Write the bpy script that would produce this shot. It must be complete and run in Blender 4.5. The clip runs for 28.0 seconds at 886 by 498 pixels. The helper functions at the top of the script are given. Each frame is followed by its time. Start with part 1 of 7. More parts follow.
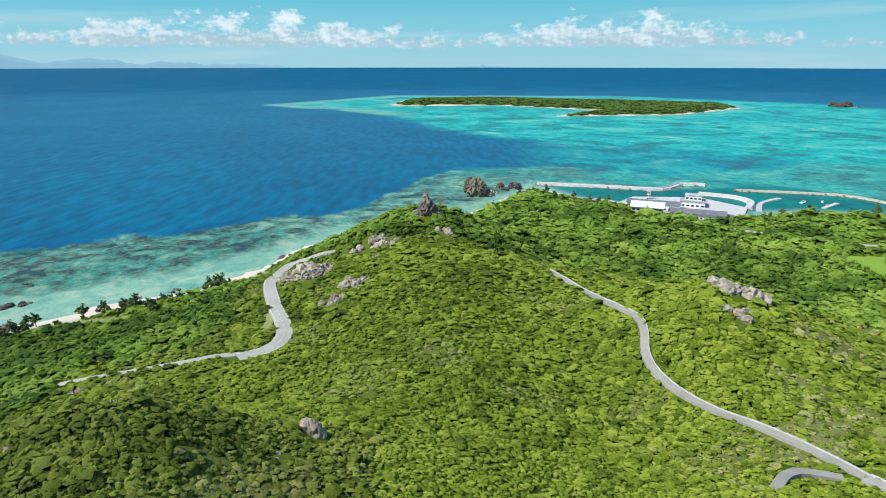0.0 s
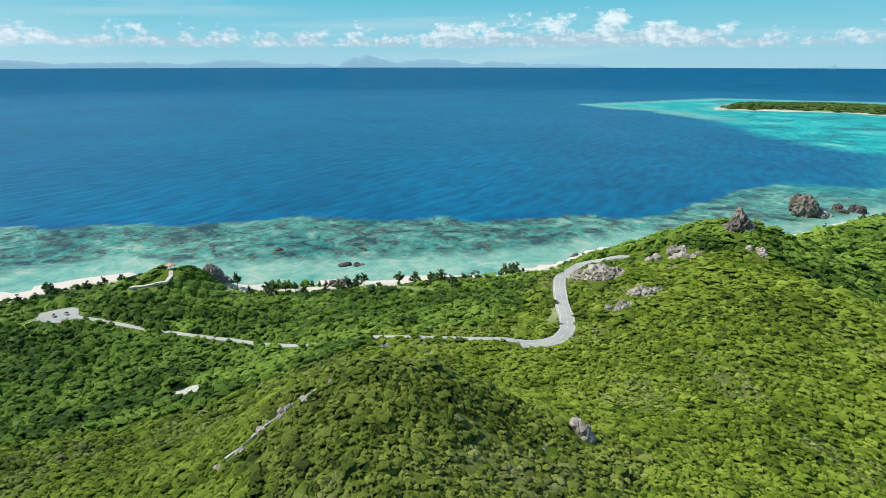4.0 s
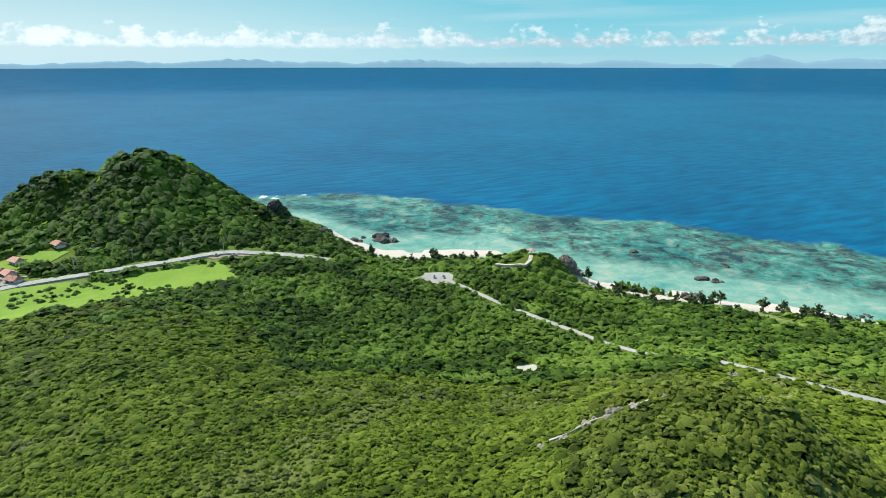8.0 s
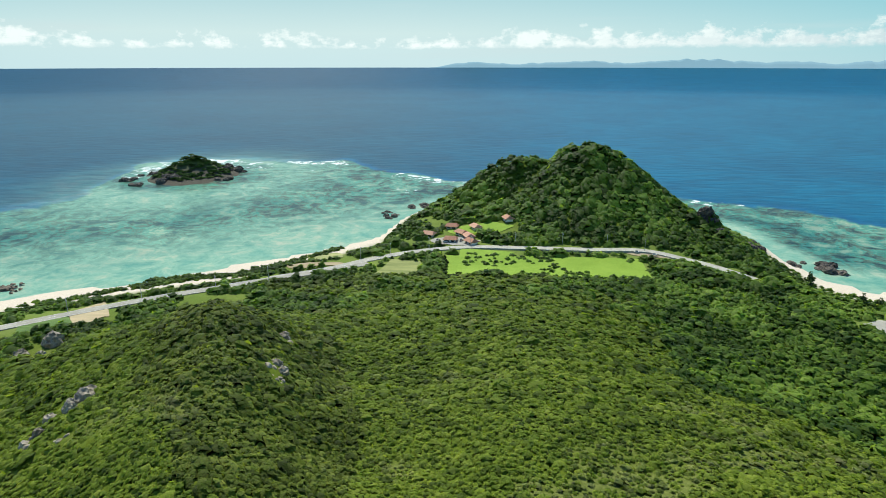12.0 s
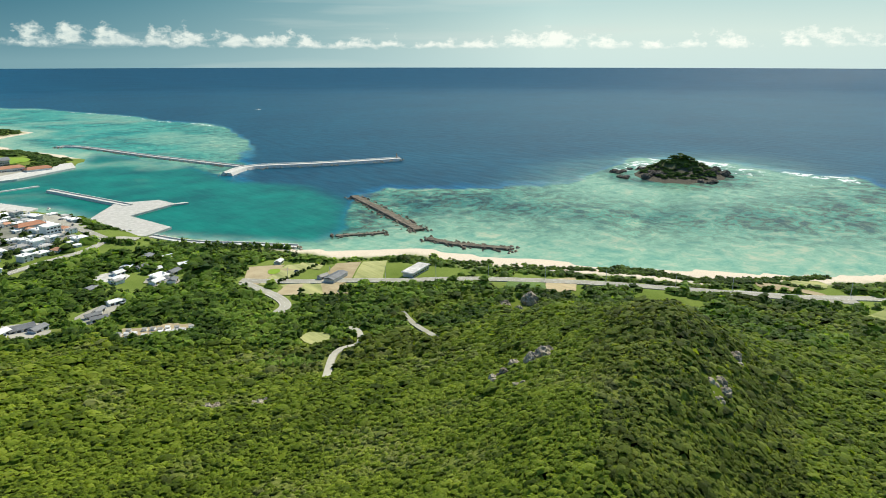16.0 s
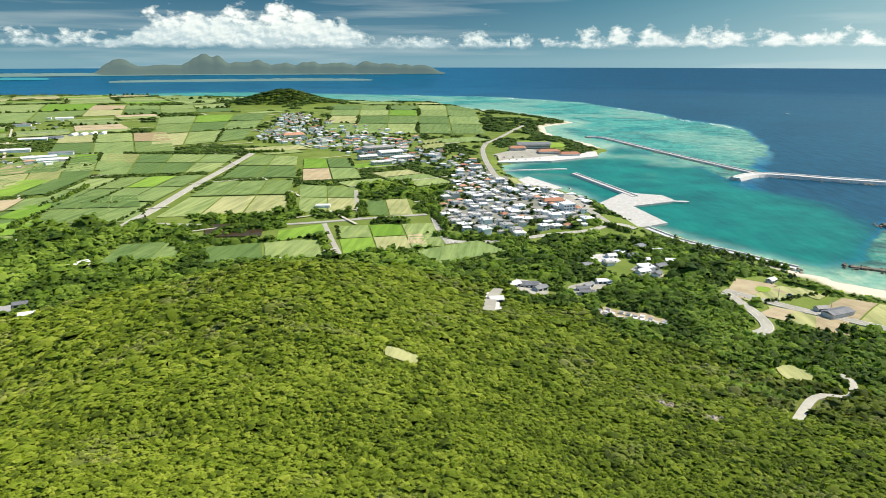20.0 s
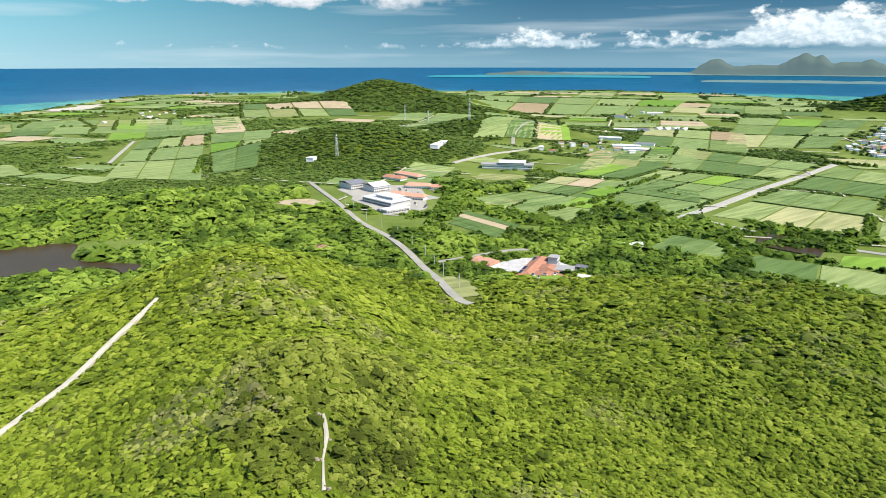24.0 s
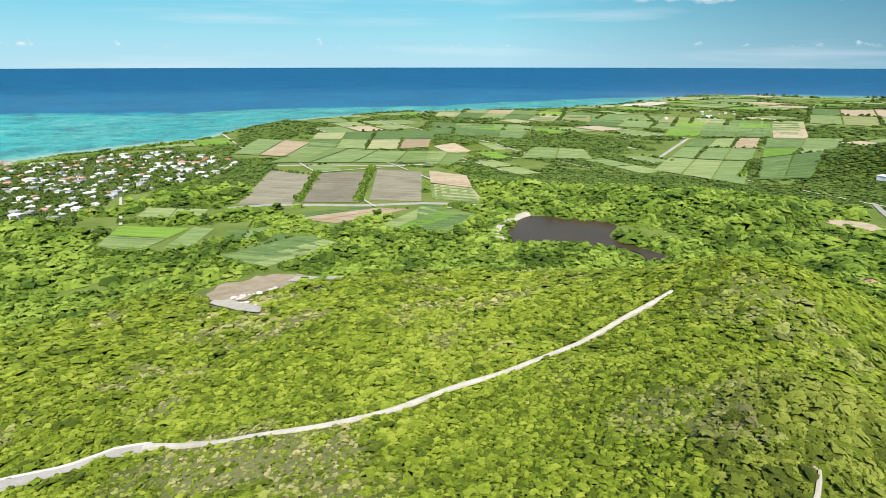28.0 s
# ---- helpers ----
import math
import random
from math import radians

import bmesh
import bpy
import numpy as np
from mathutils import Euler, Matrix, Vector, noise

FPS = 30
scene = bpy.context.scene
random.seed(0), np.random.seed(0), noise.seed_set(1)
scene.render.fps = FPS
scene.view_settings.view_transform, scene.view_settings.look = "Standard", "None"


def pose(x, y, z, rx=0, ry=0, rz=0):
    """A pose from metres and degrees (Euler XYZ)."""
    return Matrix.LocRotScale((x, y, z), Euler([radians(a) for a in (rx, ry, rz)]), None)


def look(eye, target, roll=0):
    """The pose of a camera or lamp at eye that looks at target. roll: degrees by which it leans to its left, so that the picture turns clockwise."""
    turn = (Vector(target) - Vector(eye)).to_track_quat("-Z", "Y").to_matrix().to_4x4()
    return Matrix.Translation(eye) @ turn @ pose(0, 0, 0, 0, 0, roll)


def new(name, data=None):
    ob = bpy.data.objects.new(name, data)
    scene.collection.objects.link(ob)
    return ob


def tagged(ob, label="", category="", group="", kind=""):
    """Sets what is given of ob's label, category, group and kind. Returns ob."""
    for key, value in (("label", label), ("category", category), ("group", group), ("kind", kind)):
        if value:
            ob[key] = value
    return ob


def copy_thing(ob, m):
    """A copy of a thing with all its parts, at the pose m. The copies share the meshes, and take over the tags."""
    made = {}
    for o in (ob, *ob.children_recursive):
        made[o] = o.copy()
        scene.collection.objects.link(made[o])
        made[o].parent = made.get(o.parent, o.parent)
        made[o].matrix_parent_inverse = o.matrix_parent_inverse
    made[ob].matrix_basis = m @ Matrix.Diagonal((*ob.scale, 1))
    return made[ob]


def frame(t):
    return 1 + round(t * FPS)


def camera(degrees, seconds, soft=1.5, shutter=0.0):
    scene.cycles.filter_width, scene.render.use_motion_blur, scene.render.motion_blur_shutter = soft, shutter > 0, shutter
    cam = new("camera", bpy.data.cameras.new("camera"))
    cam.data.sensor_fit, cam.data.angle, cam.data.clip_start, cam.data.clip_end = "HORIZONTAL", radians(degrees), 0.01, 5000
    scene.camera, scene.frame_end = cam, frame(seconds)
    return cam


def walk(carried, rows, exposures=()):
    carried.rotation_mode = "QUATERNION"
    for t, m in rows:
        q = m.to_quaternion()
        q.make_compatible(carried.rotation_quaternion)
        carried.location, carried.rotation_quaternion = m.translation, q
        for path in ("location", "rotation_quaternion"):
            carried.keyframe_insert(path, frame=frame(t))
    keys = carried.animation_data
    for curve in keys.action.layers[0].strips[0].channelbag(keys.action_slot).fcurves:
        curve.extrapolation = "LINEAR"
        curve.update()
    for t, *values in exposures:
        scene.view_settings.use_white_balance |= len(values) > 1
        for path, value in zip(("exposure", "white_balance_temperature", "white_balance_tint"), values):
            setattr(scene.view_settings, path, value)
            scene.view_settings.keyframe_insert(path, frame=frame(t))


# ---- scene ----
# A drone hovers 170 m over the sea and turns once round, to its left.
cam = camera(70.4, 28.0, soft=0.9)
TURN = (
    (0.0, 0.00), (0.5, 3.42), (1.0, 6.73), (1.5, 10.04), (2.0, 13.27), (2.5, 16.53),
    (4.5, 31.30), (5.0, 35.20), (5.5, 39.34), (6.0, 43.36), (6.5, 47.57), (7.0, 51.77),
    (7.5, 56.02), (8.0, 60.37), (8.5, 64.85), (9.0, 69.38), (9.5, 74.16), (10.0, 78.95),
    (10.5, 83.82), (11.0, 88.83), (11.5, 93.82), (12.0, 98.94), (12.5, 104.11), (14.5, 125.28),
    (15.0, 130.69), (15.5, 136.05), (16.0, 141.45), (16.5, 146.94), (17.0, 152.40), (17.5, 157.91),
    (18.0, 163.41), (18.5, 168.98), (19.0, 174.50), (19.5, 180.14), (20.0, 185.77), (20.5, 191.33),
    (22.5, 214.62), (23.0, 221.24), (23.5, 227.91), (24.0, 234.69), (24.5, 241.48), (25.0, 247.96),
    (25.5, 254.00), (26.0, 259.74), (26.5, 265.09), (27.0, 270.58), (27.5, 276.25), (28.0, 281.87),
)
EYE = 170.0
walk(cam, [(t, pose(0.0, 0.0, EYE, 90.0 - 16.64, 0.0, yaw)) for t, yaw in TURN],
     exposures=((0.0, 0.02, 6050, 8), (5.0, 0.03, 6050, 8), (8.0, 0.12, 6150, 6), (11.0, 0.06, 6350, 4), (15.0, 0.02, 6950, 4), (17.0, 0.06, 7150, 7), (20.0, 0.27, 7050, 10),
                (22.5, 0.38, 6700, 13), (25.0, 0.38, 6500, 15), (28.0, 0.30, 6450, 16)))

# ---- light: a high sun to the south-east, a hazy blue sky ----
SUN_AZ, SUN_UP = 113.0, 49.0


def sky_world():
    w = bpy.data.worlds.new("sky")
    scene.world = w
    w.use_nodes = True
    nt = w.node_tree
    nt.nodes.clear()
    link = nt.links.new
    out = nt.nodes.new("ShaderNodeOutputWorld")
    bg = nt.nodes.new("ShaderNodeBackground")
    sky = nt.nodes.new("ShaderNodeTexSky")
    sky.sky_type = "NISHITA"
    sky.sun_disc = False
    sky.sun_elevation = radians(SUN_UP)
    sky.sun_rotation = radians(-SUN_AZ)
    sky.air_density, sky.dust_density, sky.ozone_density = 1.0, 0.3, 3.0
    bg.inputs["Strength"].default_value = 0.14

    def math_node(op, a, b):
        m = nt.nodes.new("ShaderNodeMath")
        m.operation, m.use_clamp = op, False
        for sock, v in zip(m.inputs, (a, b)):
            if isinstance(v, (int, float)):
                sock.default_value = v
            else:
                link(v, sock)
        return m.outputs[0]

    def colours(fac, stops):
        r = nt.nodes.new("ShaderNodeValToRGB")
        el = r.color_ramp.elements
        while len(el) < len(stops):
            el.new(0.5)
        for e, (p, c) in zip(el, stops):
            e.position, e.color = p, (*c, 1.0)
        link(fac, r.inputs["Fac"])
        return r.outputs["Color"]

    def mixed(fac, a, b, mode="MIX"):
        m = nt.nodes.new("ShaderNodeMix")
        m.data_type, m.blend_type = "RGBA", mode
        for sock, v in ((m.inputs[0], fac), (m.inputs[6], a), (m.inputs[7], b)):
            if isinstance(v, (int, float)):
                sock.default_value = v
            elif isinstance(v, tuple):
                sock.default_value = (*v, 1.0)
            else:
                link(v, sock)
        return m.outputs[2]

    # marine haze low over the sea: whiter towards the sun, deeper blue away from it
    tc = nt.nodes.new("ShaderNodeTexCoord")
    sep = nt.nodes.new("ShaderNodeSeparateXYZ")
    link(tc.outputs["Generated"], sep.inputs[0])
    up = sep.outputs[2]
    dot = nt.nodes.new("ShaderNodeVectorMath")
    dot.operation = "DOT_PRODUCT"
    dot.inputs[1].default_value = (-math.sin(radians(SUN_AZ)), math.cos(radians(SUN_AZ)), 0.0)
    link(tc.outputs["Generated"], dot.inputs[0])
    sunward = math_node("MULTIPLY_ADD", dot.outputs["Value"], 0.5)
    sunward.node.inputs[2].default_value = 0.5
    rise = math_node("MULTIPLY", up, 10.0)
    away = colours(rise, ((0.0, (1.25, 2.4, 3.05)), (0.25, (0.74, 1.75, 2.42)), (0.9, (0.28, 1.0, 1.68))))
    side = colours(rise, ((0.0, (2.7, 4.5, 5.0)), (0.35, (2.1, 4.4, 5.0)), (0.9, (1.15, 3.8, 4.7))))
    near = colours(rise, ((0.0, (4.4, 5.6, 5.9)), (0.4, (4.6, 5.7, 5.8)), (0.9, (3.4, 4.9, 5.3))))
    glare = colours(sunward, ((0.74, (0, 0, 0)), (0.99, (1, 1, 1))))
    low = mixed(glare, side, near)
    dim = nt.nodes.new("ShaderNodeVectorMath")
    dim.operation = "DOT_PRODUCT"
    dim.inputs[1].default_value = (-math.sin(radians(205.0)), math.cos(radians(205.0)), 0.0)
    link(tc.outputs["Generated"], dim.inputs[0])
    low = mixed(colours(dim.outputs["Value"], ((0.30, (0, 0, 0)), (0.94, (1, 1, 1)))), low, away)
    # thin streaks of high cloud
    mp = nt.nodes.new("ShaderNodeMapping")
    mp.inputs["Scale"].default_value = (1.6, 1.6, 26.0)
    mp.inputs["Rotation"].default_value = (radians(2.0), radians(-1.5), 0.0)
    link(tc.outputs["Generated"], mp.inputs["Vector"])
    nz = nt.nodes.new("ShaderNodeTexNoise")
    nz.inputs["Scale"].default_value, nz.inputs["Detail"].default_value = 1.6, 6.0
    link(mp.outputs[0], nz.inputs["Vector"])
    veil = colours(nz.outputs["Fac"], ((0.52, (0, 0, 0)), (0.75, (0.40, 0.40, 0.40))))
    low = mixed(veil, low, (4.6, 5.3, 5.5))
    # cumulus banks, by bearing, with flat bases and heaped tops
    turn = math_node("MULTIPLY", math_node("ARCTAN2", math_node("MULTIPLY", sep.outputs[0], -1.0), sep.outputs[1]), 180.0 / math.pi)
    turn = math_node("ADD", turn, 0.0)
    degrees_up = math_node("MULTIPLY", up, 57.3)
    at = nt.nodes.new("ShaderNodeCombineXYZ")
    link(math_node("MULTIPLY", turn, 0.42), at.inputs[0])
    link(math_node("MULTIPLY", degrees_up, 0.62), at.inputs[1])

    def lumps(scale, detail, shift):
        t = nt.nodes.new("ShaderNodeTexNoise")
        t.inputs["Scale"].default_value, t.inputs["Detail"].default_value, t.inputs["Roughness"].default_value = scale, detail, 0.62
        v = nt.nodes.new("ShaderNodeVectorMath")
        v.inputs[1].default_value = shift
        link(at.outputs[0], v.inputs[0])
        link(v.outputs[0], t.inputs["Vector"])
        return t.outputs["Fac"]

    banks = ((-180, 0.55), (-171, 0.62), (-168.5, 0.45), (-163.5, 1.30), (-151, 1.20), (-149, 0.55), (-144, 0.62), (-139, 0.35), (-136, 0.75), (-131, 0.6), (-126, 0.26), (-112, 0.10),
             (-60, 0.10), (-28, 0.42), (-20, 1.0), (-9, 0.95), (-3, 0.50), (5, 0.72), (12, 1.06), (19, 1.06), (26, 0.86), (33, 0.62), (52, 0.68), (66, 0.74), (92, 0.64), (100, 0.45), (122, 0.42), (135, 0.62), (143, 0.40), (162, 0.66), (180, 0.55))
    here = colours(math_node("MULTIPLY_ADD", turn, 1 / 360.0), tuple(((d + 180) / 360.0, (v / 1.5,) * 3) for d, v in banks))
    for n in nt.nodes:
        if n.type == "MATH" and n.operation == "MULTIPLY_ADD" and n.inputs[1].default_value < 0.01:
            n.inputs[2].default_value = 0.5
    bank = math_node("MULTIPLY", here, 1.5)
    above = math_node("SUBTRACT", degrees_up, 1.15)
    thick = math_node("SUBTRACT", math_node("ADD", math_node("MULTIPLY", bank, 0.50), math_node("MULTIPLY", lumps(1.0, 9.0, (3, 1, 0)), 1.25)),
                      math_node("ADD", math_node("MULTIPLY", above, 0.17), 0.72))
    foot = colours(math_node("ADD", math_node("MULTIPLY", above, 0.5), math_node("MULTIPLY", lumps(1.6, 4.0, (9, 2, 0)), 0.5)), ((0.20, (0, 0, 0)), (0.36, (1, 1, 1))))
    body = mixed(1.0, colours(thick, ((0.03, (0, 0, 0)), (0.17, (0.93, 0.93, 0.93)))), foot, "MULTIPLY")
    lit = math_node("ADD", math_node("MULTIPLY", above, 0.20), math_node("MULTIPLY", math_node("SUBTRACT", lumps(1.0, 9.0, (3, 1, 0)), lumps(1.0, 9.0, (3.10, 0.86, 0))), 2.6))
    white = colours(lit, ((0.0, (3.2, 4.2, 4.7)), (0.30, (4.9, 5.7, 5.9)), (0.7, (6.3, 6.8, 6.8))))
    white = mixed(glare, white, (6.9, 7.3, 7.3))
    low = mixed(body, low, white)
    # a heavier bank overhead to the north-west, of which only the base shows
    roof = colours(math_node("ADD", math_node("MULTIPLY", math_node("SUBTRACT", degrees_up, 4.2), 0.30), math_node("SUBTRACT", lumps(0.55, 8.0, (5, 7, 0)), 0.45)), ((0.14, (0, 0, 0)), (0.30, (1, 1, 1))))
    gate = colours(math_node("MULTIPLY_ADD", turn, 1 / 360.0), (((-128 + 180) / 360, (0, 0, 0)), ((-121 + 180) / 360, (1, 1, 1)), ((-98 + 180) / 360, (1, 1, 1)), ((-90 + 180) / 360, (0, 0, 0))))
    for n in nt.nodes:
        if n.type == "MATH" and n.operation == "MULTIPLY_ADD" and n.inputs[1].default_value < 0.01:
            n.inputs[2].default_value = 0.5
    low = mixed(mixed(1.0, roof, gate, "MULTIPLY"), low, (4.6, 5.0, 5.2))
    blue = mixed(1.0, sky.outputs[0], (0.80, 1.0, 1.12), "MULTIPLY")
    final = mixed(colours(up, ((0.10, (0, 0, 0)), (0.35, (1, 1, 1)))), low, blue)
    link(final, bg.inputs["Color"])
    link(bg.outputs[0], out.inputs[0])


sky_world()
sun_data = bpy.data.lights.new("sun", "SUN")
sun_data.energy, sun_data.angle, sun_data.color = 5.2, radians(0.5), (1.0, 0.94, 0.82)
sun = new("sun", sun_data)
sun.matrix_world = look((0, 0, 900), (math.sin(radians(SUN_AZ)) * math.cos(radians(SUN_UP)),
                                      -math.cos(radians(SUN_AZ)) * math.cos(radians(SUN_UP)), 900 - math.sin(radians(SUN_UP))))

# ---- the lie of the land ----
def smooth(a, b, v):
    u = np.clip((v - a) / (b - a), 0.0, 1.0)
    return u * u * (3 - 2 * u)


def hash2(ix, iy, seed):
    v = np.sin(ix * 127.1 + iy * 311.7 + seed * 74.7) * 43758.5453
    return v - np.floor(v)


def vnoise(x, y, size, seed=0):
    """Smooth value noise, 0 to 1, with lumps of that size in metres."""
    u, v = x / size, y / size
    i, j = np.floor(u), np.floor(v)
    a, b = u - i, v - j
    a, b = a * a * (3 - 2 * a), b * b * (3 - 2 * b)
    return ((hash2(i, j, seed) * (1 - a) + hash2(i + 1, j, seed) * a) * (1 - b)
            + (hash2(i, j + 1, seed) * (1 - a) + hash2(i + 1, j + 1, seed) * a) * b)


def fbm(x, y, size, seed=0, octaves=3):
    total, weight = 0.0, 0.0
    for k in range(octaves):
        total = total + vnoise(x, y, size / 2 ** k, seed + k) * 0.55 ** k
        weight += 0.55 ** k
    return total / weight


def ring(table, az):
    """A value that is known at some bearings, at all bearings."""
    return np.interp(az, [a for a, _ in table], [v for _, v in table], period=360)


def xy(az, r):
    return -r * math.sin(radians(az)), r * math.cos(radians(az))


def bearing(x, y):
    return np.degrees(np.arctan2(-x, y)) % 360


# distance from the hill to the shore, by bearing
COAST = ((0, 690), (5, 640), (10.3, 600), (13.4, 577), (16, 540), (23, 489), (31, 488), (40, 481), (47, 497), (52, 520),
         (55.5, 565), (63, 556), (66, 562), (69, 600), (72, 665), (78, 735), (85, 800), (93, 800), (100, 751), (102.3, 685),
         (104.7, 613), (108.7, 582), (113.5, 556), (120, 537), (126, 534), (132, 536), (139, 545), (145, 572), (152, 572), (155, 580),
         (161, 625), (167, 674), (170, 760), (175, 869), (178, 904))
COAST_FAR = ((180.5, 1010), (182.5, 2300), (187, 2744), (192.5, 2790), (208, 3480), (220, 3950), (232, 3700), (252, 3600),
             (259, 3600), (262, 3300), (266.6, 2690), (273, 2360), (282, 2255), (286, 2213), (296, 1910), (303, 1509),
             (313.5, 1377), (317, 1329), (321, 1120), (324, 874), (329, 835), (333, 792), (337, 768), (342.8, 800),
             (347.8, 825), (352, 868), (354, 800), (357.6, 709))
SHORE = COAST + COAST_FAR
# distance to the reef's outer edge
REEF = ((3.3, 881), (9.6, 724), (20, 677), (29, 672), (40, 680), (50, 715), (61, 765), (68, 806), (77, 837), (88, 905),
        (99, 900), (104, 990), (108, 1120), (115, 1160), (120.6, 1195), (124.5, 1180), (129.6, 930), (137, 839), (147, 845),
        (150, 800), (152, 640), (155.5, 690), (157.2, 1000), (158.6, 1480), (160.7, 1854), (165.5, 2090), (174, 2817), (181.5, 3206),
        (192.5, 3451), (210, 4100), (220, 4500), (232.5, 4150), (252, 3990), (266.6, 3228), (273, 2929), (282, 2541), (298, 2437),
        (307, 2310), (316, 2500), (322, 2300), (326, 1500), (332, 1150), (340, 1020), (349, 1050), (359, 998))

# heights of the scrub-covered hill at five distances, one row per 18 degrees of bearing
HILL_R = (80.0, 140.0, 210.0, 300.0, 400.0)
HILL_Z = ((90, 75, 62, 52, 48), (92, 82, 58, 40, 30), (95, 92, 60, 32, 15), (90, 76, 48, 18, 10), (88, 72, 52, 25, 12),
          (88, 74, 58, 42, 22), (90, 72, 55, 38, 18), (98, 86, 72, 55, 14), (88, 70, 52, 25, 10), (85, 66, 48, 22, 10),
          (88, 70, 55, 40, 15), (92, 78, 66, 56, 46), (95, 80, 65, 50, 35), (100, 85, 62, 35, 20), (105, 98, 88, 80, 55),
          (95, 85, 75, 62, 35), (92, 80, 66, 52, 30), (90, 75, 58, 40, 22), (85, 70, 55, 45, 25), (80, 65, 48, 38, 32))

# hills beyond: bearing, distance, height, half-widths across and along the line of sight, sharpness
HILLS = ((1.7, 510, 44, 75, 60, 2.0), (336, 318, 28, 55, 60, 2.0), (31, 142, 9, 40, 22, 2.0), (119, 225, 15, 24, 75, 2.0), (243, 150, 10, 32, 22, 2.0), (254, 265, 7, 40, 60, 2.0),
         (85.7, 690, 74, 88, 75, 1.5), (91.6, 705, 54, 72, 60, 2.2), (75.8, 640, 24, 15, 16, 1.5), (51.5, 487, 20, 30, 24, 2.4),
         (240, 2500, 92, 260, 300, 1.6), (234, 2150, 52, 160, 200, 1.8), (242, 1160, 52, 190, 130, 2.2), (230, 1500, 36, 160, 160, 2.0),
         (199.7, 2600, 58, 150, 130, 1.7), (281, 1230, 14, 90, 90, 2.0), (258, 720, 18, 110, 60, 2.0), (120.7, 1040, 26, 45, 30, 1.5))


POND_LEVEL = 9.0
POND = [(589, 63), (560, 47), (573, 1), (555, -56), (532, -66), (547, -82), (596, -38), (654, -42), (669, 43)]


def polygon_distance(x, y, pts):
    """Metres inside (+) or outside (-) a closed outline."""
    best = np.full(np.shape(x), 1e9)
    inside = np.zeros(np.shape(x), bool)
    for (x0, y0), (x1, y1) in zip(pts, pts[1:] + pts[:1]):
        dx, dy = x1 - x0, y1 - y0
        u = np.clip(((x - x0) * dx + (y - y0) * dy) / (dx * dx + dy * dy + 1e-9), 0, 1)
        best = np.minimum(best, np.hypot(x - x0 - u * dx, y - y0 - u * dy))
        hit = ((y0 > y) != (y1 > y)) & (x < (x1 - x0) * (y - y0) / (y1 - y0 + 1e-12) + x0)
        inside ^= hit
    return np.where(inside, best, -best)


def line_distance(x, y, pts):
    best = np.full(np.shape(x), 1e9)
    for (x0, y0), (x1, y1) in zip(pts, pts[1:]):
        dx, dy = x1 - x0, y1 - y0
        u = np.clip(((x - x0) * dx + (y - y0) * dy) / (dx * dx + dy * dy + 1e-9), 0, 1)
        best = np.minimum(best, np.hypot(x - x0 - u * dx, y - y0 - u * dy))
    return best


# the flat island over the lagoon, and the harbour's reclaimed point
ISLE = [(-211, 2549), (218, 2590), (562, 2320), (367, 2067), (776, 2112), (1122, 2424), (1163, 2640), (777, 2860), (177, 3090), (-167, 2969)]
POINT = [xy(*p) for p in ((183.5, 1050), (179.3, 1090), (176.2, 1130), (172.4, 1215), (171.2, 1300), (173.5, 1420), (176.3, 1560),
                          (177, 1740), (174.3, 1890), (177.5, 2080), (182, 2350), (187, 1500))]


def land_margin(x, y):
    """Metres inland of the shore (+) or out to sea (-)."""
    az, r = bearing(x, y), np.hypot(x, y)
    wobble = (fbm(x, y, 40.0, 5) - 0.5) * 22
    main = ring(SHORE, az) - r + wobble
    far = np.maximum(polygon_distance(x, y, ISLE), polygon_distance(x, y, POINT)) + wobble * 0.5
    skerry = 60 - np.hypot((x + 894) * 0.75, (y + 531) * 1.1) + wobble
    return np.maximum(np.maximum(main, far), skerry)


def hill_table(az, r):
    n = len(HILL_Z)
    table = np.array(HILL_Z, float)
    u = (az % 360) / (360 / n)
    i = np.floor(u).astype(int)
    a = (u - i)[..., None]
    p0, p1, p2, p3 = (table[(i + k) % n] for k in (-1, 0, 1, 2))
    rows = 0.5 * (2 * p1 + (p2 - p0) * a + (2 * p0 - 5 * p1 + 4 * p2 - p3) * a ** 2 + (3 * p1 - p0 - 3 * p2 + p3) * a ** 3)
    v = np.interp(r, HILL_R, np.arange(5.0))
    j = np.clip(np.floor(v).astype(int), 0, 3)
    b = v - j
    pick = lambda k: np.take_along_axis(rows, np.clip(j + k, 0, 4)[..., None], -1)[..., 0]
    q0, q1, q2, q3 = pick(-1), pick(0), pick(1), pick(2)
    return 0.5 * (2 * q1 + (q2 - q0) * b + (2 * q0 - 5 * q1 + 4 * q2 - q3) * b ** 2 + (3 * q1 - q0 - 3 * q2 + q3) * b ** 3)


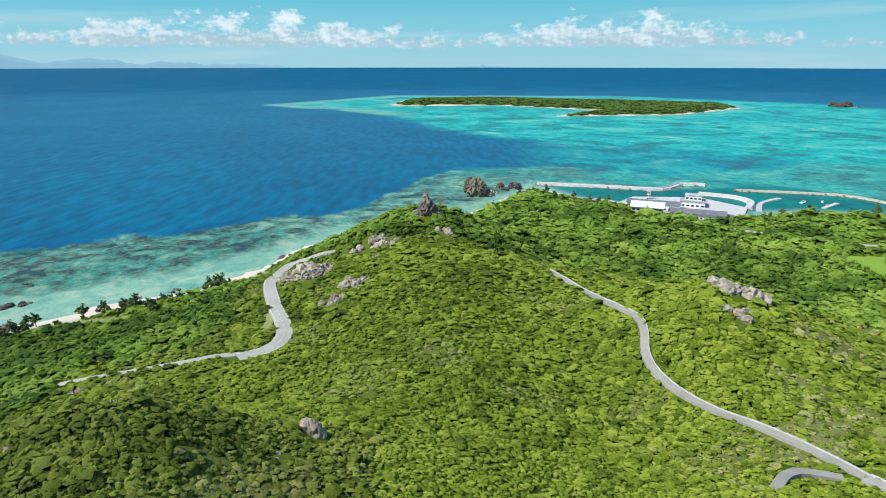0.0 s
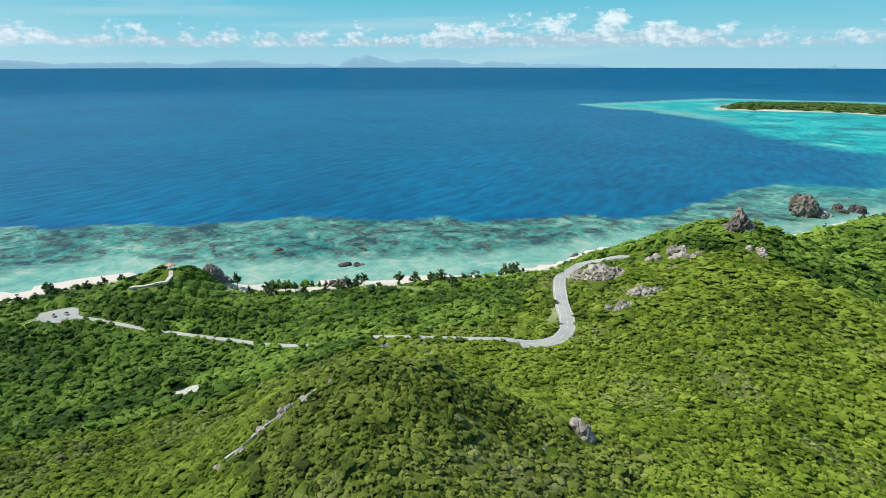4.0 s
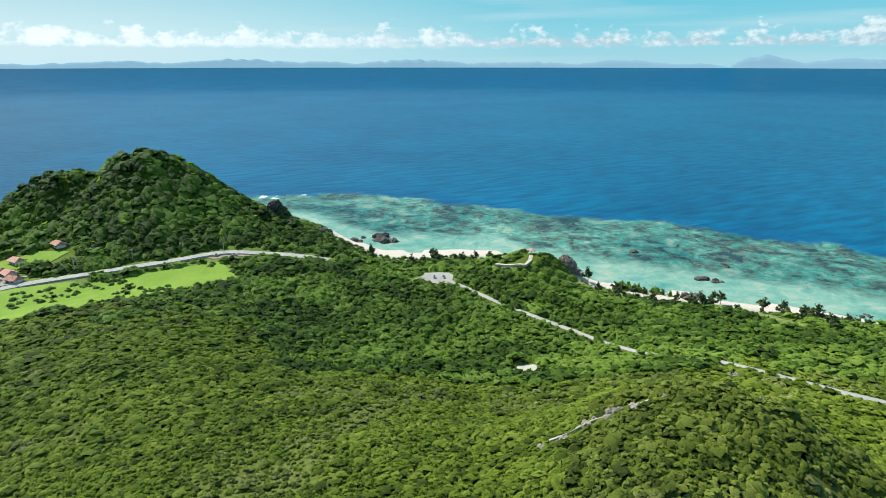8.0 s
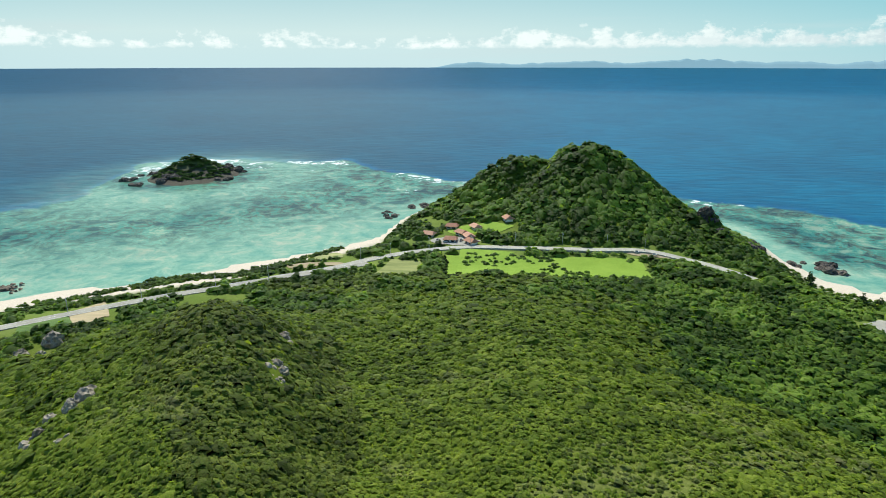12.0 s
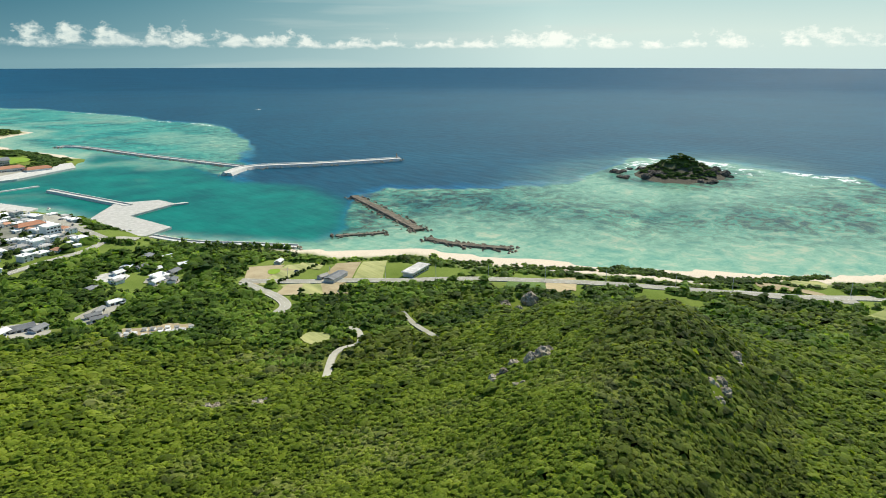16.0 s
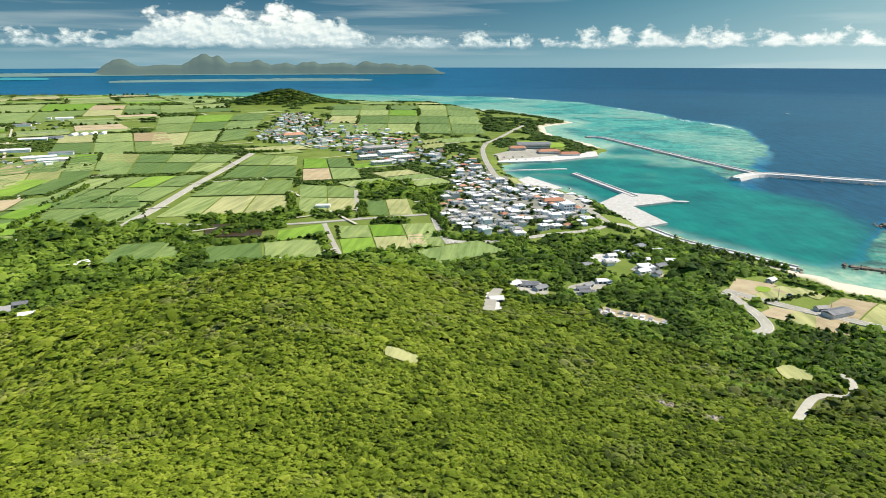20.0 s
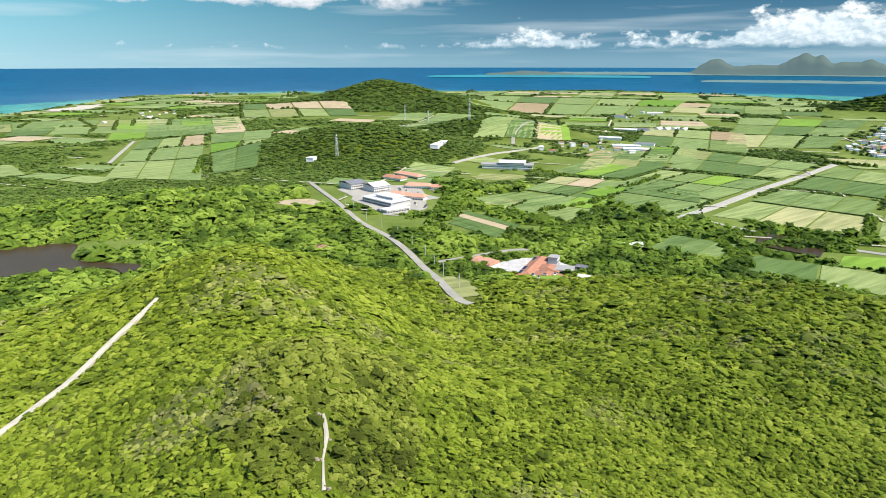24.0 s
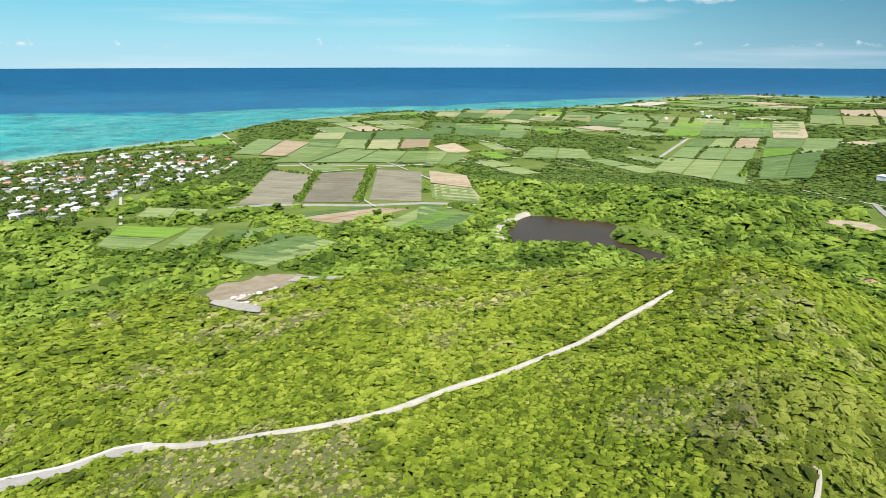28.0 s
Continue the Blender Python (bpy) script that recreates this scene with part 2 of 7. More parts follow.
def height(x, y):
    x, y = np.asarray(x, float), np.asarray(y, float)
    az, r = bearing(x, y), np.hypot(x, y)
    margin = land_margin(x, y)
    plain = np.where(margin > 0, 1.2 + 7.0 * smooth(5, 90, margin) + 4 * (fbm(x, y, 300, 3) - 0.5) * smooth(30, 150, margin),
                     np.maximum(margin * 0.08, -12.0))
    crest = smooth(82, 18, r)
    z = plain + (hill_table(az, r) * (1 - crest) + 97.0 * crest - 9.0) * (1 - smooth(385, 500, r)) * smooth(0, 60, margin)
    rise = np.zeros_like(x)
    for b, d, top, wide, deep, sharp in HILLS:
        cx, cy = xy(b, d)
        c, s = math.cos(radians(b)), math.sin(radians(b))
        across, along = (x - cx) * c + (y - cy) * s, -(x - cx) * s + (y - cy) * c
        rise = np.maximum(rise, top * np.exp(-((across / wide) ** 2 + (along / deep) ** 2) ** (sharp / 2)))
    z = z + rise * smooth(-15, 20, margin)
    hollow = smooth(-16, 1, polygon_distance(x, y, POND))
    return (z + (fbm(x, y, 55, 9) - 0.5) * 11 * smooth(20, 70, z)) * (1 - hollow) + (POND_LEVEL - 0.8) * hollow


def dry_places(x, y):
    """How thin and dry the scrub is: most on the stony western slopes."""
    az = bearing(x, y)
    here = 0.45 + 0.55 * smooth(255, 285, az) * smooth(345, 325, az)
    return smooth(0.56, 0.70, fbm(x, y, 34, 131, 4)) * here

# ---- materials ----
def nodes_of(name):
    m = bpy.data.materials.new(name)
    m.use_nodes = True
    nt = m.node_tree
    nt.nodes.clear()
    out = nt.nodes.new("ShaderNodeOutputMaterial")
    bsdf = nt.nodes.new("ShaderNodeBsdfPrincipled")
    nt.links.new(bsdf.outputs[0], out.inputs[0])
    return m, nt, bsdf


def noise_at(nt, scale, detail=4.0, rough=0.6, coord="Object", warp=0.0, place=""):
    tc = nt.nodes.new("ShaderNodeTexCoord")
    n = nt.nodes.new("ShaderNodeTexNoise")
    n.inputs["Scale"].default_value, n.inputs["Detail"].default_value, n.inputs["Roughness"].default_value = scale, detail, rough
    n.inputs["Distortion"].default_value = warp
    if place:
        a = nt.nodes.new("ShaderNodeAttribute")
        a.attribute_name = place
        nt.links.new(a.outputs["Vector"], n.inputs["Vector"])
    else:
        nt.links.new(tc.outputs[coord], n.inputs["Vector"])
    return n.outputs["Fac"]


def ramp(nt, fac, stops):
    r = nt.nodes.new("ShaderNodeValToRGB")
    el = r.color_ramp.elements
    while len(el) < len(stops):
        el.new(0.5)
    for e, (p, c) in zip(el, stops):
        e.position, e.color = p, (*c, 1.0)
    nt.links.new(fac, r.inputs["Fac"])
    return r.outputs["Color"]


def blend(nt, fac, a, b, mode="MIX"):
    m = nt.nodes.new("ShaderNodeMix")
    m.data_type, m.blend_type = "RGBA", mode
    for sock, v in ((m.inputs[0], fac), (m.inputs[6], a), (m.inputs[7], b)):
        if isinstance(v, (int, float)):
            sock.default_value = v
        elif isinstance(v, tuple):
            sock.default_value = (*v, 1.0)
        else:
            nt.links.new(v, sock)
    return m.outputs[2]


def calc(nt, op, a, b=0.0, clamp=False):
    m = nt.nodes.new("ShaderNodeMath")
    m.operation, m.use_clamp = op, clamp
    for sock, v in zip(m.inputs, (a, b)):
        if isinstance(v, (int, float)):
            sock.default_value = v
        else:
            nt.links.new(v, sock)
    return m.outputs[0]


def bump(nt, bsdf, fac, strength, distance):
    b = nt.nodes.new("ShaderNodeBump")
    b.inputs["Strength"].default_value, b.inputs["Distance"].default_value = strength, distance
    nt.links.new(fac, b.inputs["Height"])
    nt.links.new(b.outputs[0], bsdf.inputs["Normal"])


def attribute(nt, name):
    a = nt.nodes.new("ShaderNodeAttribute")
    a.attribute_name = name
    return a.outputs["Fac"]


def surface(name, low, high, rough=0.8, scale=0.8, fine=8.0, relief=0.02, metal=0.0, spread=0.25, spec=0.2, rows=0.0):
    """Two tones, mottled at a coarse and a fine scale, each piece a little different."""
    m, nt, bsdf = nodes_of(name)
    a, b = noise_at(nt, scale), noise_at(nt, fine, 3.0, 0.7)
    mixed = calc(nt, "ADD", calc(nt, "MULTIPLY", a, 0.65), calc(nt, "MULTIPLY", b, 0.35))
    info = nt.nodes.new("ShaderNodeObjectInfo")
    shift = calc(nt, "MULTIPLY", calc(nt, "SUBTRACT", info.outputs["Random"], 0.5), spread)
    col = ramp(nt, calc(nt, "ADD", mixed, shift, True), ((0.32, low), (0.68, high)))
    if rows:
        # planted in long strips
        tc = nt.nodes.new("ShaderNodeTexCoord")
        mp = nt.nodes.new("ShaderNodeMapping")
        mp.inputs["Rotation"].default_value, mp.inputs["Scale"].default_value = (0, 0, radians(-38)), (0.16, 0.012, 0.1)
        nt.links.new(tc.outputs["Object"], mp.inputs["Vector"])
        strip = nt.nodes.new("ShaderNodeTexNoise")
        strip.inputs["Scale"].default_value, strip.inputs["Detail"].default_value, strip.inputs["Roughness"].default_value = 1.0, 5.0, 0.7
        nt.links.new(mp.outputs[0], strip.inputs["Vector"])
        col = blend(nt, rows, col, ramp(nt, strip.outputs["Fac"], ((0.34, (0.55, 0.62, 0.50)), (0.5, (1.0, 1.0, 1.0)), (0.66, (1.40, 1.30, 1.35)))), "MULTIPLY")
    nt.links.new(col, bsdf.inputs["Base Color"])
    bsdf.inputs["Roughness"].default_value, bsdf.inputs["Metallic"].default_value = rough, metal
    bsdf.inputs["Specular IOR Level"].default_value = spec
    bump(nt, bsdf, b, 0.5, relief)
    return m


def cells(nt, scale):
    """Leaf clumps: a random tone for each, and how far from its middle."""
    tc = nt.nodes.new("ShaderNodeTexCoord")
    v = nt.nodes.new("ShaderNodeTexVoronoi")
    v.inputs["Scale"].default_value = scale
    nt.links.new(tc.outputs["Object"], v.inputs["Vector"])
    sep = nt.nodes.new("ShaderNodeSeparateColor")
    nt.links.new(v.outputs["Color"], sep.inputs[0])
    return sep.outputs[0], v.outputs["Distance"]


def foliage(name, dark, mid, light, patch=0.012, fine=2.6, coarse=0.75):
    m, nt, bsdf = nodes_of(name)
    geo = nt.nodes.new("ShaderNodeNewGeometry")
    big = noise_at(nt, patch, 4.0, 0.6)
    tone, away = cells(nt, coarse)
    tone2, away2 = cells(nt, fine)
    small = noise_at(nt, fine * 1.1, 4.0, 0.75)
    v = calc(nt, "ADD", calc(nt, "MULTIPLY", geo.outputs["Random Per Island"], 0.20), calc(nt, "MULTIPLY", tone, 0.20))
    v = calc(nt, "ADD", v, calc(nt, "MULTIPLY", tone2, 0.46))
    v = calc(nt, "ADD", v, calc(nt, "MULTIPLY", calc(nt, "ADD", calc(nt, "MULTIPLY", big, 0.6), calc(nt, "MULTIPLY", noise_at(nt, patch * 6, 4.0, 0.65), 0.4)), 0.95))
    v = calc(nt, "ADD", v, calc(nt, "MULTIPLY", small, 0.80))
    # clump rims are coloured darker, standing in for the shade between clumps
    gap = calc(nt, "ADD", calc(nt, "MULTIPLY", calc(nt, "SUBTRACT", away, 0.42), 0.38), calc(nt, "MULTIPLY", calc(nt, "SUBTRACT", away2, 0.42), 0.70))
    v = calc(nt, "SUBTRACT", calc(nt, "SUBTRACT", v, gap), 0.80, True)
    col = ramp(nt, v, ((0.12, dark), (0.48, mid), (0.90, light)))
    nt.links.new(col, bsdf.inputs["Base Color"])
    bsdf.inputs["Roughness"].default_value = 0.62
    bsdf.inputs["Specular IOR Level"].default_value = 0.02
    bsdf.inputs["Diffuse Roughness"].default_value = 1.0
    relief = calc(nt, "ADD", calc(nt, "MULTIPLY", away, -0.9 / coarse), calc(nt, "ADD", calc(nt, "MULTIPLY", away2, -0.9 / fine), calc(nt, "MULTIPLY", small, 0.25)))
    bump(nt, bsdf, relief, 0.7, 0.40)
    return m


def leafy(name, dark, mid, light, patch=0.012, glow=0.85):
    """Leaf clumps: each clump, each bush and each stand of bushes has its own tone; light shines through."""
    m, nt, bsdf = nodes_of(name)
    geo = nt.nodes.new("ShaderNodeNewGeometry")
    stand = calc(nt, "ADD", calc(nt, "MULTIPLY", noise_at(nt, patch, 4.0, 0.6), 0.55), calc(nt, "MULTIPLY", noise_at(nt, patch * 7, 4.0, 0.65), 0.45))
    grain = noise_at(nt, 3.4, 3.0, 0.7)
    v = calc(nt, "ADD", calc(nt, "MULTIPLY", geo.outputs["Random Per Island"], 0.26), calc(nt, "MULTIPLY", attribute(nt, "tone"), 0.80))
    v = calc(nt, "ADD", v, calc(nt, "MULTIPLY", calc(nt, "SUBTRACT", stand, 0.5), 1.5))
    v = calc(nt, "ADD", v, calc(nt, "MULTIPLY", calc(nt, "SUBTRACT", grain, 0.5), 1.0), True)
    col = ramp(nt, v, ((0.12, dark), (0.50, mid), (0.92, light)))
    col = blend(nt, attribute(nt, "dry"), col, ramp(nt, geo.outputs["Random Per Island"], ((0.2, (0.19, 0.20, 0.06)), (0.8, (0.38, 0.34, 0.18)))))
    nt.links.new(col, bsdf.inputs["Base Color"])
    bsdf.inputs["Roughness"].default_value = 0.6
    bsdf.inputs["Specular IOR Level"].default_value = 0.05
    bsdf.inputs["Diffuse Roughness"].default_value = 1.0
    bump(nt, bsdf, grain, 0.6, 0.35)
    thin = nt.nodes.new("ShaderNodeBsdfTranslucent")
    nt.links.new(blend(nt, 1.0, col, (glow * 1.05, glow * 1.1, glow * 0.5), "MULTIPLY"), thin.inputs["Color"])
    both = nt.nodes.new("ShaderNodeAddShader")
    nt.links.new(bsdf.outputs[0], both.inputs[0])
    nt.links.new(thin.outputs[0], both.inputs[1])
    nt.links.new(both.outputs[0], next(n for n in nt.nodes if n.type == "OUTPUT_MATERIAL").inputs[0])
    return m


SCRUB = leafy("scrub_leaves", (0.056, 0.082, 0.009), (0.142, 0.194, 0.016), (0.258, 0.300, 0.040))
THICKET = leafy("thicket_leaves", (0.044, 0.060, 0.009), (0.122, 0.155, 0.019), (0.235, 0.264, 0.048))
COPSE = leafy("copse_leaves", (0.042, 0.076, 0.011), (0.118, 0.184, 0.022), (0.225, 0.300, 0.048), 0.02)
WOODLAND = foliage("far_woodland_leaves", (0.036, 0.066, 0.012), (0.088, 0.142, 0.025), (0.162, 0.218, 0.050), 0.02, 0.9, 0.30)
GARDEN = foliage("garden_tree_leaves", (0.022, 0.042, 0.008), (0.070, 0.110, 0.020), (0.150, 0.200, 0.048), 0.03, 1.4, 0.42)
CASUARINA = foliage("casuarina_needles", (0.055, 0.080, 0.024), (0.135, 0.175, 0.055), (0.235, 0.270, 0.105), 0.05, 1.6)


def ground_material():
    m, nt, bsdf = nodes_of("island_ground")
    big, small = noise_at(nt, 0.02), noise_at(nt, 0.9, 6.0, 0.7)
    soil = ramp(nt, small, ((0.3, (0.055, 0.085, 0.008)), (0.7, (0.125, 0.165, 0.018))))
    grass = ramp(nt, calc(nt, "ADD", calc(nt, "MULTIPLY", big, 0.7), calc(nt, "MULTIPLY", small, 0.3)),
                 ((0.35, (0.105, 0.155, 0.028)), (0.65, (0.190, 0.245, 0.058))))
    sand = ramp(nt, small, ((0.3, (0.56, 0.47, 0.36)), (0.75, (0.74, 0.66, 0.54))))
    col = blend(nt, attribute(nt, "grassy"), soil, grass)
    col = blend(nt, calc(nt, "MULTIPLY", attribute(nt, "dry"), 0.8), col, ramp(nt, small, ((0.35, (0.13, 0.15, 0.04)), (0.7, (0.30, 0.28, 0.13)))))
    col = blend(nt, attribute(nt, "rocky"), col, ramp(nt, small, ((0.35, (0.045, 0.042, 0.034)), (0.7, (0.17, 0.155, 0.12)))))
    col = blend(nt, attribute(nt, "sandy"), col, sand)
    nt.links.new(col, bsdf.inputs["Base Color"])
    bsdf.inputs["Roughness"].default_value = 0.95
    bsdf.inputs["Specular IOR Level"].default_value = 0.04
    bump(nt, bsdf, small, 0.6, 0.4)
    return m


def sea_material():
    m, nt, bsdf = nodes_of("sea_water")
    tc = nt.nodes.new("ShaderNodeTexCoord")
    wide, mid, fine, coral = noise_at(nt, 0.0035, 5.0, place="flat_place"), noise_at(nt, 0.014, 7.0, 0.68, place="flat_place"), noise_at(nt, 0.07, 5.0, 0.65), noise_at(nt, 0.065, 9.0, 0.74, warp=0.9)
    deep = ramp(nt, wide, ((0.35, (0.001, 0.076, 0.152)), (0.65, (0.0015, 0.112, 0.205))))
    # darker tone painted in for water seen towards the sun
    deep = blend(nt, attribute(nt, "sunward_dark"), deep, ramp(nt, wide, ((0.35, (0.003, 0.044, 0.082)), (0.65, (0.004, 0.066, 0.112)))))
    shelf = attribute(nt, "shelf")
    # the reef flat: turquoise sand gullies between brown coral heads
    reef = calc(nt, "ADD", calc(nt, "MULTIPLY", noise_at(nt, 0.024, 7.0, 0.68, warp=1.4), 0.5), calc(nt, "MULTIPLY", coral, 0.5))
    sandy = calc(nt, "ADD", calc(nt, "MULTIPLY", calc(nt, "SUBTRACT", reef, 0.5), 0.75), 0.5)
    reef = calc(nt, "ADD", calc(nt, "MULTIPLY", calc(nt, "SUBTRACT", reef, 0.5), 1.45), 0.5)
    lag = ramp(nt, reef, ((0.39, (0.026, 0.070, 0.072)), (0.445, (0.105, 0.135, 0.090)), (0.485, (0.155, 0.230, 0.155)), (0.52, (0.030, 0.300, 0.228)), (0.555, (0.150, 0.345, 0.240)), (0.63, (0.34, 0.41, 0.29))))
    patchy = noise_at(nt, 0.009, 6.0, 0.65, warp=0.8)
    lag = blend(nt, 1.0, lag, ramp(nt, patchy, ((0.36, (0.22, 0.42, 0.48)), (0.46, (0.55, 0.68, 0.68)), (0.56, (0.78, 0.82, 0.80)), (0.66, (1.10, 1.02, 0.95)))), "MULTIPLY")
    pale = ramp(nt, sandy, ((0.37, (0.06, 0.30, 0.23)), (0.49, (0.22, 0.42, 0.30)), (0.60, (0.46, 0.50, 0.35))))
    teal = ramp(nt, mid, ((0.35, (0.000, 0.095, 0.085)), (0.65, (0.000, 0.200, 0.150))))
    broad = calc(nt, "ADD", calc(nt, "MULTIPLY", noise_at(nt, 0.0075, 6.0, 0.62, warp=1.2), 0.6), calc(nt, "MULTIPLY", coral, 0.4))
    glow = ramp(nt, broad, ((0.40, (0.030, 0.130, 0.120)), (0.46, (0.006, 0.255, 0.220)), (0.52, (0.015, 0.390, 0.320)), (0.57, (0.07, 0.44, 0.34)), (0.63, (0.30, 0.46, 0.32))))
    drop = ramp(nt, mid, ((0.4, (0.001, 0.075, 0.175)), (0.6, (0.0015, 0.120, 0.225))))
    edge = calc(nt, "ADD", shelf, calc(nt, "MULTIPLY", calc(nt, "SUBTRACT", calc(nt, "ADD", calc(nt, "MULTIPLY", mid, 0.5), calc(nt, "MULTIPLY", patchy, 0.5)), 0.5), 2.2))
    col = blend(nt, calc(nt, "MULTIPLY", calc(nt, "MULTIPLY", calc(nt, "SUBTRACT", edge, 0.05), 3.0, True), calc(nt, "MULTIPLY", shelf, 6.0, True)), deep, drop)
    col = blend(nt, calc(nt, "MULTIPLY", calc(nt, "SUBTRACT", edge, 0.42), 5.0, True), col, lag)
    col = blend(nt, attribute(nt, "lagoon"), col, glow)
    col = blend(nt, attribute(nt, "basin"), col, teal)
    col = blend(nt, attribute(nt, "shallow"), col, pale)
    surf = calc(nt, "MULTIPLY", calc(nt, "SUBTRACT", calc(nt, "ADD", calc(nt, "MULTIPLY", fine, 0.65), calc(nt, "MULTIPLY", mid, 0.35)), calc(nt, "SUBTRACT", 0.74, calc(nt, "MULTIPLY", attribute(nt, "surf"), 0.24))), 22.0, True)
    col = blend(nt, surf, col, (0.80, 0.82, 0.80))
    bsdf.inputs["Roughness"].default_value = 0.30
    bsdf.inputs["IOR"].default_value = 1.33
    bsdf.inputs["Specular IOR Level"].default_value = 0.075
    mp = nt.nodes.new("ShaderNodeMapping")
    mp.inputs["Rotation"].default_value = (0, 0, radians(25))
    mp.inputs["Scale"].default_value = (0.075, 0.020, 0.1)
    spot = nt.nodes.new("ShaderNodeAttribute")
    spot.attribute_name = "flat_place"
    nt.links.new(spot.outputs["Vector"], mp.inputs["Vector"])
    w = nt.nodes.new("ShaderNodeTexNoise")
    w.inputs["Scale"].default_value, w.inputs["Detail"].default_value = 1.0, 6.0
    nt.links.new(mp.outputs[0], w.inputs["Vector"])
    # wind streaks: light and dark faces of the swell, put into the colour
    swell_light = ramp(nt, w.outputs["Fac"], ((0.36, (0.62, 0.68, 0.74)), (0.64, (1.30, 1.24, 1.18))))
    col = blend(nt, calc(nt, "SUBTRACT", 1.0, calc(nt, "MULTIPLY", calc(nt, "MAXIMUM", shelf, calc(nt, "MAXIMUM", attribute(nt, "basin"), attribute(nt, "lagoon"))), 0.96), True), col, swell_light, "MULTIPLY")
    nt.links.new(col, bsdf.inputs["Base Color"])
    bump(nt, bsdf, w.outputs["Fac"], 0.4, 2.0)
    return m


GROUND, SEA = ground_material(), sea_material()

# ---- building blocks ----
def mesh_of(name, verts, faces, material, shade=False):
    me = bpy.data.meshes.new(name)
    verts = np.asarray(verts, np.float32)
    faces = np.asarray(faces, np.int32)
    n, k = faces.shape
    me.vertices.add(len(verts))
    me.vertices.foreach_set("co", verts.ravel())
    me.loops.add(n * k)
    me.loops.foreach_set("vertex_index", faces.ravel())
    me.polygons.add(n)
    me.polygons.foreach_set("loop_start", np.arange(0, n * k, k, dtype=np.int32))
    me.polygons.foreach_set("use_smooth", np.full(n, shade))
    me.update(calc_edges=True)
    me.materials.append(material)
    return me


def point_values(me, name, values):
    me.attributes.new(name, "FLOAT", "POINT").data.foreach_set("value", np.asarray(values, np.float32).ravel())


def round_sheet(radii, turns):
    """A sheet of rings round the origin: x, y and quads, closed at the middle."""
    az = np.linspace(0, 2 * math.pi, turns, endpoint=False)
    x = -np.outer(radii, np.sin(az)).ravel()
    y = np.outer(radii, np.cos(az)).ravel()
    k = np.arange((len(radii) - 1) * turns)
    nxt = np.where(k % turns == turns - 1, k - turns + 1, k + 1)
    return x, y, np.stack([k, k + turns, nxt + turns, nxt], 1)


def build_ground():
    radii = np.concatenate([[0.02, 4, 10, 18, 28], np.geomspace(40, 600, 115), np.geomspace(606, 4890, 115)])
    x, y, faces = round_sheet(radii, 600)
    z = height(x, y)
    margin = land_margin(x, y)
    me = mesh_of("ground", np.stack([x, y, z], 1), faces, GROUND, True)
    r = np.hypot(x, y)
    point_values(me, "sandy", smooth(26, 8, margin - 16 * smooth(100, 105, bearing(x, y)) * smooth(158, 150, bearing(x, y)) - 9 * smooth(14, 20, bearing(x, y)) * smooth(76, 70, bearing(x, y)) + 14 * (fbm(x, y, 30, 21) - 0.5)) * (z < 6) * (1 - smooth(156.5, 158, bearing(x, y)) * smooth(184, 182, bearing(x, y)) * (r < 1330)) * (np.hypot(x + 894, y + 531) > 150))
    point_values(me, "grassy", smooth(24, 10, z) * smooth(380, 460, r))
    point_values(me, "dry", dry_places(x, y) * smooth(500, 420, r))
    islet = np.hypot(x + 894, y + 531)
    point_values(me, "rocky", smooth(110, 90, islet) * smooth(26, 12, z + 16 * (fbm(x, y, 16, 29) - 0.5)))
    return tagged(new("ground", me), "green island ground with pale sandy shores", "ground", kind="structure")


LAGOON = [xy(*p) for p in ((16, 2700), (9.5, 2400), (4, 2080), (0, 1640), (350, 1400), (340, 1330), (330, 1260), (322, 1150),
                           (316, 1350), (306, 1560), (297, 2000), (300, 2350), (312, 2500), (330, 3100), (345, 3400), (4, 3350))]
CHANNEL = [xy(*p) for p in ((352, 1230), (340, 1180), (328, 1220), (317, 1330), (309, 1980), (303, 2400))]
BASIN = [xy(*p) for p in ((153, 600), (161, 640), (167, 690), (174, 880), (180, 1000), (178.5, 1090), (172, 1200), (170.5, 1380), (163, 1120), (160, 960), (154, 900), (150.5, 780), (150.5, 660))]
COVE = [xy(*p) for p in ((324, 880), (330, 845), (337, 775), (347.5, 830), (351, 900), (340, 900), (332, 1000), (322, 960))]


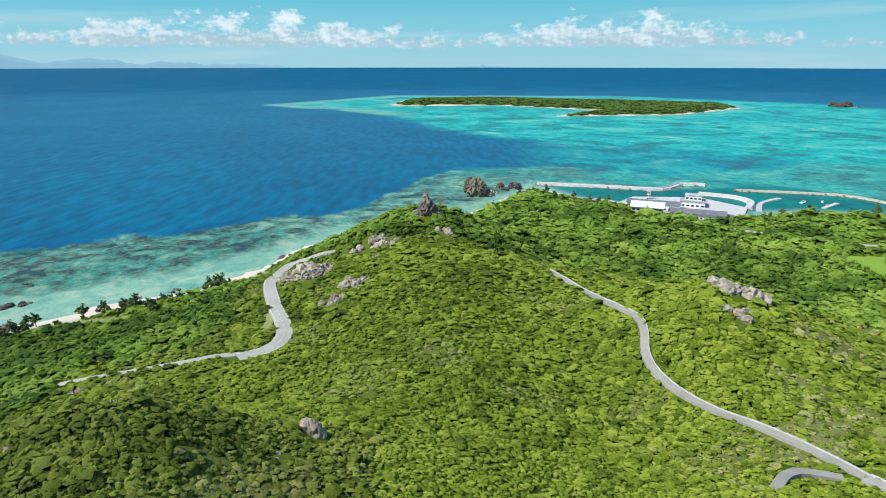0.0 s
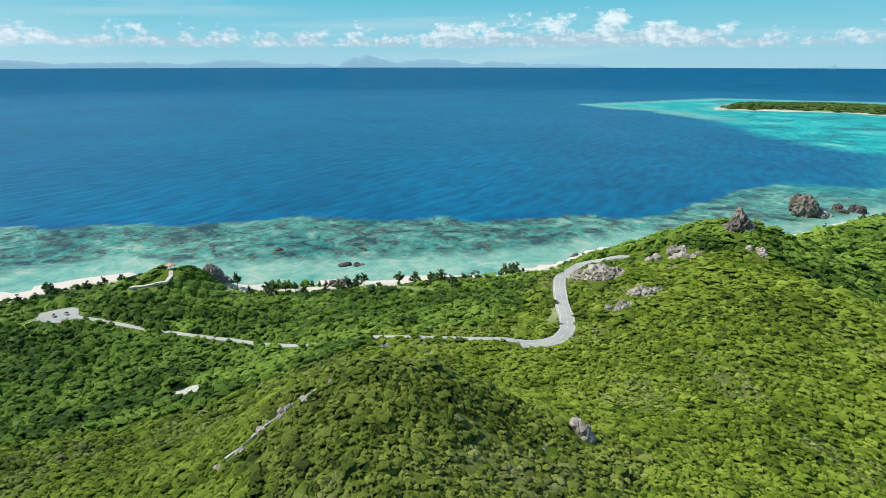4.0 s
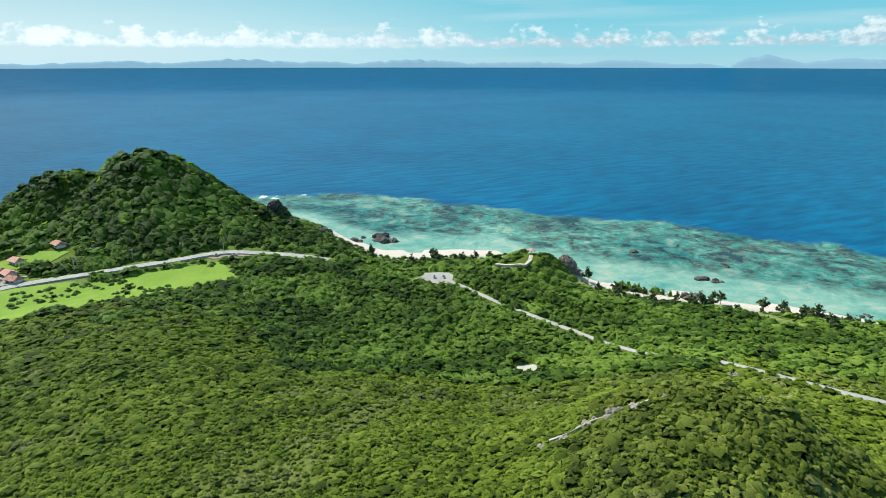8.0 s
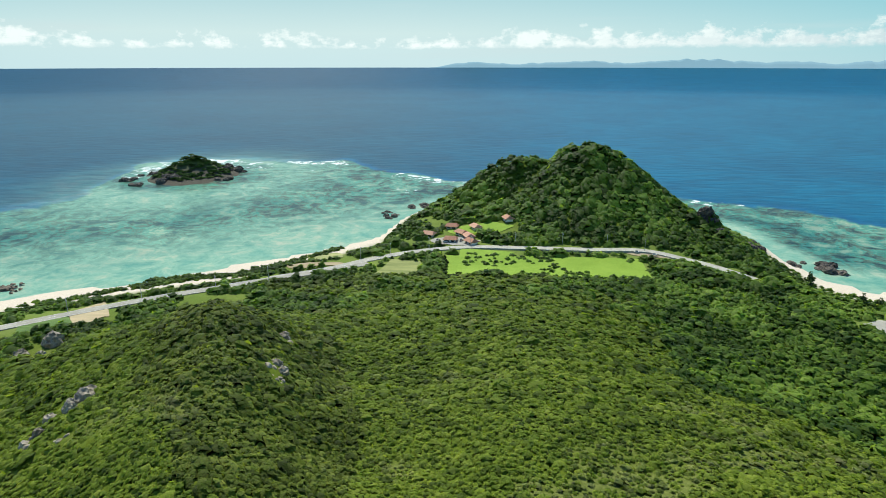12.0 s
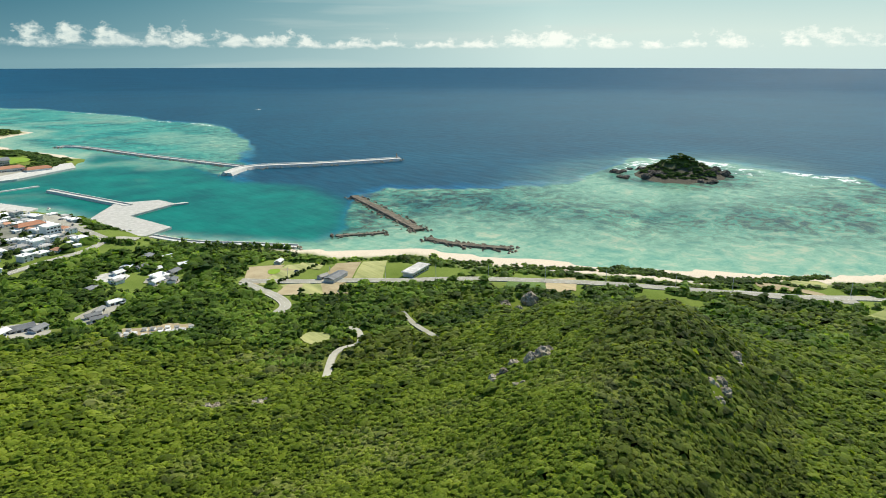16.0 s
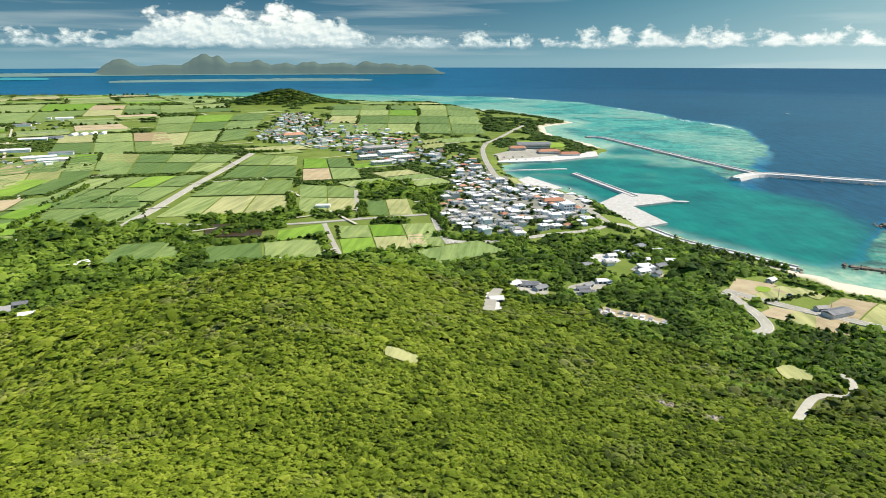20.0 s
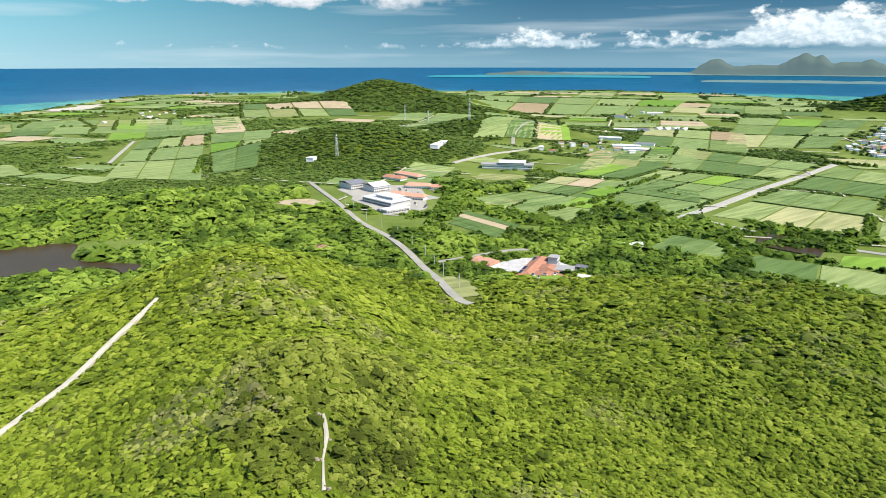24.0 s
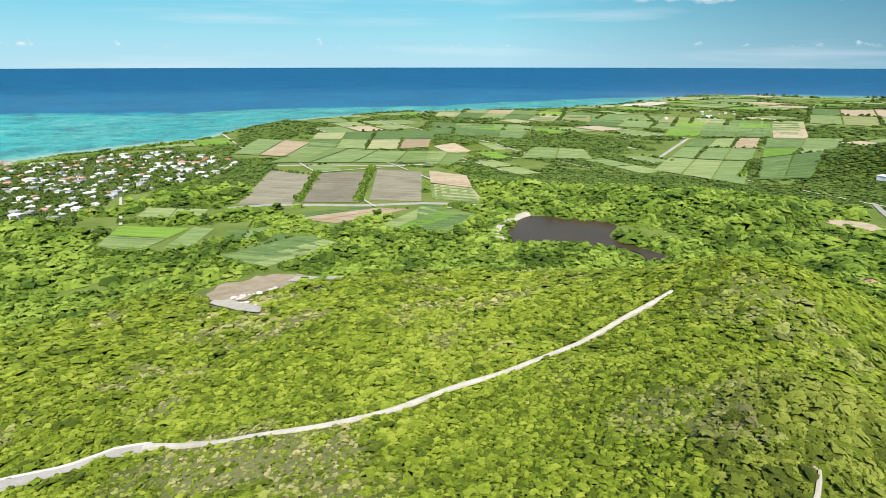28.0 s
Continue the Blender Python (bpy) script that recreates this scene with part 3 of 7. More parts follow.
def build_sea():
    radii = np.concatenate([np.geomspace(440, 1500, 150), np.geomspace(1512, 4895, 90)])
    x, y, faces = round_sheet(radii, 780)
    az, r = bearing(x, y), np.hypot(x, y)
    margin = land_margin(x, y)
    wob = (fbm(x, y, 110, 31, 4) - 0.5) * 110
    inside = ring(REEF, az) - r + wob
    lagoon = smooth(-60, 60, polygon_distance(x, y, LAGOON) + wob) * (1 - 0.85 * smooth(70, 20, line_distance(x, y, CHANNEL) + wob * 0.4))
    basin = np.maximum(smooth(-25, 25, polygon_distance(x, y, BASIN)), smooth(-15, 15, polygon_distance(x, y, COVE)))
    strait = 0.62 * smooth(356, 346, az) * smooth(316, 326, az) * smooth(880, 960, r) * smooth(1600, 1400, r)
    lagoon = np.maximum(lagoon, strait) * (1 - 0.35 * smooth(285, 295, az) * smooth(322, 312, az))
    shelf = smooth(-70, 45, inside)
    # the reef breaks up at the harbour mouth
    mouth = smooth(156.6, 161.2, az + (fbm(x, y, 190, 37, 4) - 0.5) * 7) + smooth(880, 800, r) + smooth(152, 148, az)
    shelf = shelf * np.clip(mouth, 0, 1)
    # the far water lifts to the eye's horizon, as the earth's whole sea would reach it
    rim = smooth(4150, 5600, r) / smooth(4150, 5600, np.array(4895.0)) * (EYE - 4895 * math.tan(radians(0.52)))
    me = mesh_of("sea", np.stack([x, y, rim], 1), faces, SEA, True)
    reach = EYE / (EYE - rim)
    me.attributes.new("flat_place", "FLOAT_VECTOR", "POINT").data.foreach_set("vector", np.stack([x * reach, y * reach, rim * 0], 1).astype(np.float32).ravel())
    me.normals_split_custom_set_from_vertices([(0.0, 0.0, 1.0)] * len(x))
    home = smooth(4050, 3750, r)
    shelf, lagoon = shelf * home, lagoon * home
    open_sea = np.maximum(smooth(60, 70, az) * smooth(128, 122, az), smooth(159, 160.5, az) * smooth(262, 225, az))
    point_values(me, "shelf", shelf * (1 - basin))
    point_values(me, "lagoon", np.maximum(lagoon, 0.55 * shelf * smooth(900, 1100, r) * smooth(150, 170, az)) * (1 - basin))
    point_values(me, "basin", basin)
    # the duller look of the water towards the sun, put into its colour
    point_values(me, "sunward_dark", smooth(82, 112, az) * smooth(190, 168, az))
    west = smooth(12, 20, az) * smooth(78, 72, az)
    bay = smooth(100, 106, az) * smooth(150, 140, az)
    point_values(me, "shallow", smooth(-80 - 150 * bay, -24 - 18 * west, margin + 14 * (fbm(x, y, 22, 8) - 0.5)) * (0.35 + 0.65 * shelf) * (1 - basin) * 0.85 * smooth(90, 160, np.hypot(x + 894, y + 531)) * home + 0.55 * home * smooth(-40, 10, polygon_distance(x, y, LAGOON) + wob) * smooth(130, 50, polygon_distance(x, y, LAGOON) + wob) * smooth(2000, 2200, r) * np.maximum(smooth(24, 18, az) * (az < 90), smooth(340, 350, az)) + 0.5 * shelf * smooth(900, 1100, r) * smooth(154, 158, az) * smooth(200, 190, az) * smooth(0.40, 0.62, fbm(x, y, 150, 39, 4)))
    islet = np.hypot((x + 894) * 0.8, y + 531)
    point_values(me, "surf", 0.60 * home * smooth(126, 130, az) * smooth(153, 149, az) * smooth(-60, -15, inside) * smooth(120, 40, inside) * smooth(0.50, 0.66, fbm(x, y, 45, 57)) + 0.62 * smooth(150, 110, islet) * smooth(60, 75, islet) * smooth(-40, 30, -(x + 894) * 0.8 - (y + 531) * 0.6) + home * np.maximum(smooth(-45, -5, inside) * smooth(70, 15, inside), 0.52 * smooth(-60, -10, inside) * smooth(330, 120, inside)) * (0.30 + 0.70 * smooth(0.42, 0.58, fbm(x, y, 70, 59))) * open_sea * smooth(0.15, 0.5, shelf + 0.3 * smooth(60, 70, az) * smooth(128, 122, az)))
    return tagged(new("sea", me), "deep blue sea with turquoise reef flats and white surf", "sea", kind="structure")


build_ground()
build_sea()

# ---- the map: roads, fields, villages and woods, in metres ----
ROADS, FIELDS, VILLAGES, WOODS, WINDBREAKS = [], [], [], [], []


def road_line(name, wide, pts):
    ROADS.append((name, wide, pts))


def field_block(corners, across, along):
    FIELDS.append((corners, across, along))


def village(name, outline):
    VILLAGES.append((name, outline))


def wood(outline):
    WOODS.append(outline)


def windbreak(pts):
    WINDBREAKS.append(pts)


road_line("coast_road", 8, [(-84, 485), (-103, 487), (-124, 470), (-117, 402), (-98, 340), (-83, 301), (-76, 273), (-80, 258), (-90, 250)])
road_line("coast_road", 4, [(-85, 256), (-100, 254), (-126, 247), (-170, 249), (-185, 240), (-203, 238), (-239, 240), (-265, 242), (-302, 239), (-332, 235), (-376, 231), (-397, 227)])
road_line("main_road", 9, [(-487, 166), (-511, 144), (-528, 118), (-539, 90), (-535, 44), (-535, -11), (-536, -61), (-523, -99), (-496, -136), (-461, -167), (-431, -202)])
road_line("main_road", 9, [(-481, -139), (-436, -191), (-382, -262), (-323, -326), (-292, -354), (-259, -377), (-229, -401), (-199, -422), (-163, -455)])
road_line("hill_road", 3.4, [(68, 386), (80, 354), (85, 297), (91, 273), (90, 259), (86, 243), (86, 229), (90, 214), (98, 199), (109, 187), (117, 172), (123, 148)])
road_line("hill_road", 4, [(120, 152), (128, 135), (136, 127), (140, 118)])
road_line("lay_by", 3, [(115, 154), (106, 156), (98, 153), (85, 138)])
road_line("track", 2, [(140, 120), (139, 107), (136, 90), (138, 70), (144, 56), (151, 45), (163, 32), (175, 16), (195, -1), (224, -20), (247, -41)])
road_line("valley_road", 6.2, [(816, -349), (671, -320), (571, -299), (498, -292), (435, -277), (380, -258), (314, -232), (294, -230)])
road_line("school_lane", 5, [(413, -278), (410, -306), (403, -357), (395, -375)])
road_line("pond_road", 7, [(637, 386), (662, 345), (673, 293), (684, 238), (711, 166), (712, 84)])
road_line("farm_road", 11, [(387, -579), (399, -673), (425, -832), (443, -968), (464, -1117)])
road_line("farm_road", 7, [(361, -597), (283, -598), (225, -609), (153, -639), (85, -667)])
road_line("farm_road", 5, [(153, -639), (175, -716), (195, -796)])
road_line("farm_road", 5, [(186, -616), (159, -550), (142, -510)])
road_line("village_road", 8, [(-162, -449), (-169, -409), (-167, -384), (-153, -372)])
road_line("village_road", 8, [(53, -564), (29, -559), (-9, -573), (-48, -598), (-85, -617), (-112, -646), (-132, -631)])
road_line("village_road", 9, [(-107, -648), (-87, -742), (-49, -872), (2, -886), (28, -1010), (45, -1190), (43, -1301)])
road_line("village_road", 8, [(43, -1301), (5, -1453), (-41, -1708)])
road_line("village_road", 8, [(75, -651), (63, -598), (49, -553)])
road_line("village_lane", 4, [(-122, -241), (-148, -280), (-167, -286), (-179, -309), (-174, -320)])
road_line("village_lane", 4, [(-199, -255), (-211, -294), (-221, -321)])
road_line("village_lane", 7, [(8, -343), (7, -397), (3, -421)])
road_line("plain_road", 7, [(941, -836), (1043, -945), (1174, -1199)])
road_line("plain_road", 8, [(813, -595), (842, -697), (893, -864)])
road_line("plain_road", 6, [(1160, -147), (1463, -239)])
road_line("plain_road", 5, [(931, 474), (950, 404), (962, 311), (998, 227)])
road_line("harbour_road", 6, [(271, 640), (300, 601), (336, 584), (365, 560), (402, 546)])
road_line("headland_path", 3, [(-394, 272), (-377, 282), (-375, 292), (-447, 351), (-470, 363), (-471, 381)])
road_line("ridge_path", 1.0, [(-98, 84), (-96, 88), (-94, 93), (-90, 99), (-87, 103), (-82, 108)])
road_line("ridge_path", 0.9, [(110, -47), (102, -44), (95, -40), (86, -36)])
field_block([(375, -621), (244, -658), (299, -855), (405, -837)], 3, 2)
field_block([(410, -857), (303, -875), (367, -1082), (452, -1088)], 2, 2)
field_block([(229, -662), (167, -679), (200, -815), (281, -826)], 2, 2)
field_block([(285, -849), (206, -881), (272, -1069), (349, -1054)], 2, 2)
field_block([(151, -653), (99, -662), (121, -753), (171, -729)], 2, 1)
field_block([(544, -601), (403, -603), (443, -885), (589, -830)], 4, 3)
field_block([(669, -729), (595, -839), (730, -1070), (811, -935)], 3, 2)
field_block([(594, -854), (445, -909), (477, -1089), (721, -1076)], 4, 2)
field_block([(570, -457), (446, -474), (495, -610), (603, -539)], 3, 2)
field_block([(515, -370), (439, -375), (461, -427), (556, -423)], 1, 4)
field_block([(336, -464), (280, -484), (294, -542), (350, -524)], 3, 1)
field_block([(250, -477), (154, -503), (176, -561), (270, -521)], 2, 1)
field_block([(140, -512), (53, -545), (74, -630), (172, -608)], 3, 2)
field_block([(212, -547), (170, -577), (186, -616), (223, -583)], 1, 1)
field_block([(1036, -818), (917, -951), (1277, -1305), (1129, -903)], 3, 2)
field_block([(822, -1056), (611, -1116), (802, -1432), (1007, -1343)], 3, 2)
field_block([(434, -1458), (49, -1454), (130, -2449), (658, -2383)], 5, 4)
field_block([(686, -1154), (557, -1298), (769, -2010), (1048, -1832)], 3, 3)
field_block([(1602, -1235), (1226, -1698), (1630, -2434), (2461, -1998)], 5, 2)
field_block([(1284, -1811), (912, -2062), (1065, -2350), (1572, -2303)], 4, 2)
field_block([(588, 153), (575, 121), (669, 101), (719, 181)], 2, 1)
field_block([(738, 170), (716, 104), (907, 154), (930, 219)], 1, 2)
field_block([(1008, -118), (909, -228), (1502, -395), (1459, -251)], 3, 3)
field_block([(949, -252), (955, -324), (1541, -578), (1499, -406)], 2, 3)
field_block([(1431, 332), (1368, 114), (1668, 110), (1718, 393)], 4, 2)
field_block([(1716, -15), (1565, -502), (1889, -588), (2103, -88)], 6, 2)
field_block([(1092, 95), (1100, -30), (1233, -16), (1243, 78)], 2, 1)
field_block([(1892, 430), (1809, -3), (2115, -56), (2290, 473)], 6, 2)
field_block([(1879, -603), (1704, -902), (1976, -1000), (2456, -790)], 4, 2)
field_block([(604, -468), (491, -472), (498, -569), (597, -555)], 3, 1)
field_block([(603, -557), (506, -582), (555, -717), (647, -668)], 3, 2)
field_block([(499, -583), (372, -602), (460, -733), (546, -711)], 3, 2)
field_block([(1041, -807), (907, -967), (1245, -1300), (1099, -893)], 3, 2)
field_block([(770, -851), (577, -907), (705, -1098), (836, -1031)], 4, 2)
field_block([(679, -679), (579, -726), (598, -835), (725, -814)], 3, 1)
field_block([(999, 240), (982, 198), (1110, 182), (1120, 265)], 2, 1)
field_block([(655, 385), (673, 324), (862, 379), (891, 458)], 1, 1)
field_block([(682, 317), (698, 249), (902, 300), (877, 374)], 1, 1)
field_block([(711, 241), (720, 178), (923, 227), (925, 298)], 1, 1)
field_block([(733, 165), (737, 103), (899, 159), (936, 214)], 1, 2)
field_block([(590, 193), (585, 134), (659, 96), (698, 170)], 3, 1)
field_block([(610, 320), (594, 240), (680, 178), (676, 236)], 3, 1)
field_block([(467, 291), (456, 258), (524, 206), (552, 278)], 1, 2)
field_block([(497, 308), (521, 295), (570, 296), (548, 337)], 2, 1)
field_block([(947, 497), (1009, 221), (1112, 242), (1157, 486)], 4, 1)
field_block([(1032, 606), (1014, 446), (1207, 466), (1264, 674)], 3, 1)
field_block([(1419, 330), (1455, 112), (1703, 144), (1671, 357)], 3, 1)
field_block([(1816, 138), (1794, -212), (2073, -208), (2113, 122)], 4, 1)
field_block([(1493, -190), (1510, -497), (1925, -612), (1963, -285)], 4, 2)
field_block([(467, 421), (468, 373), (548, 374), (544, 455)], 1, 2)
field_block([(481, 359), (477, 334), (552, 351), (554, 375)], 1, 1)
field_block([(467, 300), (448, 243), (529, 204), (552, 254)], 2, 1)
field_block([(580, 463), (586, 385), (631, 406), (624, 481)], 2, 1)
field_block([(1144, 514), (1146, 267), (1502, 335), (1402, 599)], 4, 2)
field_block([(-160, -445), (-177, -428), (-237, -457), (-180, -484)], 2, 1)
field_block([(-211, -416), (-250, -388), (-286, -435), (-246, -454)], 2, 1)
field_block([(-168, -408), (-213, -376), (-218, -402), (-187, -424)], 3, 1)
field_block([(-308, -314), (-329, -291), (-345, -309), (-325, -326)], 1, 1)
field_block([(89, -549), (51, -551), (67, -592), (94, -590)], 2, 1)
field_block([(161, -1186), (120, -1229), (141, -1391), (178, -1333)], 1, 2)
field_block([(-454, -70), (-475, 89), (-521, 85), (-512, -78)], 1, 1)
field_block([(-451, -125), (-451, -93), (-492, -94), (-495, -122)], 1, 1)
field_block([(-461, -62), (-472, 2), (-525, -21), (-533, -68)], 1, 1)
field_block([(325, 483), (339, 453), (382, 518), (349, 517)], 1, 1)
village("harbour", [(67, -596), (25, -569), (-14, -585), (-85, -630), (-112, -673), (-105, -799), (-56, -868), (5, -887), (58, -1077), (82, -995), (83, -747)])
village("upper", [(141, -1004), (80, -951), (51, -1100), (118, -1213), (158, -1155)])
village("middle", [(542, -1316), (371, -1205), (190, -1013), (113, -1081), (216, -1359), (390, -1450), (661, -2075), (715, -1983)])
village("farm", [(863, -771), (722, -962), (779, -1068), (936, -905)])
village("lagoon", [(527, 584), (533, 500), (659, 554), (839, 505), (958, 544), (1046, 742), (901, 834), (802, 867)])
village("north", [(1951, -191), (1850, -454), (2274, -518), (2499, -395)])
village("east", [(538, -1254), (153, -1273), (223, -1473), (630, -1927)])
village("yards", [(-61, -470), (-90, -464), (-133, -477), (-113, -527), (-83, -518)])
village("graves", [(-65, -401), (-105, -382), (-107, -395), (-71, -414)])
village("far", [(1230, -1446), (1103, -1527), (1321, -1795), (1367, -1666)])
wood([(737, 155), (951, 167), (935, 64), (996, -82), (916, -292), (794, -269), (771, -325), (577, -237), (611, -111), (654, -39), (682, 52)])
wood([(886, -274), (1059, -360), (1027, -476), (1156, -834), (920, -727), (825, -589), (825, -393)])
wood([(337, -225), (272, -222), (245, -278), (333, -457), (386, -428), (422, -314), (487, -297)])
wood([(545, -423), (399, -462), (423, -495), (582, -459)])
wood([(525, -367), (698, -515), (683, -555), (533, -414)])
wood([(545, -421), (458, -437), (344, -466), (287, -529), (326, -600), (376, -509), (482, -494)])
wood([(258, -472), (292, -545), (226, -596), (250, -674), (291, -613)])
wood([(176, -726), (120, -747), (138, -809), (197, -830)])
wood([(638, 499), (631, 378), (941, 474), (987, 560), (813, 582)])
wood([(1093, 447), (1110, 258), (1422, 344), (1345, 521)])
wood([(1494, 361), (1520, 241), (1824, 306), (1797, 418)])
wood([(317, 366), (387, 361), (417, 294), (511, 225), (525, 154), (582, 58), (670, 92), (574, 251), (477, 334), (452, 411), (464, 518)])
wood([(-105, -580), (-204, -596), (-241, -512), (-204, -492), (-137, -488)])
wood([(1480, 343), (1550, 277), (1784, 303), (1860, 424)])
wood([(1189, 694), (1217, 600), (1603, 665), (1763, 931)])
wood([(1536, 382), (1527, 249), (1828, 312), (1835, 422)])
wood([(700, -330), (560, -290), (420, -265), (400, -225), (560, -195), (660, -230)])
wood([xy(266, 1190), xy(271, 1160), xy(277, 1230), xy(276, 1420), xy(270, 1520), xy(265, 1400)])
wood([xy(279, 1350), xy(285, 1330), xy(286, 1520), xy(280, 1560)])
wood([xy(252, 1480), xy(262, 1520), xy(262, 1620), xy(252, 1600)])
wood([xy(255, 1010), xy(263, 1030), xy(263, 1100), xy(256, 1110)])
wood([xy(244, 1700), xy(262, 1830), xy(262, 1960), xy(244, 1850)])
wood([xy(268, 1700), xy(279, 1660), xy(279, 1730), xy(268, 1800)])
wood([xy(209, 1560), xy(226, 1600), xy(226, 1680), xy(209, 1640)])
windbreak([(361, -579), (325, -562), (286, -536)])
windbreak([(267, -574), (256, -597), (231, -599)])
windbreak([(290, -514), (266, -494), (253, -484)])
windbreak([(184, -769), (151, -762), (111, -757)])
windbreak([(272, -759), (227, -642)])
windbreak([(463, -513), (416, -495)])
windbreak([(423, -559), (390, -571)])
windbreak([(505, -579), (503, -616)])
windbreak([(139, -868), (110, -776), (85, -691), (58, -609)])
windbreak([(170, -719), (154, -648)])
windbreak([(66, -581), (22, -571), (-20, -570)])
windbreak([(534, -685), (559, -786)])
windbreak([(481, -1110), (414, -1133)])
windbreak([(436, -481), (396, -457)])
windbreak([(-147, -585), (-170, -575), (-201, -561)])
windbreak([(-163, -515), (-173, -475)])
windbreak([(-52, -516), (-85, -554)])
windbreak([(5, -477), (-32, -498), (-49, -485)])
windbreak([(-126, -457), (-132, -416), (-147, -394)])
windbreak([(572, -444), (523, -441), (483, -446), (423, -461)])
windbreak([(541, -372), (641, -460), (726, -537)])
windbreak([(497, -584), (495, -540), (500, -488)])
windbreak([(709, -682), (635, -669)])
windbreak([(446, -505), (409, -499), (379, -499)])
windbreak([(526, -354), (482, -349)])
windbreak([(177, -774), (128, -759)])
windbreak([(274, -591), (228, -595)])
windbreak([(306, -533), (256, -487)])
windbreak([(692, 323), (881, 378)])
windbreak([(704, 254), (943, 313)])
windbreak([(776, 569), (729, 496)])
windbreak([(973, 207), (928, 131)])
windbreak([(560, 239), (551, 179)])
windbreak([(476, 334), (523, 315)])
windbreak([(977, -238), (1101, -281)])
windbreak([(-439, -309), (-450, -270), (-463, -234), (-507, -206), (-544, -184)])
windbreak([(-456, -226), (-495, -201)])
windbreak([(818, 863), (874, 875), (932, 839)])
windbreak([(947, 829), (1082, 816), (1152, 776)])
windbreak([(464, 518), (487, 504), (518, 486)])
windbreak([(554, 463), (575, 418)])
windbreak([(417, 419), (449, 386)])
windbreak([(373, 425), (420, 405)])
windbreak([(750, 513), (885, 532)])
windbreak([(194, 519), (228, 532), (263, 543)])
windbreak([(319, 628), (339, 624)])
windbreak([(305, 526), (322, 512)])
windbreak([(335, 494), (339, 453)])
windbreak([(303, 561), (355, 590)])
windbreak([(96, -783), (79, -696), (65, -627)])
windbreak([(59, -588), (34, -566), (0, -570)])
windbreak([(-140, -573), (-161, -553), (-178, -537)])
windbreak([(-155, -514), (-169, -481)])
windbreak([(-214, -386), (-222, -367), (-240, -356)])
windbreak([(-270, -356), (-290, -316)])
windbreak([(-150, -354), (-141, -320)])
windbreak([(-174, -320), (-171, -303)])
windbreak([(-182, -583), (-210, -562), (-239, -532)])
windbreak([(-307, -407), (-343, -391)])
windbreak([(-325, 266), (-302, 272), (-280, 276)])
windbreak([(-267, 264), (-245, 266)])
windbreak([(-331, 348), (-301, 364)])
windbreak([(-210, 311), (-207, 327)])
windbreak([(-384, 241), (-353, 241), (-324, 236)])
windbreak([(-259, 230), (-243, 232)])
windbreak([(-105, -638), (-122, -612)])
windbreak([(-78, -572), (-97, -543)])
windbreak([(-148, -605), (-165, -583)])
windbreak([(-349, -357), (-405, -322), (-441, -274), (-460, -227)])

# ---- shapes and more materials ----
def part(name, shape, material, parent=None, label="", smooth_faces=False):
    """A mesh object from (verts, faces), under a thing or a part."""
    verts, faces = shape
    me = bpy.data.meshes.new(name)
    me.from_pydata([tuple(map(float, v)) for v in verts], [], [tuple(map(int, f)) for f in faces])
    me.materials.append(material)
    if smooth_faces:
        me.polygons.foreach_set("use_smooth", np.full(len(me.polygons), True))
    me.update()
    ob = new(name, me)
    if parent is not None:
        ob.parent = parent
    return tagged(ob, label)


def empty(name, label, category, group="", m=None, kind=""):
    ob = tagged(new(name), label, category, group, kind)
    if m is not None:
        ob.matrix_world = m
    return ob


def box(w, d, h, x=0.0, y=0.0, z=0.0, taper=1.0):
    a, b = w / 2, d / 2
    v = [(x + sx * a * k, y + sy * b * k, z + q) for q, k in ((0, 1.0), (h, taper)) for sx, sy in ((-1, -1), (1, -1), (1, 1), (-1, 1))]
    return v, [(3, 2, 1, 0), (4, 5, 6, 7), (0, 1, 5, 4), (1, 2, 6, 5), (2, 3, 7, 6), (3, 0, 4, 7)]


def joined(*shapes):
    v, f = [], []
    for sv, sf in shapes:
        n = len(v)
        v += list(sv)
        f += [tuple(i + n for i in q) for q in sf]
    return v, f


def tube(r0, r1, h, n=8, x=0.0, y=0.0, z=0.0, tip=(0.0, 0.0)):
    v = [(x + r * math.cos(6.2832 * k / n) + q * tip[0], y + r * math.sin(6.2832 * k / n) + q * tip[1], z + q * h)
         for r, q in ((r0, 0), (r1, 1)) for k in range(n)]
    f = [(k, (k + 1) % n, n + (k + 1) % n, n + k) for k in range(n)]
    return v, f + [tuple(range(n - 1, -1, -1)), tuple(range(n, 2 * n))]


def hip_roof(w, d, h, z, ridge=0.45, thick=0.25):
    a, b, r = w / 2, d / 2, w / 2 * ridge
    v = [(-a, -b, z), (a, -b, z), (a, b, z), (-a, b, z), (-a, -b, z + thick), (a, -b, z + thick), (a, b, z + thick), (-a, b, z + thick), (-r, 0, z + h), (r, 0, z + h)]
    return v, [(3, 2, 1, 0), (0, 1, 5, 4), (1, 2, 6, 5), (2, 3, 7, 6), (3, 0, 4, 7), (4, 5, 9, 8), (5, 6, 9), (6, 7, 8, 9), (7, 4, 8)]


def gable_roof(w, d, h, z, thick=0.2):
    a, b = w / 2, d / 2
    v = [(sx * a, sy * b, z + q) for q in (0, thick) for sx, sy in ((-1, -1), (1, -1), (1, 1), (-1, 1))] + [(-a, 0, z + h), (a, 0, z + h), (-a, 0, z + h + thick), (a, 0, z + h + thick)]
    return v, [(0, 1, 9, 8), (3, 8, 9, 2), (4, 10, 11, 5), (6, 11, 10, 7), (0, 4, 5, 1), (2, 6, 7, 3), (0, 8, 10, 4), (8, 3, 7, 10), (1, 5, 11, 9), (9, 11, 6, 2)]


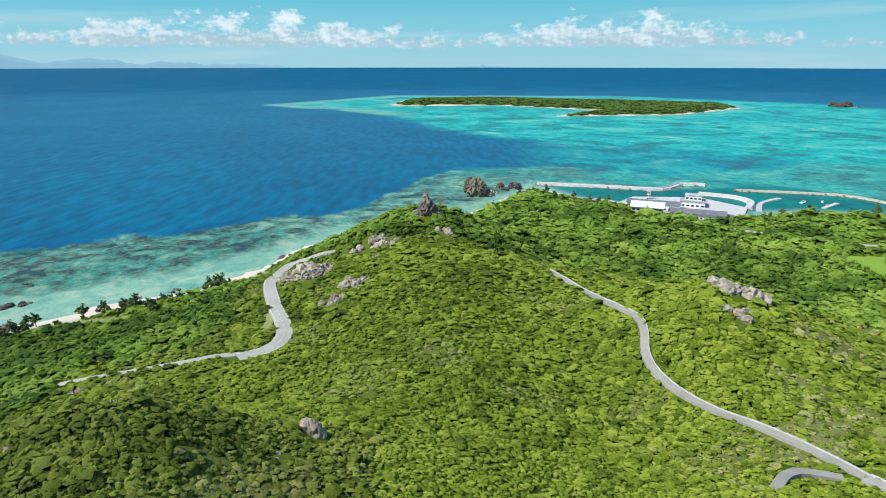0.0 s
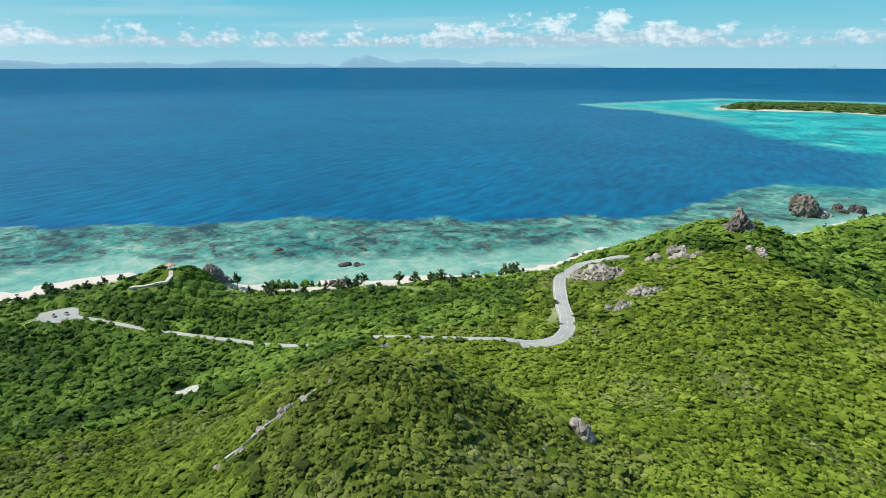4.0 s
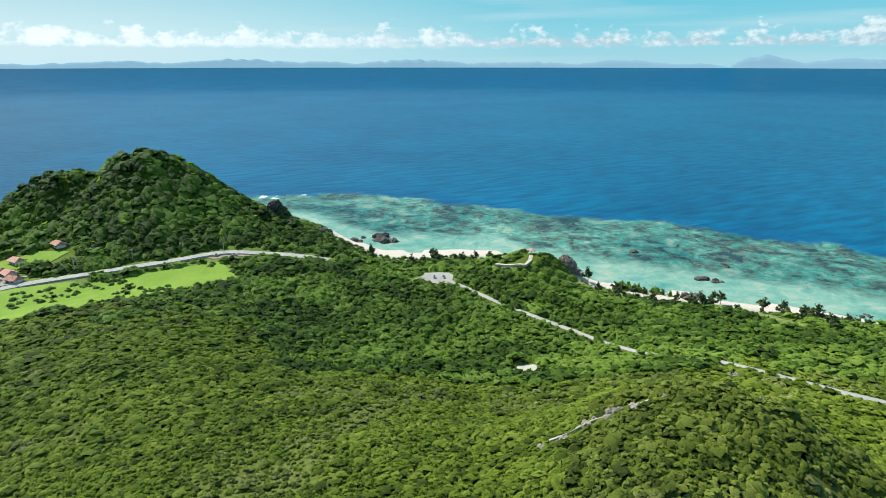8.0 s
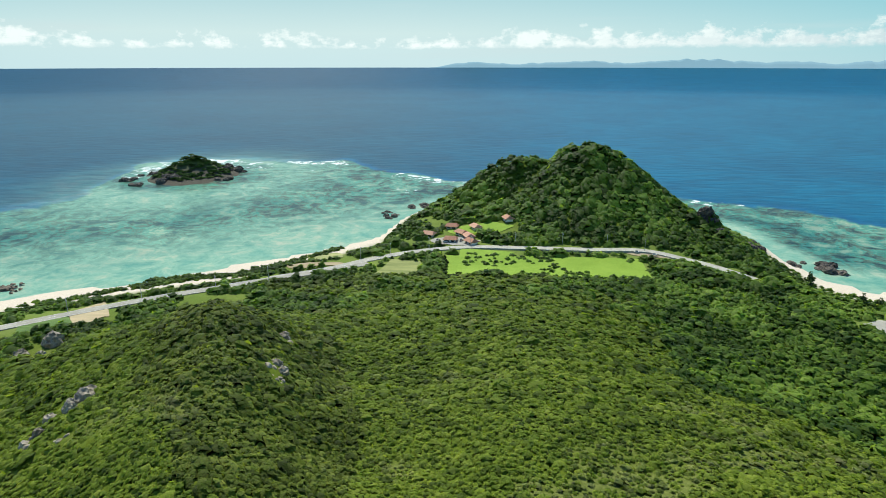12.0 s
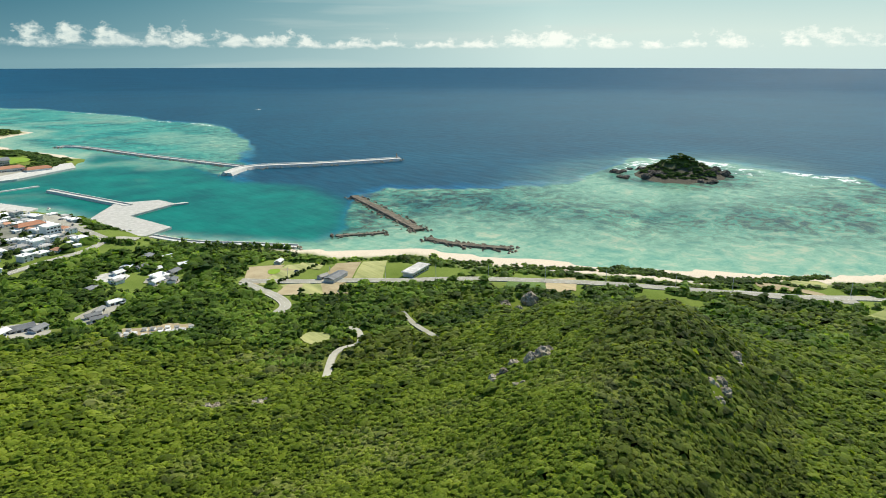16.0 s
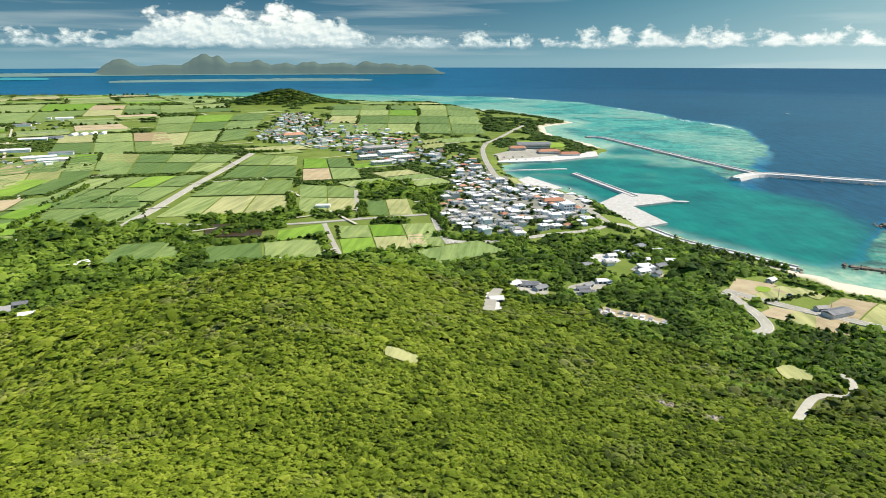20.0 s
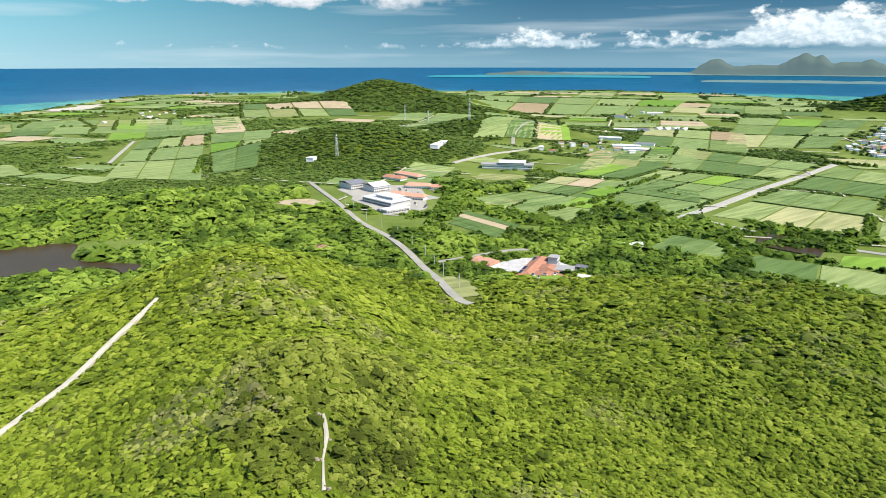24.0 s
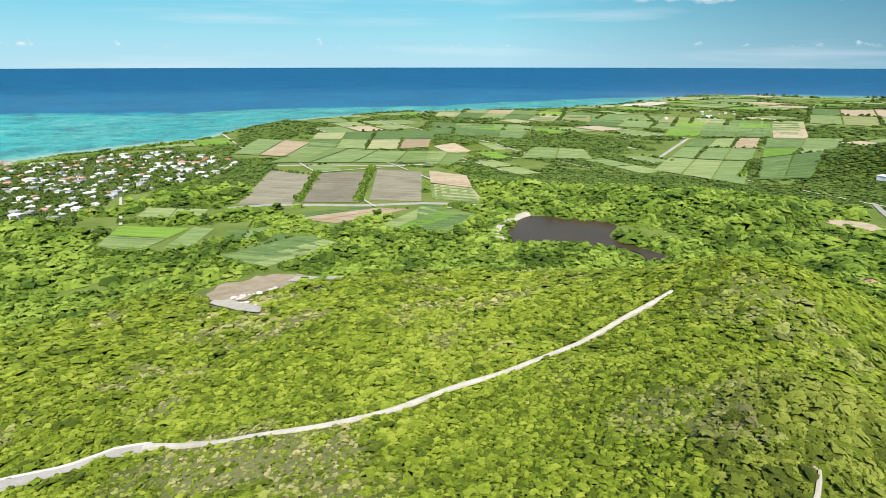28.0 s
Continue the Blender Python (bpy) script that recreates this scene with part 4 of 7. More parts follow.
def barrel_roof(w, d, h, z, n=10):
    v = []
    for x in (-w / 2, w / 2):
        for k in range(n + 1):
            a = math.pi * k / n
            v.append((x, -math.cos(a) * d / 2, z + math.sin(a) * h))
    f = [(k, n + 1 + k, n + 2 + k, k + 1) for k in range(n)]
    return v, f + [tuple(range(n + 1)), tuple(range(2 * n + 1, n, -1))]


def ground_at(x, y):
    return float(height(np.array([float(x)]), np.array([float(y)]))[0])


CONCRETE = surface("weathered_concrete", (0.43, 0.42, 0.385), (0.69, 0.675, 0.635), 0.85, 0.25, 3.0)
WHITE_WALL = surface("white_painted_wall", (0.52, 0.51, 0.48), (0.86, 0.85, 0.82), 0.7, 0.2, 2.0, spread=0.7)
ROOF_SLAB = surface("flat_roof_slab", (0.34, 0.33, 0.31), (0.90, 0.885, 0.85), 0.8, 0.12, 1.5, spread=1.0)
RED_TILE = surface("red_clay_tiles", (0.40, 0.185, 0.110), (0.58, 0.325, 0.215), 0.75, 0.3, 2.5, 0.06, spread=0.5)
WHITE_ROOF = surface("white_metal_roof", (0.60, 0.595, 0.57), (0.80, 0.79, 0.76), 0.6, 0.15, 1.0)
GREY_ROOF = surface("grey_metal_roof", (0.12, 0.125, 0.13), (0.24, 0.245, 0.25), 0.5, 0.2, 1.0)
GLASS = surface("dark_window_glass", (0.015, 0.020, 0.025), (0.035, 0.042, 0.050), 0.12, 0.5, 2.0, 0.0, spec=0.6)
ASPHALT = surface("pale_worn_asphalt", (0.30, 0.285, 0.235), (0.44, 0.42, 0.35), 0.9, 0.08, 1.2, 0.01)
GRAVEL = surface("crushed_coral_track", (0.41, 0.38, 0.28), (0.60, 0.56, 0.44), 0.95, 0.25, 2.0, 0.05)
DIRT = surface("bare_dry_earth", (0.28, 0.22, 0.125), (0.46, 0.38, 0.24), 0.95, 0.1, 1.0, 0.05)
PAINT = surface("white_road_paint", (0.62, 0.62, 0.60), (0.82, 0.82, 0.80), 0.7, 0.6, 3.0, 0.0)
LIMESTONE = surface("grey_limestone", (0.140, 0.116, 0.084), (0.52, 0.455, 0.350), 0.95, 0.35, 1.8, 0.25, spread=0.15)
CHALK = surface("crushed_white_limestone", (0.42, 0.39, 0.32), (0.70, 0.66, 0.57), 0.95, 0.6, 3.0, 0.15)
STACK_ROCK = surface("brown_pitted_rock", (0.085, 0.072, 0.055), (0.30, 0.255, 0.195), 0.95, 0.3, 1.6, 0.25)
DARK_ROCK = surface("dark_shore_rock", (0.045, 0.040, 0.035), (0.20, 0.17, 0.14), 0.95, 0.3, 1.5, 0.25)
BARK = surface("grey_bark", (0.10, 0.085, 0.065), (0.22, 0.19, 0.15), 0.95, 0.8, 5.0)
STEEL = surface("galvanised_steel", (0.45, 0.46, 0.47), (0.68, 0.69, 0.70), 0.45, 0.8, 4.0, 0.0, 0.1)
BLUE_PAINT = surface("pale_blue_paint", (0.22, 0.42, 0.55), (0.38, 0.58, 0.68), 0.6, 0.3, 2.0)
POND_WATER = surface("brown_pond_water", (0.048, 0.034, 0.016), (0.072, 0.052, 0.026), 0.3, 0.02, 0.4, 0.02, spec=0.04)
SOLAR = surface("dark_blue_solar_glass", (0.018, 0.024, 0.045), (0.030, 0.040, 0.070), 0.2, 1.0, 4.0, 0.0)
CANE = surface("green_cane_rows", (0.100, 0.168, 0.042), (0.195, 0.272, 0.084), 0.9, 0.05, 0.9, 0.3, spread=0.9, rows=0.9)
PALE_CANE = surface("pale_green_cane", (0.155, 0.225, 0.060), (0.250, 0.315, 0.105), 0.9, 0.05, 0.9, 0.2, spread=0.6, rows=0.9)
VILLAGE_DUST = surface("dusty_village_ground", (0.13, 0.14, 0.10), (0.30, 0.29, 0.25), 0.95, 0.06, 0.6, 0.05)
CROP = surface("bright_green_crop", (0.130, 0.250, 0.022), (0.200, 0.330, 0.040), 0.9, 0.04, 1.0, 0.2, spread=0.5, rows=0.6)
STUBBLE = surface("pale_dry_stubble", (0.24, 0.265, 0.09), (0.36, 0.365, 0.16), 0.95, 0.05, 0.9, 0.1, spread=0.6, rows=0.8)
TILLED = surface("tilled_brown_earth", (0.32, 0.245, 0.13), (0.46, 0.375, 0.225), 0.95, 0.05, 0.9, 0.1, spread=0.5, rows=0.5)
FALLOW = surface("grey_fallow_earth", (0.185, 0.17, 0.105), (0.285, 0.265, 0.165), 0.95, 0.03, 0.5, 0.1, spread=0.3, rows=0.6)


def mixed_roofs():
    """Roofs of many houses in one mesh: each its own tone of slab, sheet or tile."""
    m, nt, bsdf = nodes_of("mixed_village_roofs")
    geo = nt.nodes.new("ShaderNodeNewGeometry")
    tone = ramp(nt, geo.outputs["Random Per Island"], ((0.0, (0.16, 0.155, 0.14)), (0.22, (0.34, 0.33, 0.30)), (0.42, (0.62, 0.61, 0.57)), (0.82, (0.80, 0.79, 0.75)), (0.88, (0.42, 0.15, 0.08))))
    grain = noise_at(nt, 0.5, 4.0)
    nt.links.new(blend(nt, 1.0, tone, ramp(nt, grain, ((0.3, (0.8, 0.8, 0.8)), (0.7, (1.1, 1.1, 1.1)))), "MULTIPLY"), bsdf.inputs["Base Color"])
    bsdf.inputs["Roughness"].default_value = 0.8
    return m


MIXED_ROOF = mixed_roofs()
LAWN = surface("mown_yellow_green_grass", (0.155, 0.260, 0.020), (0.260, 0.380, 0.045), 0.9, 0.03, 0.6, 0.05, spread=0.1)

# ---- roads, fields, bare ground ----
def spline(pts, step):
    """A smooth line through the points, about step metres between places."""
    p = np.array([pts[0], *pts, pts[-1]], float)
    out = []
    for i in range(1, len(p) - 2):
        n = max(2, int(np.hypot(*(p[i + 1] - p[i])) / step))
        for k in range(n):
            t = k / n
            out.append(0.5 * (2 * p[i] + (p[i + 1] - p[i - 1]) * t + (2 * p[i - 1] - 5 * p[i] + 4 * p[i + 1] - p[i + 2]) * t * t
                              + (3 * p[i] - p[i - 1] - 3 * p[i + 1] + p[i + 2]) * t ** 3))
    out.append(p[-2])
    return np.array(out)


def sides(line):
    d = np.gradient(line, axis=0)
    d /= np.linalg.norm(d, axis=1)[:, None] + 1e-9
    return np.stack([-d[:, 1], d[:, 0]], 1)


ROAD_SHAPES = []


def build_road(name, wide, pts):
    line = spline(pts, 4.0)
    n = sides(line)
    lanes = np.linspace(-0.5, 0.5, 5) * wide
    near = math.hypot(*pts[0]) < 700
    z = np.max([height(line[:, 0] + n[:, 0] * o, line[:, 1] + n[:, 1] * o) for o in lanes], axis=0)
    ridge = name == "ridge_path"
    z = np.convolve(np.pad(z, 3, mode="edge"), np.ones(7) / 7, "valid") + (0.2 if ridge else 0.55 if near else 0.9)
    wear = 0.05 + 1.5 * vnoise(line[:, 0], line[:, 1], 4.0, 4) if ridge else np.ones(len(line))
    v, f, m = [], [], len(lanes) + 2
    for (px, py), (nx, ny), h, k in zip(line, n, z, wear):
        nx, ny = nx * k, ny * k
        deep = 0.5 if ridge else 1.6
        edge = [(lanes[0] * 1.06, -deep), *[(o, 0.06 * (1 - abs(o) * 2 / wide)) for o in lanes], (lanes[-1] * 1.06, -deep)]
        v += [(px + nx * o, py + ny * o, h + dz) for o, dz in edge]
    for i in range(len(line) - 1):
        f += [(i * m + k, (i + 1) * m + k, (i + 1) * m + k + 1, i * m + k + 1) for k in range(m - 1)]
    rough = name in ("track", "ridge_path", "headland_path")
    labels = {"track": "pale unpaved track over the scrub hill", "ridge_path": "narrow bare footpath along the ridge",
              "headland_path": "sandy path to the headland lookout"}
    ob = part(name, (v, f), GRAVEL if rough else ASPHALT, None, labels.get(name, "pale worn asphalt road with scrub beside it"))
    tagged(ob, category="path" if rough else "road", kind="structure")
    ROAD_SHAPES.append((line[::3] if len(line) > 8 else line, wide + 0.8 if ridge else 1.5 if (name == "coast_road" and wide < 7) else wide))
    if name == "hill_road":
        pv, pf = [], []
        for (px, py), (nx, ny), h in zip(line, n, z):
            q = len(pv)
            pv += [(px - nx * o * wide, py - ny * o * wide, h + dz) for o, dz in ((-0.56, -0.6), (-0.56, 0.55), (-0.50, 0.55), (-0.50, -0.2))]
            if q:
                pf += [(q - 4 + k, q + k, q + k + 1, q - 3 + k) for k in range(3)]
        part("parapet", (pv, pf), CONCRETE, ob, "low pale concrete parapet")
    if wide >= 8 and near:
        for off, dash in ((-0.42, 0), (0.42, 0), (0.0, 2)):
            mv, mf = [], []
            for i in range(len(line) - 1):
                if dash and i % dash:
                    continue
                q = len(mv)
                for j in (i, i + 1):
                    for w in (-0.09, 0.09):
                        o = off * wide + w
                        mv.append((line[j][0] + n[j][0] * o, line[j][1] + n[j][1] * o, z[j] + 0.075))
                mf.append((q, q + 1, q + 3, q + 2))
            part("lane_marking", (mv, mf), PAINT, ob, "white painted road line")


for road_row in ROADS:
    build_road(*road_row)

# bare patches: clearings, car parks, yards; corners in metres
PATCHES = []


def bare_patch(name, corners, material, label, lift=0.45, kind="structure", bare=True, round_off=0.30):
    c = np.array(corners, float)
    v, f, n = [], [], 9
    for i in range(n):
        for j in range(n):
            a, b = i / (n - 1), j / (n - 1)
            pull = 1 - round_off * (abs(2 * a - 1) * abs(2 * b - 1)) ** 2
            p = c[0] * (1 - a) * (1 - b) + c[1] * a * (1 - b) + c[2] * a * b + c[3] * (1 - a) * b
            jig = 0.16 * np.linalg.norm(c[2] - c[0]) * (vnoise(p[:1], p[1:], 7.0, 3)[0] - 0.5) * (i in (0, n - 1) or j in (0, n - 1))
            p = c.mean(axis=0) + (p - c.mean(axis=0)) * pull + jig
            v.append((p[0], p[1], ground_at(*p) + lift))
    f = [(i * n + j, (i + 1) * n + j, (i + 1) * n + j + 1, i * n + j + 1) for i in range(n - 1) for j in range(n - 1)]
    if bare:
        PATCHES.append(corners)
    return tagged(part(name, (v, f), material), label, "ground", kind=kind)


bare_patch("clearing", [(31, -212), (44, -214), (45, -224), (32, -222)], STUBBLE, "small mown clearing in the scrub", round_off=0.08)
bare_patch("car_park", [(-414, 208), (-416, 240), (-388, 234), (-388, 214)], ASPHALT, "pale asphalt car park among the trees")
bare_patch("clearing", [(-236, 172), (-238, 188), (-222, 190), (-222, 176)], GRAVEL, "pale gravel clearing among the trees")
bare_patch("yard", [(-147, -326), (-166, -322), (-158, -300), (-142, -301)], STUBBLE, "bare sandy yard among trees")
bare_patch("yard", [(-2, -454), (-21, -460), (-38, -421), (-13, -417)], ASPHALT, "grey paved yard among trees", round_off=0.5)
bare_patch("yard", [(12, -405), (2, -420), (-1, -348), (9, -355)], CONCRETE, "narrow pale concrete yard in the wood")
bare_patch("yard", [(-43, -443), (-74, -466), (-80, -450), (-52, -421)], ASPHALT, "grey yard with small houses among trees")
bare_patch("yard", [(-69, -528), (-87, -539), (-102, -520), (-84, -500)], CONCRETE, "pale yard between low houses and trees")
bare_patch("yard", [(-105, -511), (-128, -492), (-124, -475), (-105, -475)], ASPHALT, "grey yard between low houses and trees")
bare_patch("grave_yard", [(-67, -408), (-108, -390), (-102, -375), (-64, -388)], DIRT, "bare graveyard terrace among trees", round_off=0.1)
bare_patch("lot", [(-161, -457), (-202, -468), (-209, -450), (-180, -434)], DIRT, "bare tan lot beside the shore road", round_off=0.1)
bare_patch("lot", [(-186, -463), (-198, -465), (-198, -456), (-187, -450)], LAWN, "small mown lawn in the tan lot", 0.75)
bare_patch("lot", [(-202, -409), (-225, -404), (-212, -380), (-198, -387)], TILLED, "tilled orange-brown plot by the road", round_off=0.05)
bare_patch("lot", [(-181, -425), (-201, -417), (-194, -393), (-178, -402)], STUBBLE, "dry grass plot by the road", round_off=0.05)
bare_patch("lot", [(-221, -470), (-237, -457), (-223, -440), (-209, -454)], STUBBLE, "dry grass plot behind the beach", round_off=0.05)
bare_patch("lot", [(-351, -312), (-373, -300), (-340, -272), (-323, -287)], TILLED, "tilled brown plot by the shore road", round_off=0.05)
bare_patch("lot", [(-488, -217), (-485, -165), (-476, -155), (-464, -201)], DIRT, "bare tan lot between the beach and the road", round_off=0.2)
bare_patch("lot", [(-520, -211), (-531, -180), (-505, -165), (-500, -195)], STUBBLE, "dry grass lot behind the beach", round_off=0.2)
bare_patch("rubble_yard", [(344, 232), (306, 172), (322, 176), (352, 222)], GRAVEL, "pale rubble heap at the edge of the earth yard", 0.9, round_off=0.1)
bare_patch("beach_clearing", [(-266, 383), (-242, 387), (-186, 355), (-209, 352)], STUBBLE, "dry grass opening behind the beach trees", round_off=0.2)
bare_patch("lot", [(381, -266), (343, -270), (300, -240), (316, -232)], STUBBLE, "mown grass lot beside the valley road")
bare_patch("lawn", [(341, -327), (327, -348), (300, -318), (312, -306)], LAWN, "bright lawn beside the care home", 0.7)
bare_patch("grassy_quay", [(4, -931), (-49, -959), (-75, -860), (-10, -852)], STUBBLE, "flat grassy quay edged with pale concrete", 0.7, round_off=0.1)
bare_patch("quarry_yard", [(378, 262), (326, 205), (428, 180), (448, 236)], DIRT, "bare earth yard beside the scrub hill")
bare_patch("quarry_yard", [xy(297, 448), xy(291, 430), xy(289.5, 448), xy(296, 478)], GRAVEL, "pale rubble yard beside the scrub hill", 0.8)
bare_patch("works_yard", [(765, -362), (705, -478), (588, -405), (575, -328)], ASPHALT, "pale paved forecourt of the white works", round_off=0.1)
bare_patch("sports_ground", [(742, -580), (690, -640), (655, -610), (700, -545)], STUBBLE, "dry sports ground by the white school")
bare_patch("school_yard", [(382, -310), (330, -316), (326, -368), (378, -370)], CONCRETE, "pale paved yard round the red-roofed buildings")
bare_patch("lay_by", [(-545, 75), (-532, 112), (-524, 108), (-530, 72)], DIRT, "bare lay-by beside the road")
bare_patch("site", [(700, -262), (664, -246), (660, -300), (706, -308)], DIRT, "bare building site of pale earth")
bare_patch("verge", [(-99, 330), (-92, 290), (-86, 292), (-93, 332)], STUBBLE, "dry grass verge beside the bend")
bare_patch("lot", [(-560, -50), (-566, -100), (-545, -100), (-540, -55)], ASPHALT, "pale paved lot by the red-roofed houses")
bare_patch("garden", [(-575, -20), (-600, -30), (-600, -80), (-570, -90)], LAWN, "mown lawn under the pyramid-shaped hill")
bare_patch("quay_yard", [(225, 720), (245, 660), (315, 652), (325, 740)], ASPHALT, "pale concrete harbour yard")
bare_patch("sand_spit", [(470, 700), (450, 745), (540, 745), (560, 690)], GRAVEL, "pale sandy harbour bank")

bare_patch("sand_flat", [xy(267, 2480), xy(263, 2560), xy(262, 2900), xy(266, 2640)], GRAVEL, "pale sandy flat near the far shore", 1.6)
bare_patch("village_ground", [(67, -600), (-105, -665), (-95, -800), (70, -800)], VILLAGE_DUST, "dusty grey ground between the village houses", 0.3, bare=False)
bare_patch("village_ground", [(75, -795), (-95, -795), (-50, -875), (60, -1060)], VILLAGE_DUST, "dusty grey ground between the village houses", 0.3, bare=False)
bare_patch("harbour_apron", [(40, -1090), (-75, -1132), (-150, -1190), (-20, -1240)], ASPHALT, "broad grey paved harbour apron", 0.6)
bare_patch("stadium_field", [(-20, -1255), (-110, -1240), (-120, -1330), (-20, -1370)], LAWN, "mown green sports field by the harbour", 0.6)
bare_patch("pier_yard", [(-95, -690), (-100, -760), (-75, -850), (-60, -700)], ASPHALT, "pale paved yard behind the ferry pier", 0.5)

FIELD_QUADS = []


def build_fields():
    rnd = random.Random(12)
    grey = {(655, 385), (682, 317), (711, 241)}
    lawn = {(-454, -70), (-461, -62), (325, 483)}
    tan = {(-160, -445), (-168, -408), (-211, -416)}
    for corners, nu, nv in FIELDS:
        c = np.array(corners, float)
        at = lambda a, b: c[0] * (1 - a) * (1 - b) + c[1] * a * (1 - b) + c[2] * a * b + c[3] * (1 - a) * b
        for i in range(nu):
            for j in range(nv):
                gap = 0.025 if nu * nv > 1 else 0.0
                a0, a1, b0, b1 = (i + gap) / nu, (i + 1 - gap) / nu, (j + gap) / nv, (j + 1 - gap) / nv
                quad = [at(a0, b0), at(a1, b0), at(a1, b1), at(a0, b1)]
                far = float(np.hypot(*quad[0]))
                FIELD_QUADS.append([tuple(p) for p in quad])
                if tuple(corners[0]) in grey:
                    mat, word = FALLOW, "grey-brown fallow field in long rows"
                elif tuple(corners[0]) in lawn:
                    mat, word = LAWN, "bright yellow-green mown meadow"
                elif tuple(corners[0]) in tan:
                    mat, word = ((DIRT, "bare tan plot by the shore road"), (STUBBLE, "dry grass plot by the shore road"))[(i + j) % 2]
                else:
                    mat, word = rnd.choice(((CANE, "green sugar cane field"), (CANE, "green sugar cane field"), (CANE, "green sugar cane field"), (CANE, "green sugar cane field"), (CANE, "green sugar cane field"),
                                            (PALE_CANE, "pale green sugar cane field"), (PALE_CANE, "pale green sugar cane field"), (PALE_CANE, "pale green sugar cane field"), (CANE, "green sugar cane field"), (CROP, "bright green crop field"), (STUBBLE, "pale dry stubble field"), (TILLED, "tilled light brown field")))
                v, n = [], 6
                for k in range(n * n):
                    u, w = (k // n) / (n - 1), (k % n) / (n - 1)
                    p = quad[0] * (1 - u) * (1 - w) + quad[1] * u * (1 - w) + quad[2] * u * w + quad[3] * (1 - u) * w
                    v.append((p[0], p[1], ground_at(*p) + (0.5 if far < 800 else 1.3)))
                f = [(p * n + q, (p + 1) * n + q, (p + 1) * n + q + 1, p * n + q + 1) for p in range(n - 1) for q in range(n - 1)]
                ob = part("field", (v, f), mat)
                tagged(ob, word + " on the island plain", "field", "fields of the island plain", "structure")


build_fields()


def build_pond():
    line = spline(POND + POND[:1], 8.0)
    z = POND_LEVEL
    v = [(p[0], p[1], z) for p in line[:-1]]
    tagged(part("pond", (v, [tuple(range(len(v)))]), POND_WATER), "dark brown farm pond among the woods", "pond", kind="structure")
    bank = spline([(676, 48), (640, 62), (590, 72), (560, 58)], 6.0)
    nrm = sides(bank)
    bv, bf = [], []
    for p, q in zip(bank, nrm):
        bv += [(p[0] + q[0] * o, p[1] + q[1] * o, z + h) for o, h in ((-7, -0.8), (-3.5, 2.6), (2.5, 3.0), (5, -0.8))]
    for k in range(len(bank) - 1):
        bf += [(k * 4 + j, k * 4 + 4 + j, k * 4 + 5 + j, k * 4 + 1 + j) for j in range(3)]
    tagged(part("pond_bank", (bv, bf), GRAVEL), "pale concrete bank of the pond", "bank", kind="structure")
    tagged(part("small_pond", ([(680, -95, z), (700, -88, z), (705, -108, z), (688, -112, z)], [(0, 1, 2, 3)]), POND_WATER), "small dark pond in the woods", "pond", kind="structure")
    zz = max(ground_at(x, y) for x, y in ((276, -556), (236, -568), (250, -600), (300, -595))) + 1.1
    tagged(part("farm_pond", ([(285, -552, zz), (232, -560, zz), (246, -606, zz), (306, -598, zz)], [(0, 1, 2, 3)]), POND_WATER), "dark farm pond beside the cane fields", "pond", kind="structure")


build_pond()


def fill_fields():
    """The many small fields that cover the rest of the plain."""
    rnd = random.Random(31)
    made = {}
    turn = radians(38)
    c, s = math.cos(turn), math.sin(turn)
    for size, r0, r1 in ((1.0, 520, 1250), (1.7, 1250, 2200), (2.6, 2200, 3700)):
        w, d = 74.0 * size, 44.0 * size
        span = int(r1 / d) + 2
        i, j = (g.ravel() for g in np.meshgrid(np.arange(-span, span), np.arange(-span, span)))
        x, y = c * i * w - s * j * d, s * i * w + c * j * d
        az, r = bearing(x, y), np.hypot(x, y)
        ok = (r > r0) & (r < r1) & (az > 184) & (az < 322) & ((r > 690) | (az < 226))
        x, y, i, j = x[ok], y[ok], i[ok], j[ok]
        ok = (land_margin(x, y) > 60) & (height(x, y) < 17)
        for quad in FIELD_QUADS + PATCHES + [POND] + [o for _, o in VILLAGES] + WOODS:
            k = np.where(ok)[0]
            if len(k):
                ok[k] &= polygon_distance(x[k], y[k], [tuple(p) for p in quad]) < -d * 0.45
        for line, wide in ROAD_SHAPES:
            k = np.where(ok)[0]
            if len(k) and wide > 0:
                ok[k] &= line_distance(x[k], y[k], [tuple(p) for p in line]) > d * 0.6
        for px, py in zip(x[ok], y[ok]):
            if rnd.random() < 0.32:
                continue
            a, b = w * rnd.uniform(0.42, 0.485), d * rnd.uniform(0.42, 0.485)
            quad = [(px + c * u * a - s * v * b, py + s * u * a + c * v * b) for u, v in ((-1, -1), (1, -1), (1, 1), (-1, 1))]
            FIELD_QUADS.append(quad)
            mat = rnd.choice((CANE, CANE, CANE, CANE, CANE, CROP, STUBBLE, TILLED, PALE_CANE, PALE_CANE, PALE_CANE, PALE_CANE))
            n = 3
            verts = []
            for q in range(n * n):
                u, v = (q // n) / (n - 1), (q % n) / (n - 1)
                p = [quad[0][k] * (1 - u) * (1 - v) + quad[1][k] * u * (1 - v) + quad[2][k] * u * v + quad[3][k] * (1 - u) * v for k in (0, 1)]
                verts.append((p[0], p[1], ground_at(*p) + 0.5 + 0.5 * size))
            made.setdefault(mat.name, (mat, []))[1].append((verts, [(e * n + f, (e + 1) * n + f, (e + 1) * n + f + 1, e * n + f + 1) for e in range(n - 1) for f in range(n - 1)]))
    t = empty("small_fields", "patchwork of small green and tan fields on the plain", "fields", kind="stuff")
    for mat, shapes in made.values():
        part("field_strip", joined(*shapes), mat, t)


fill_fields()


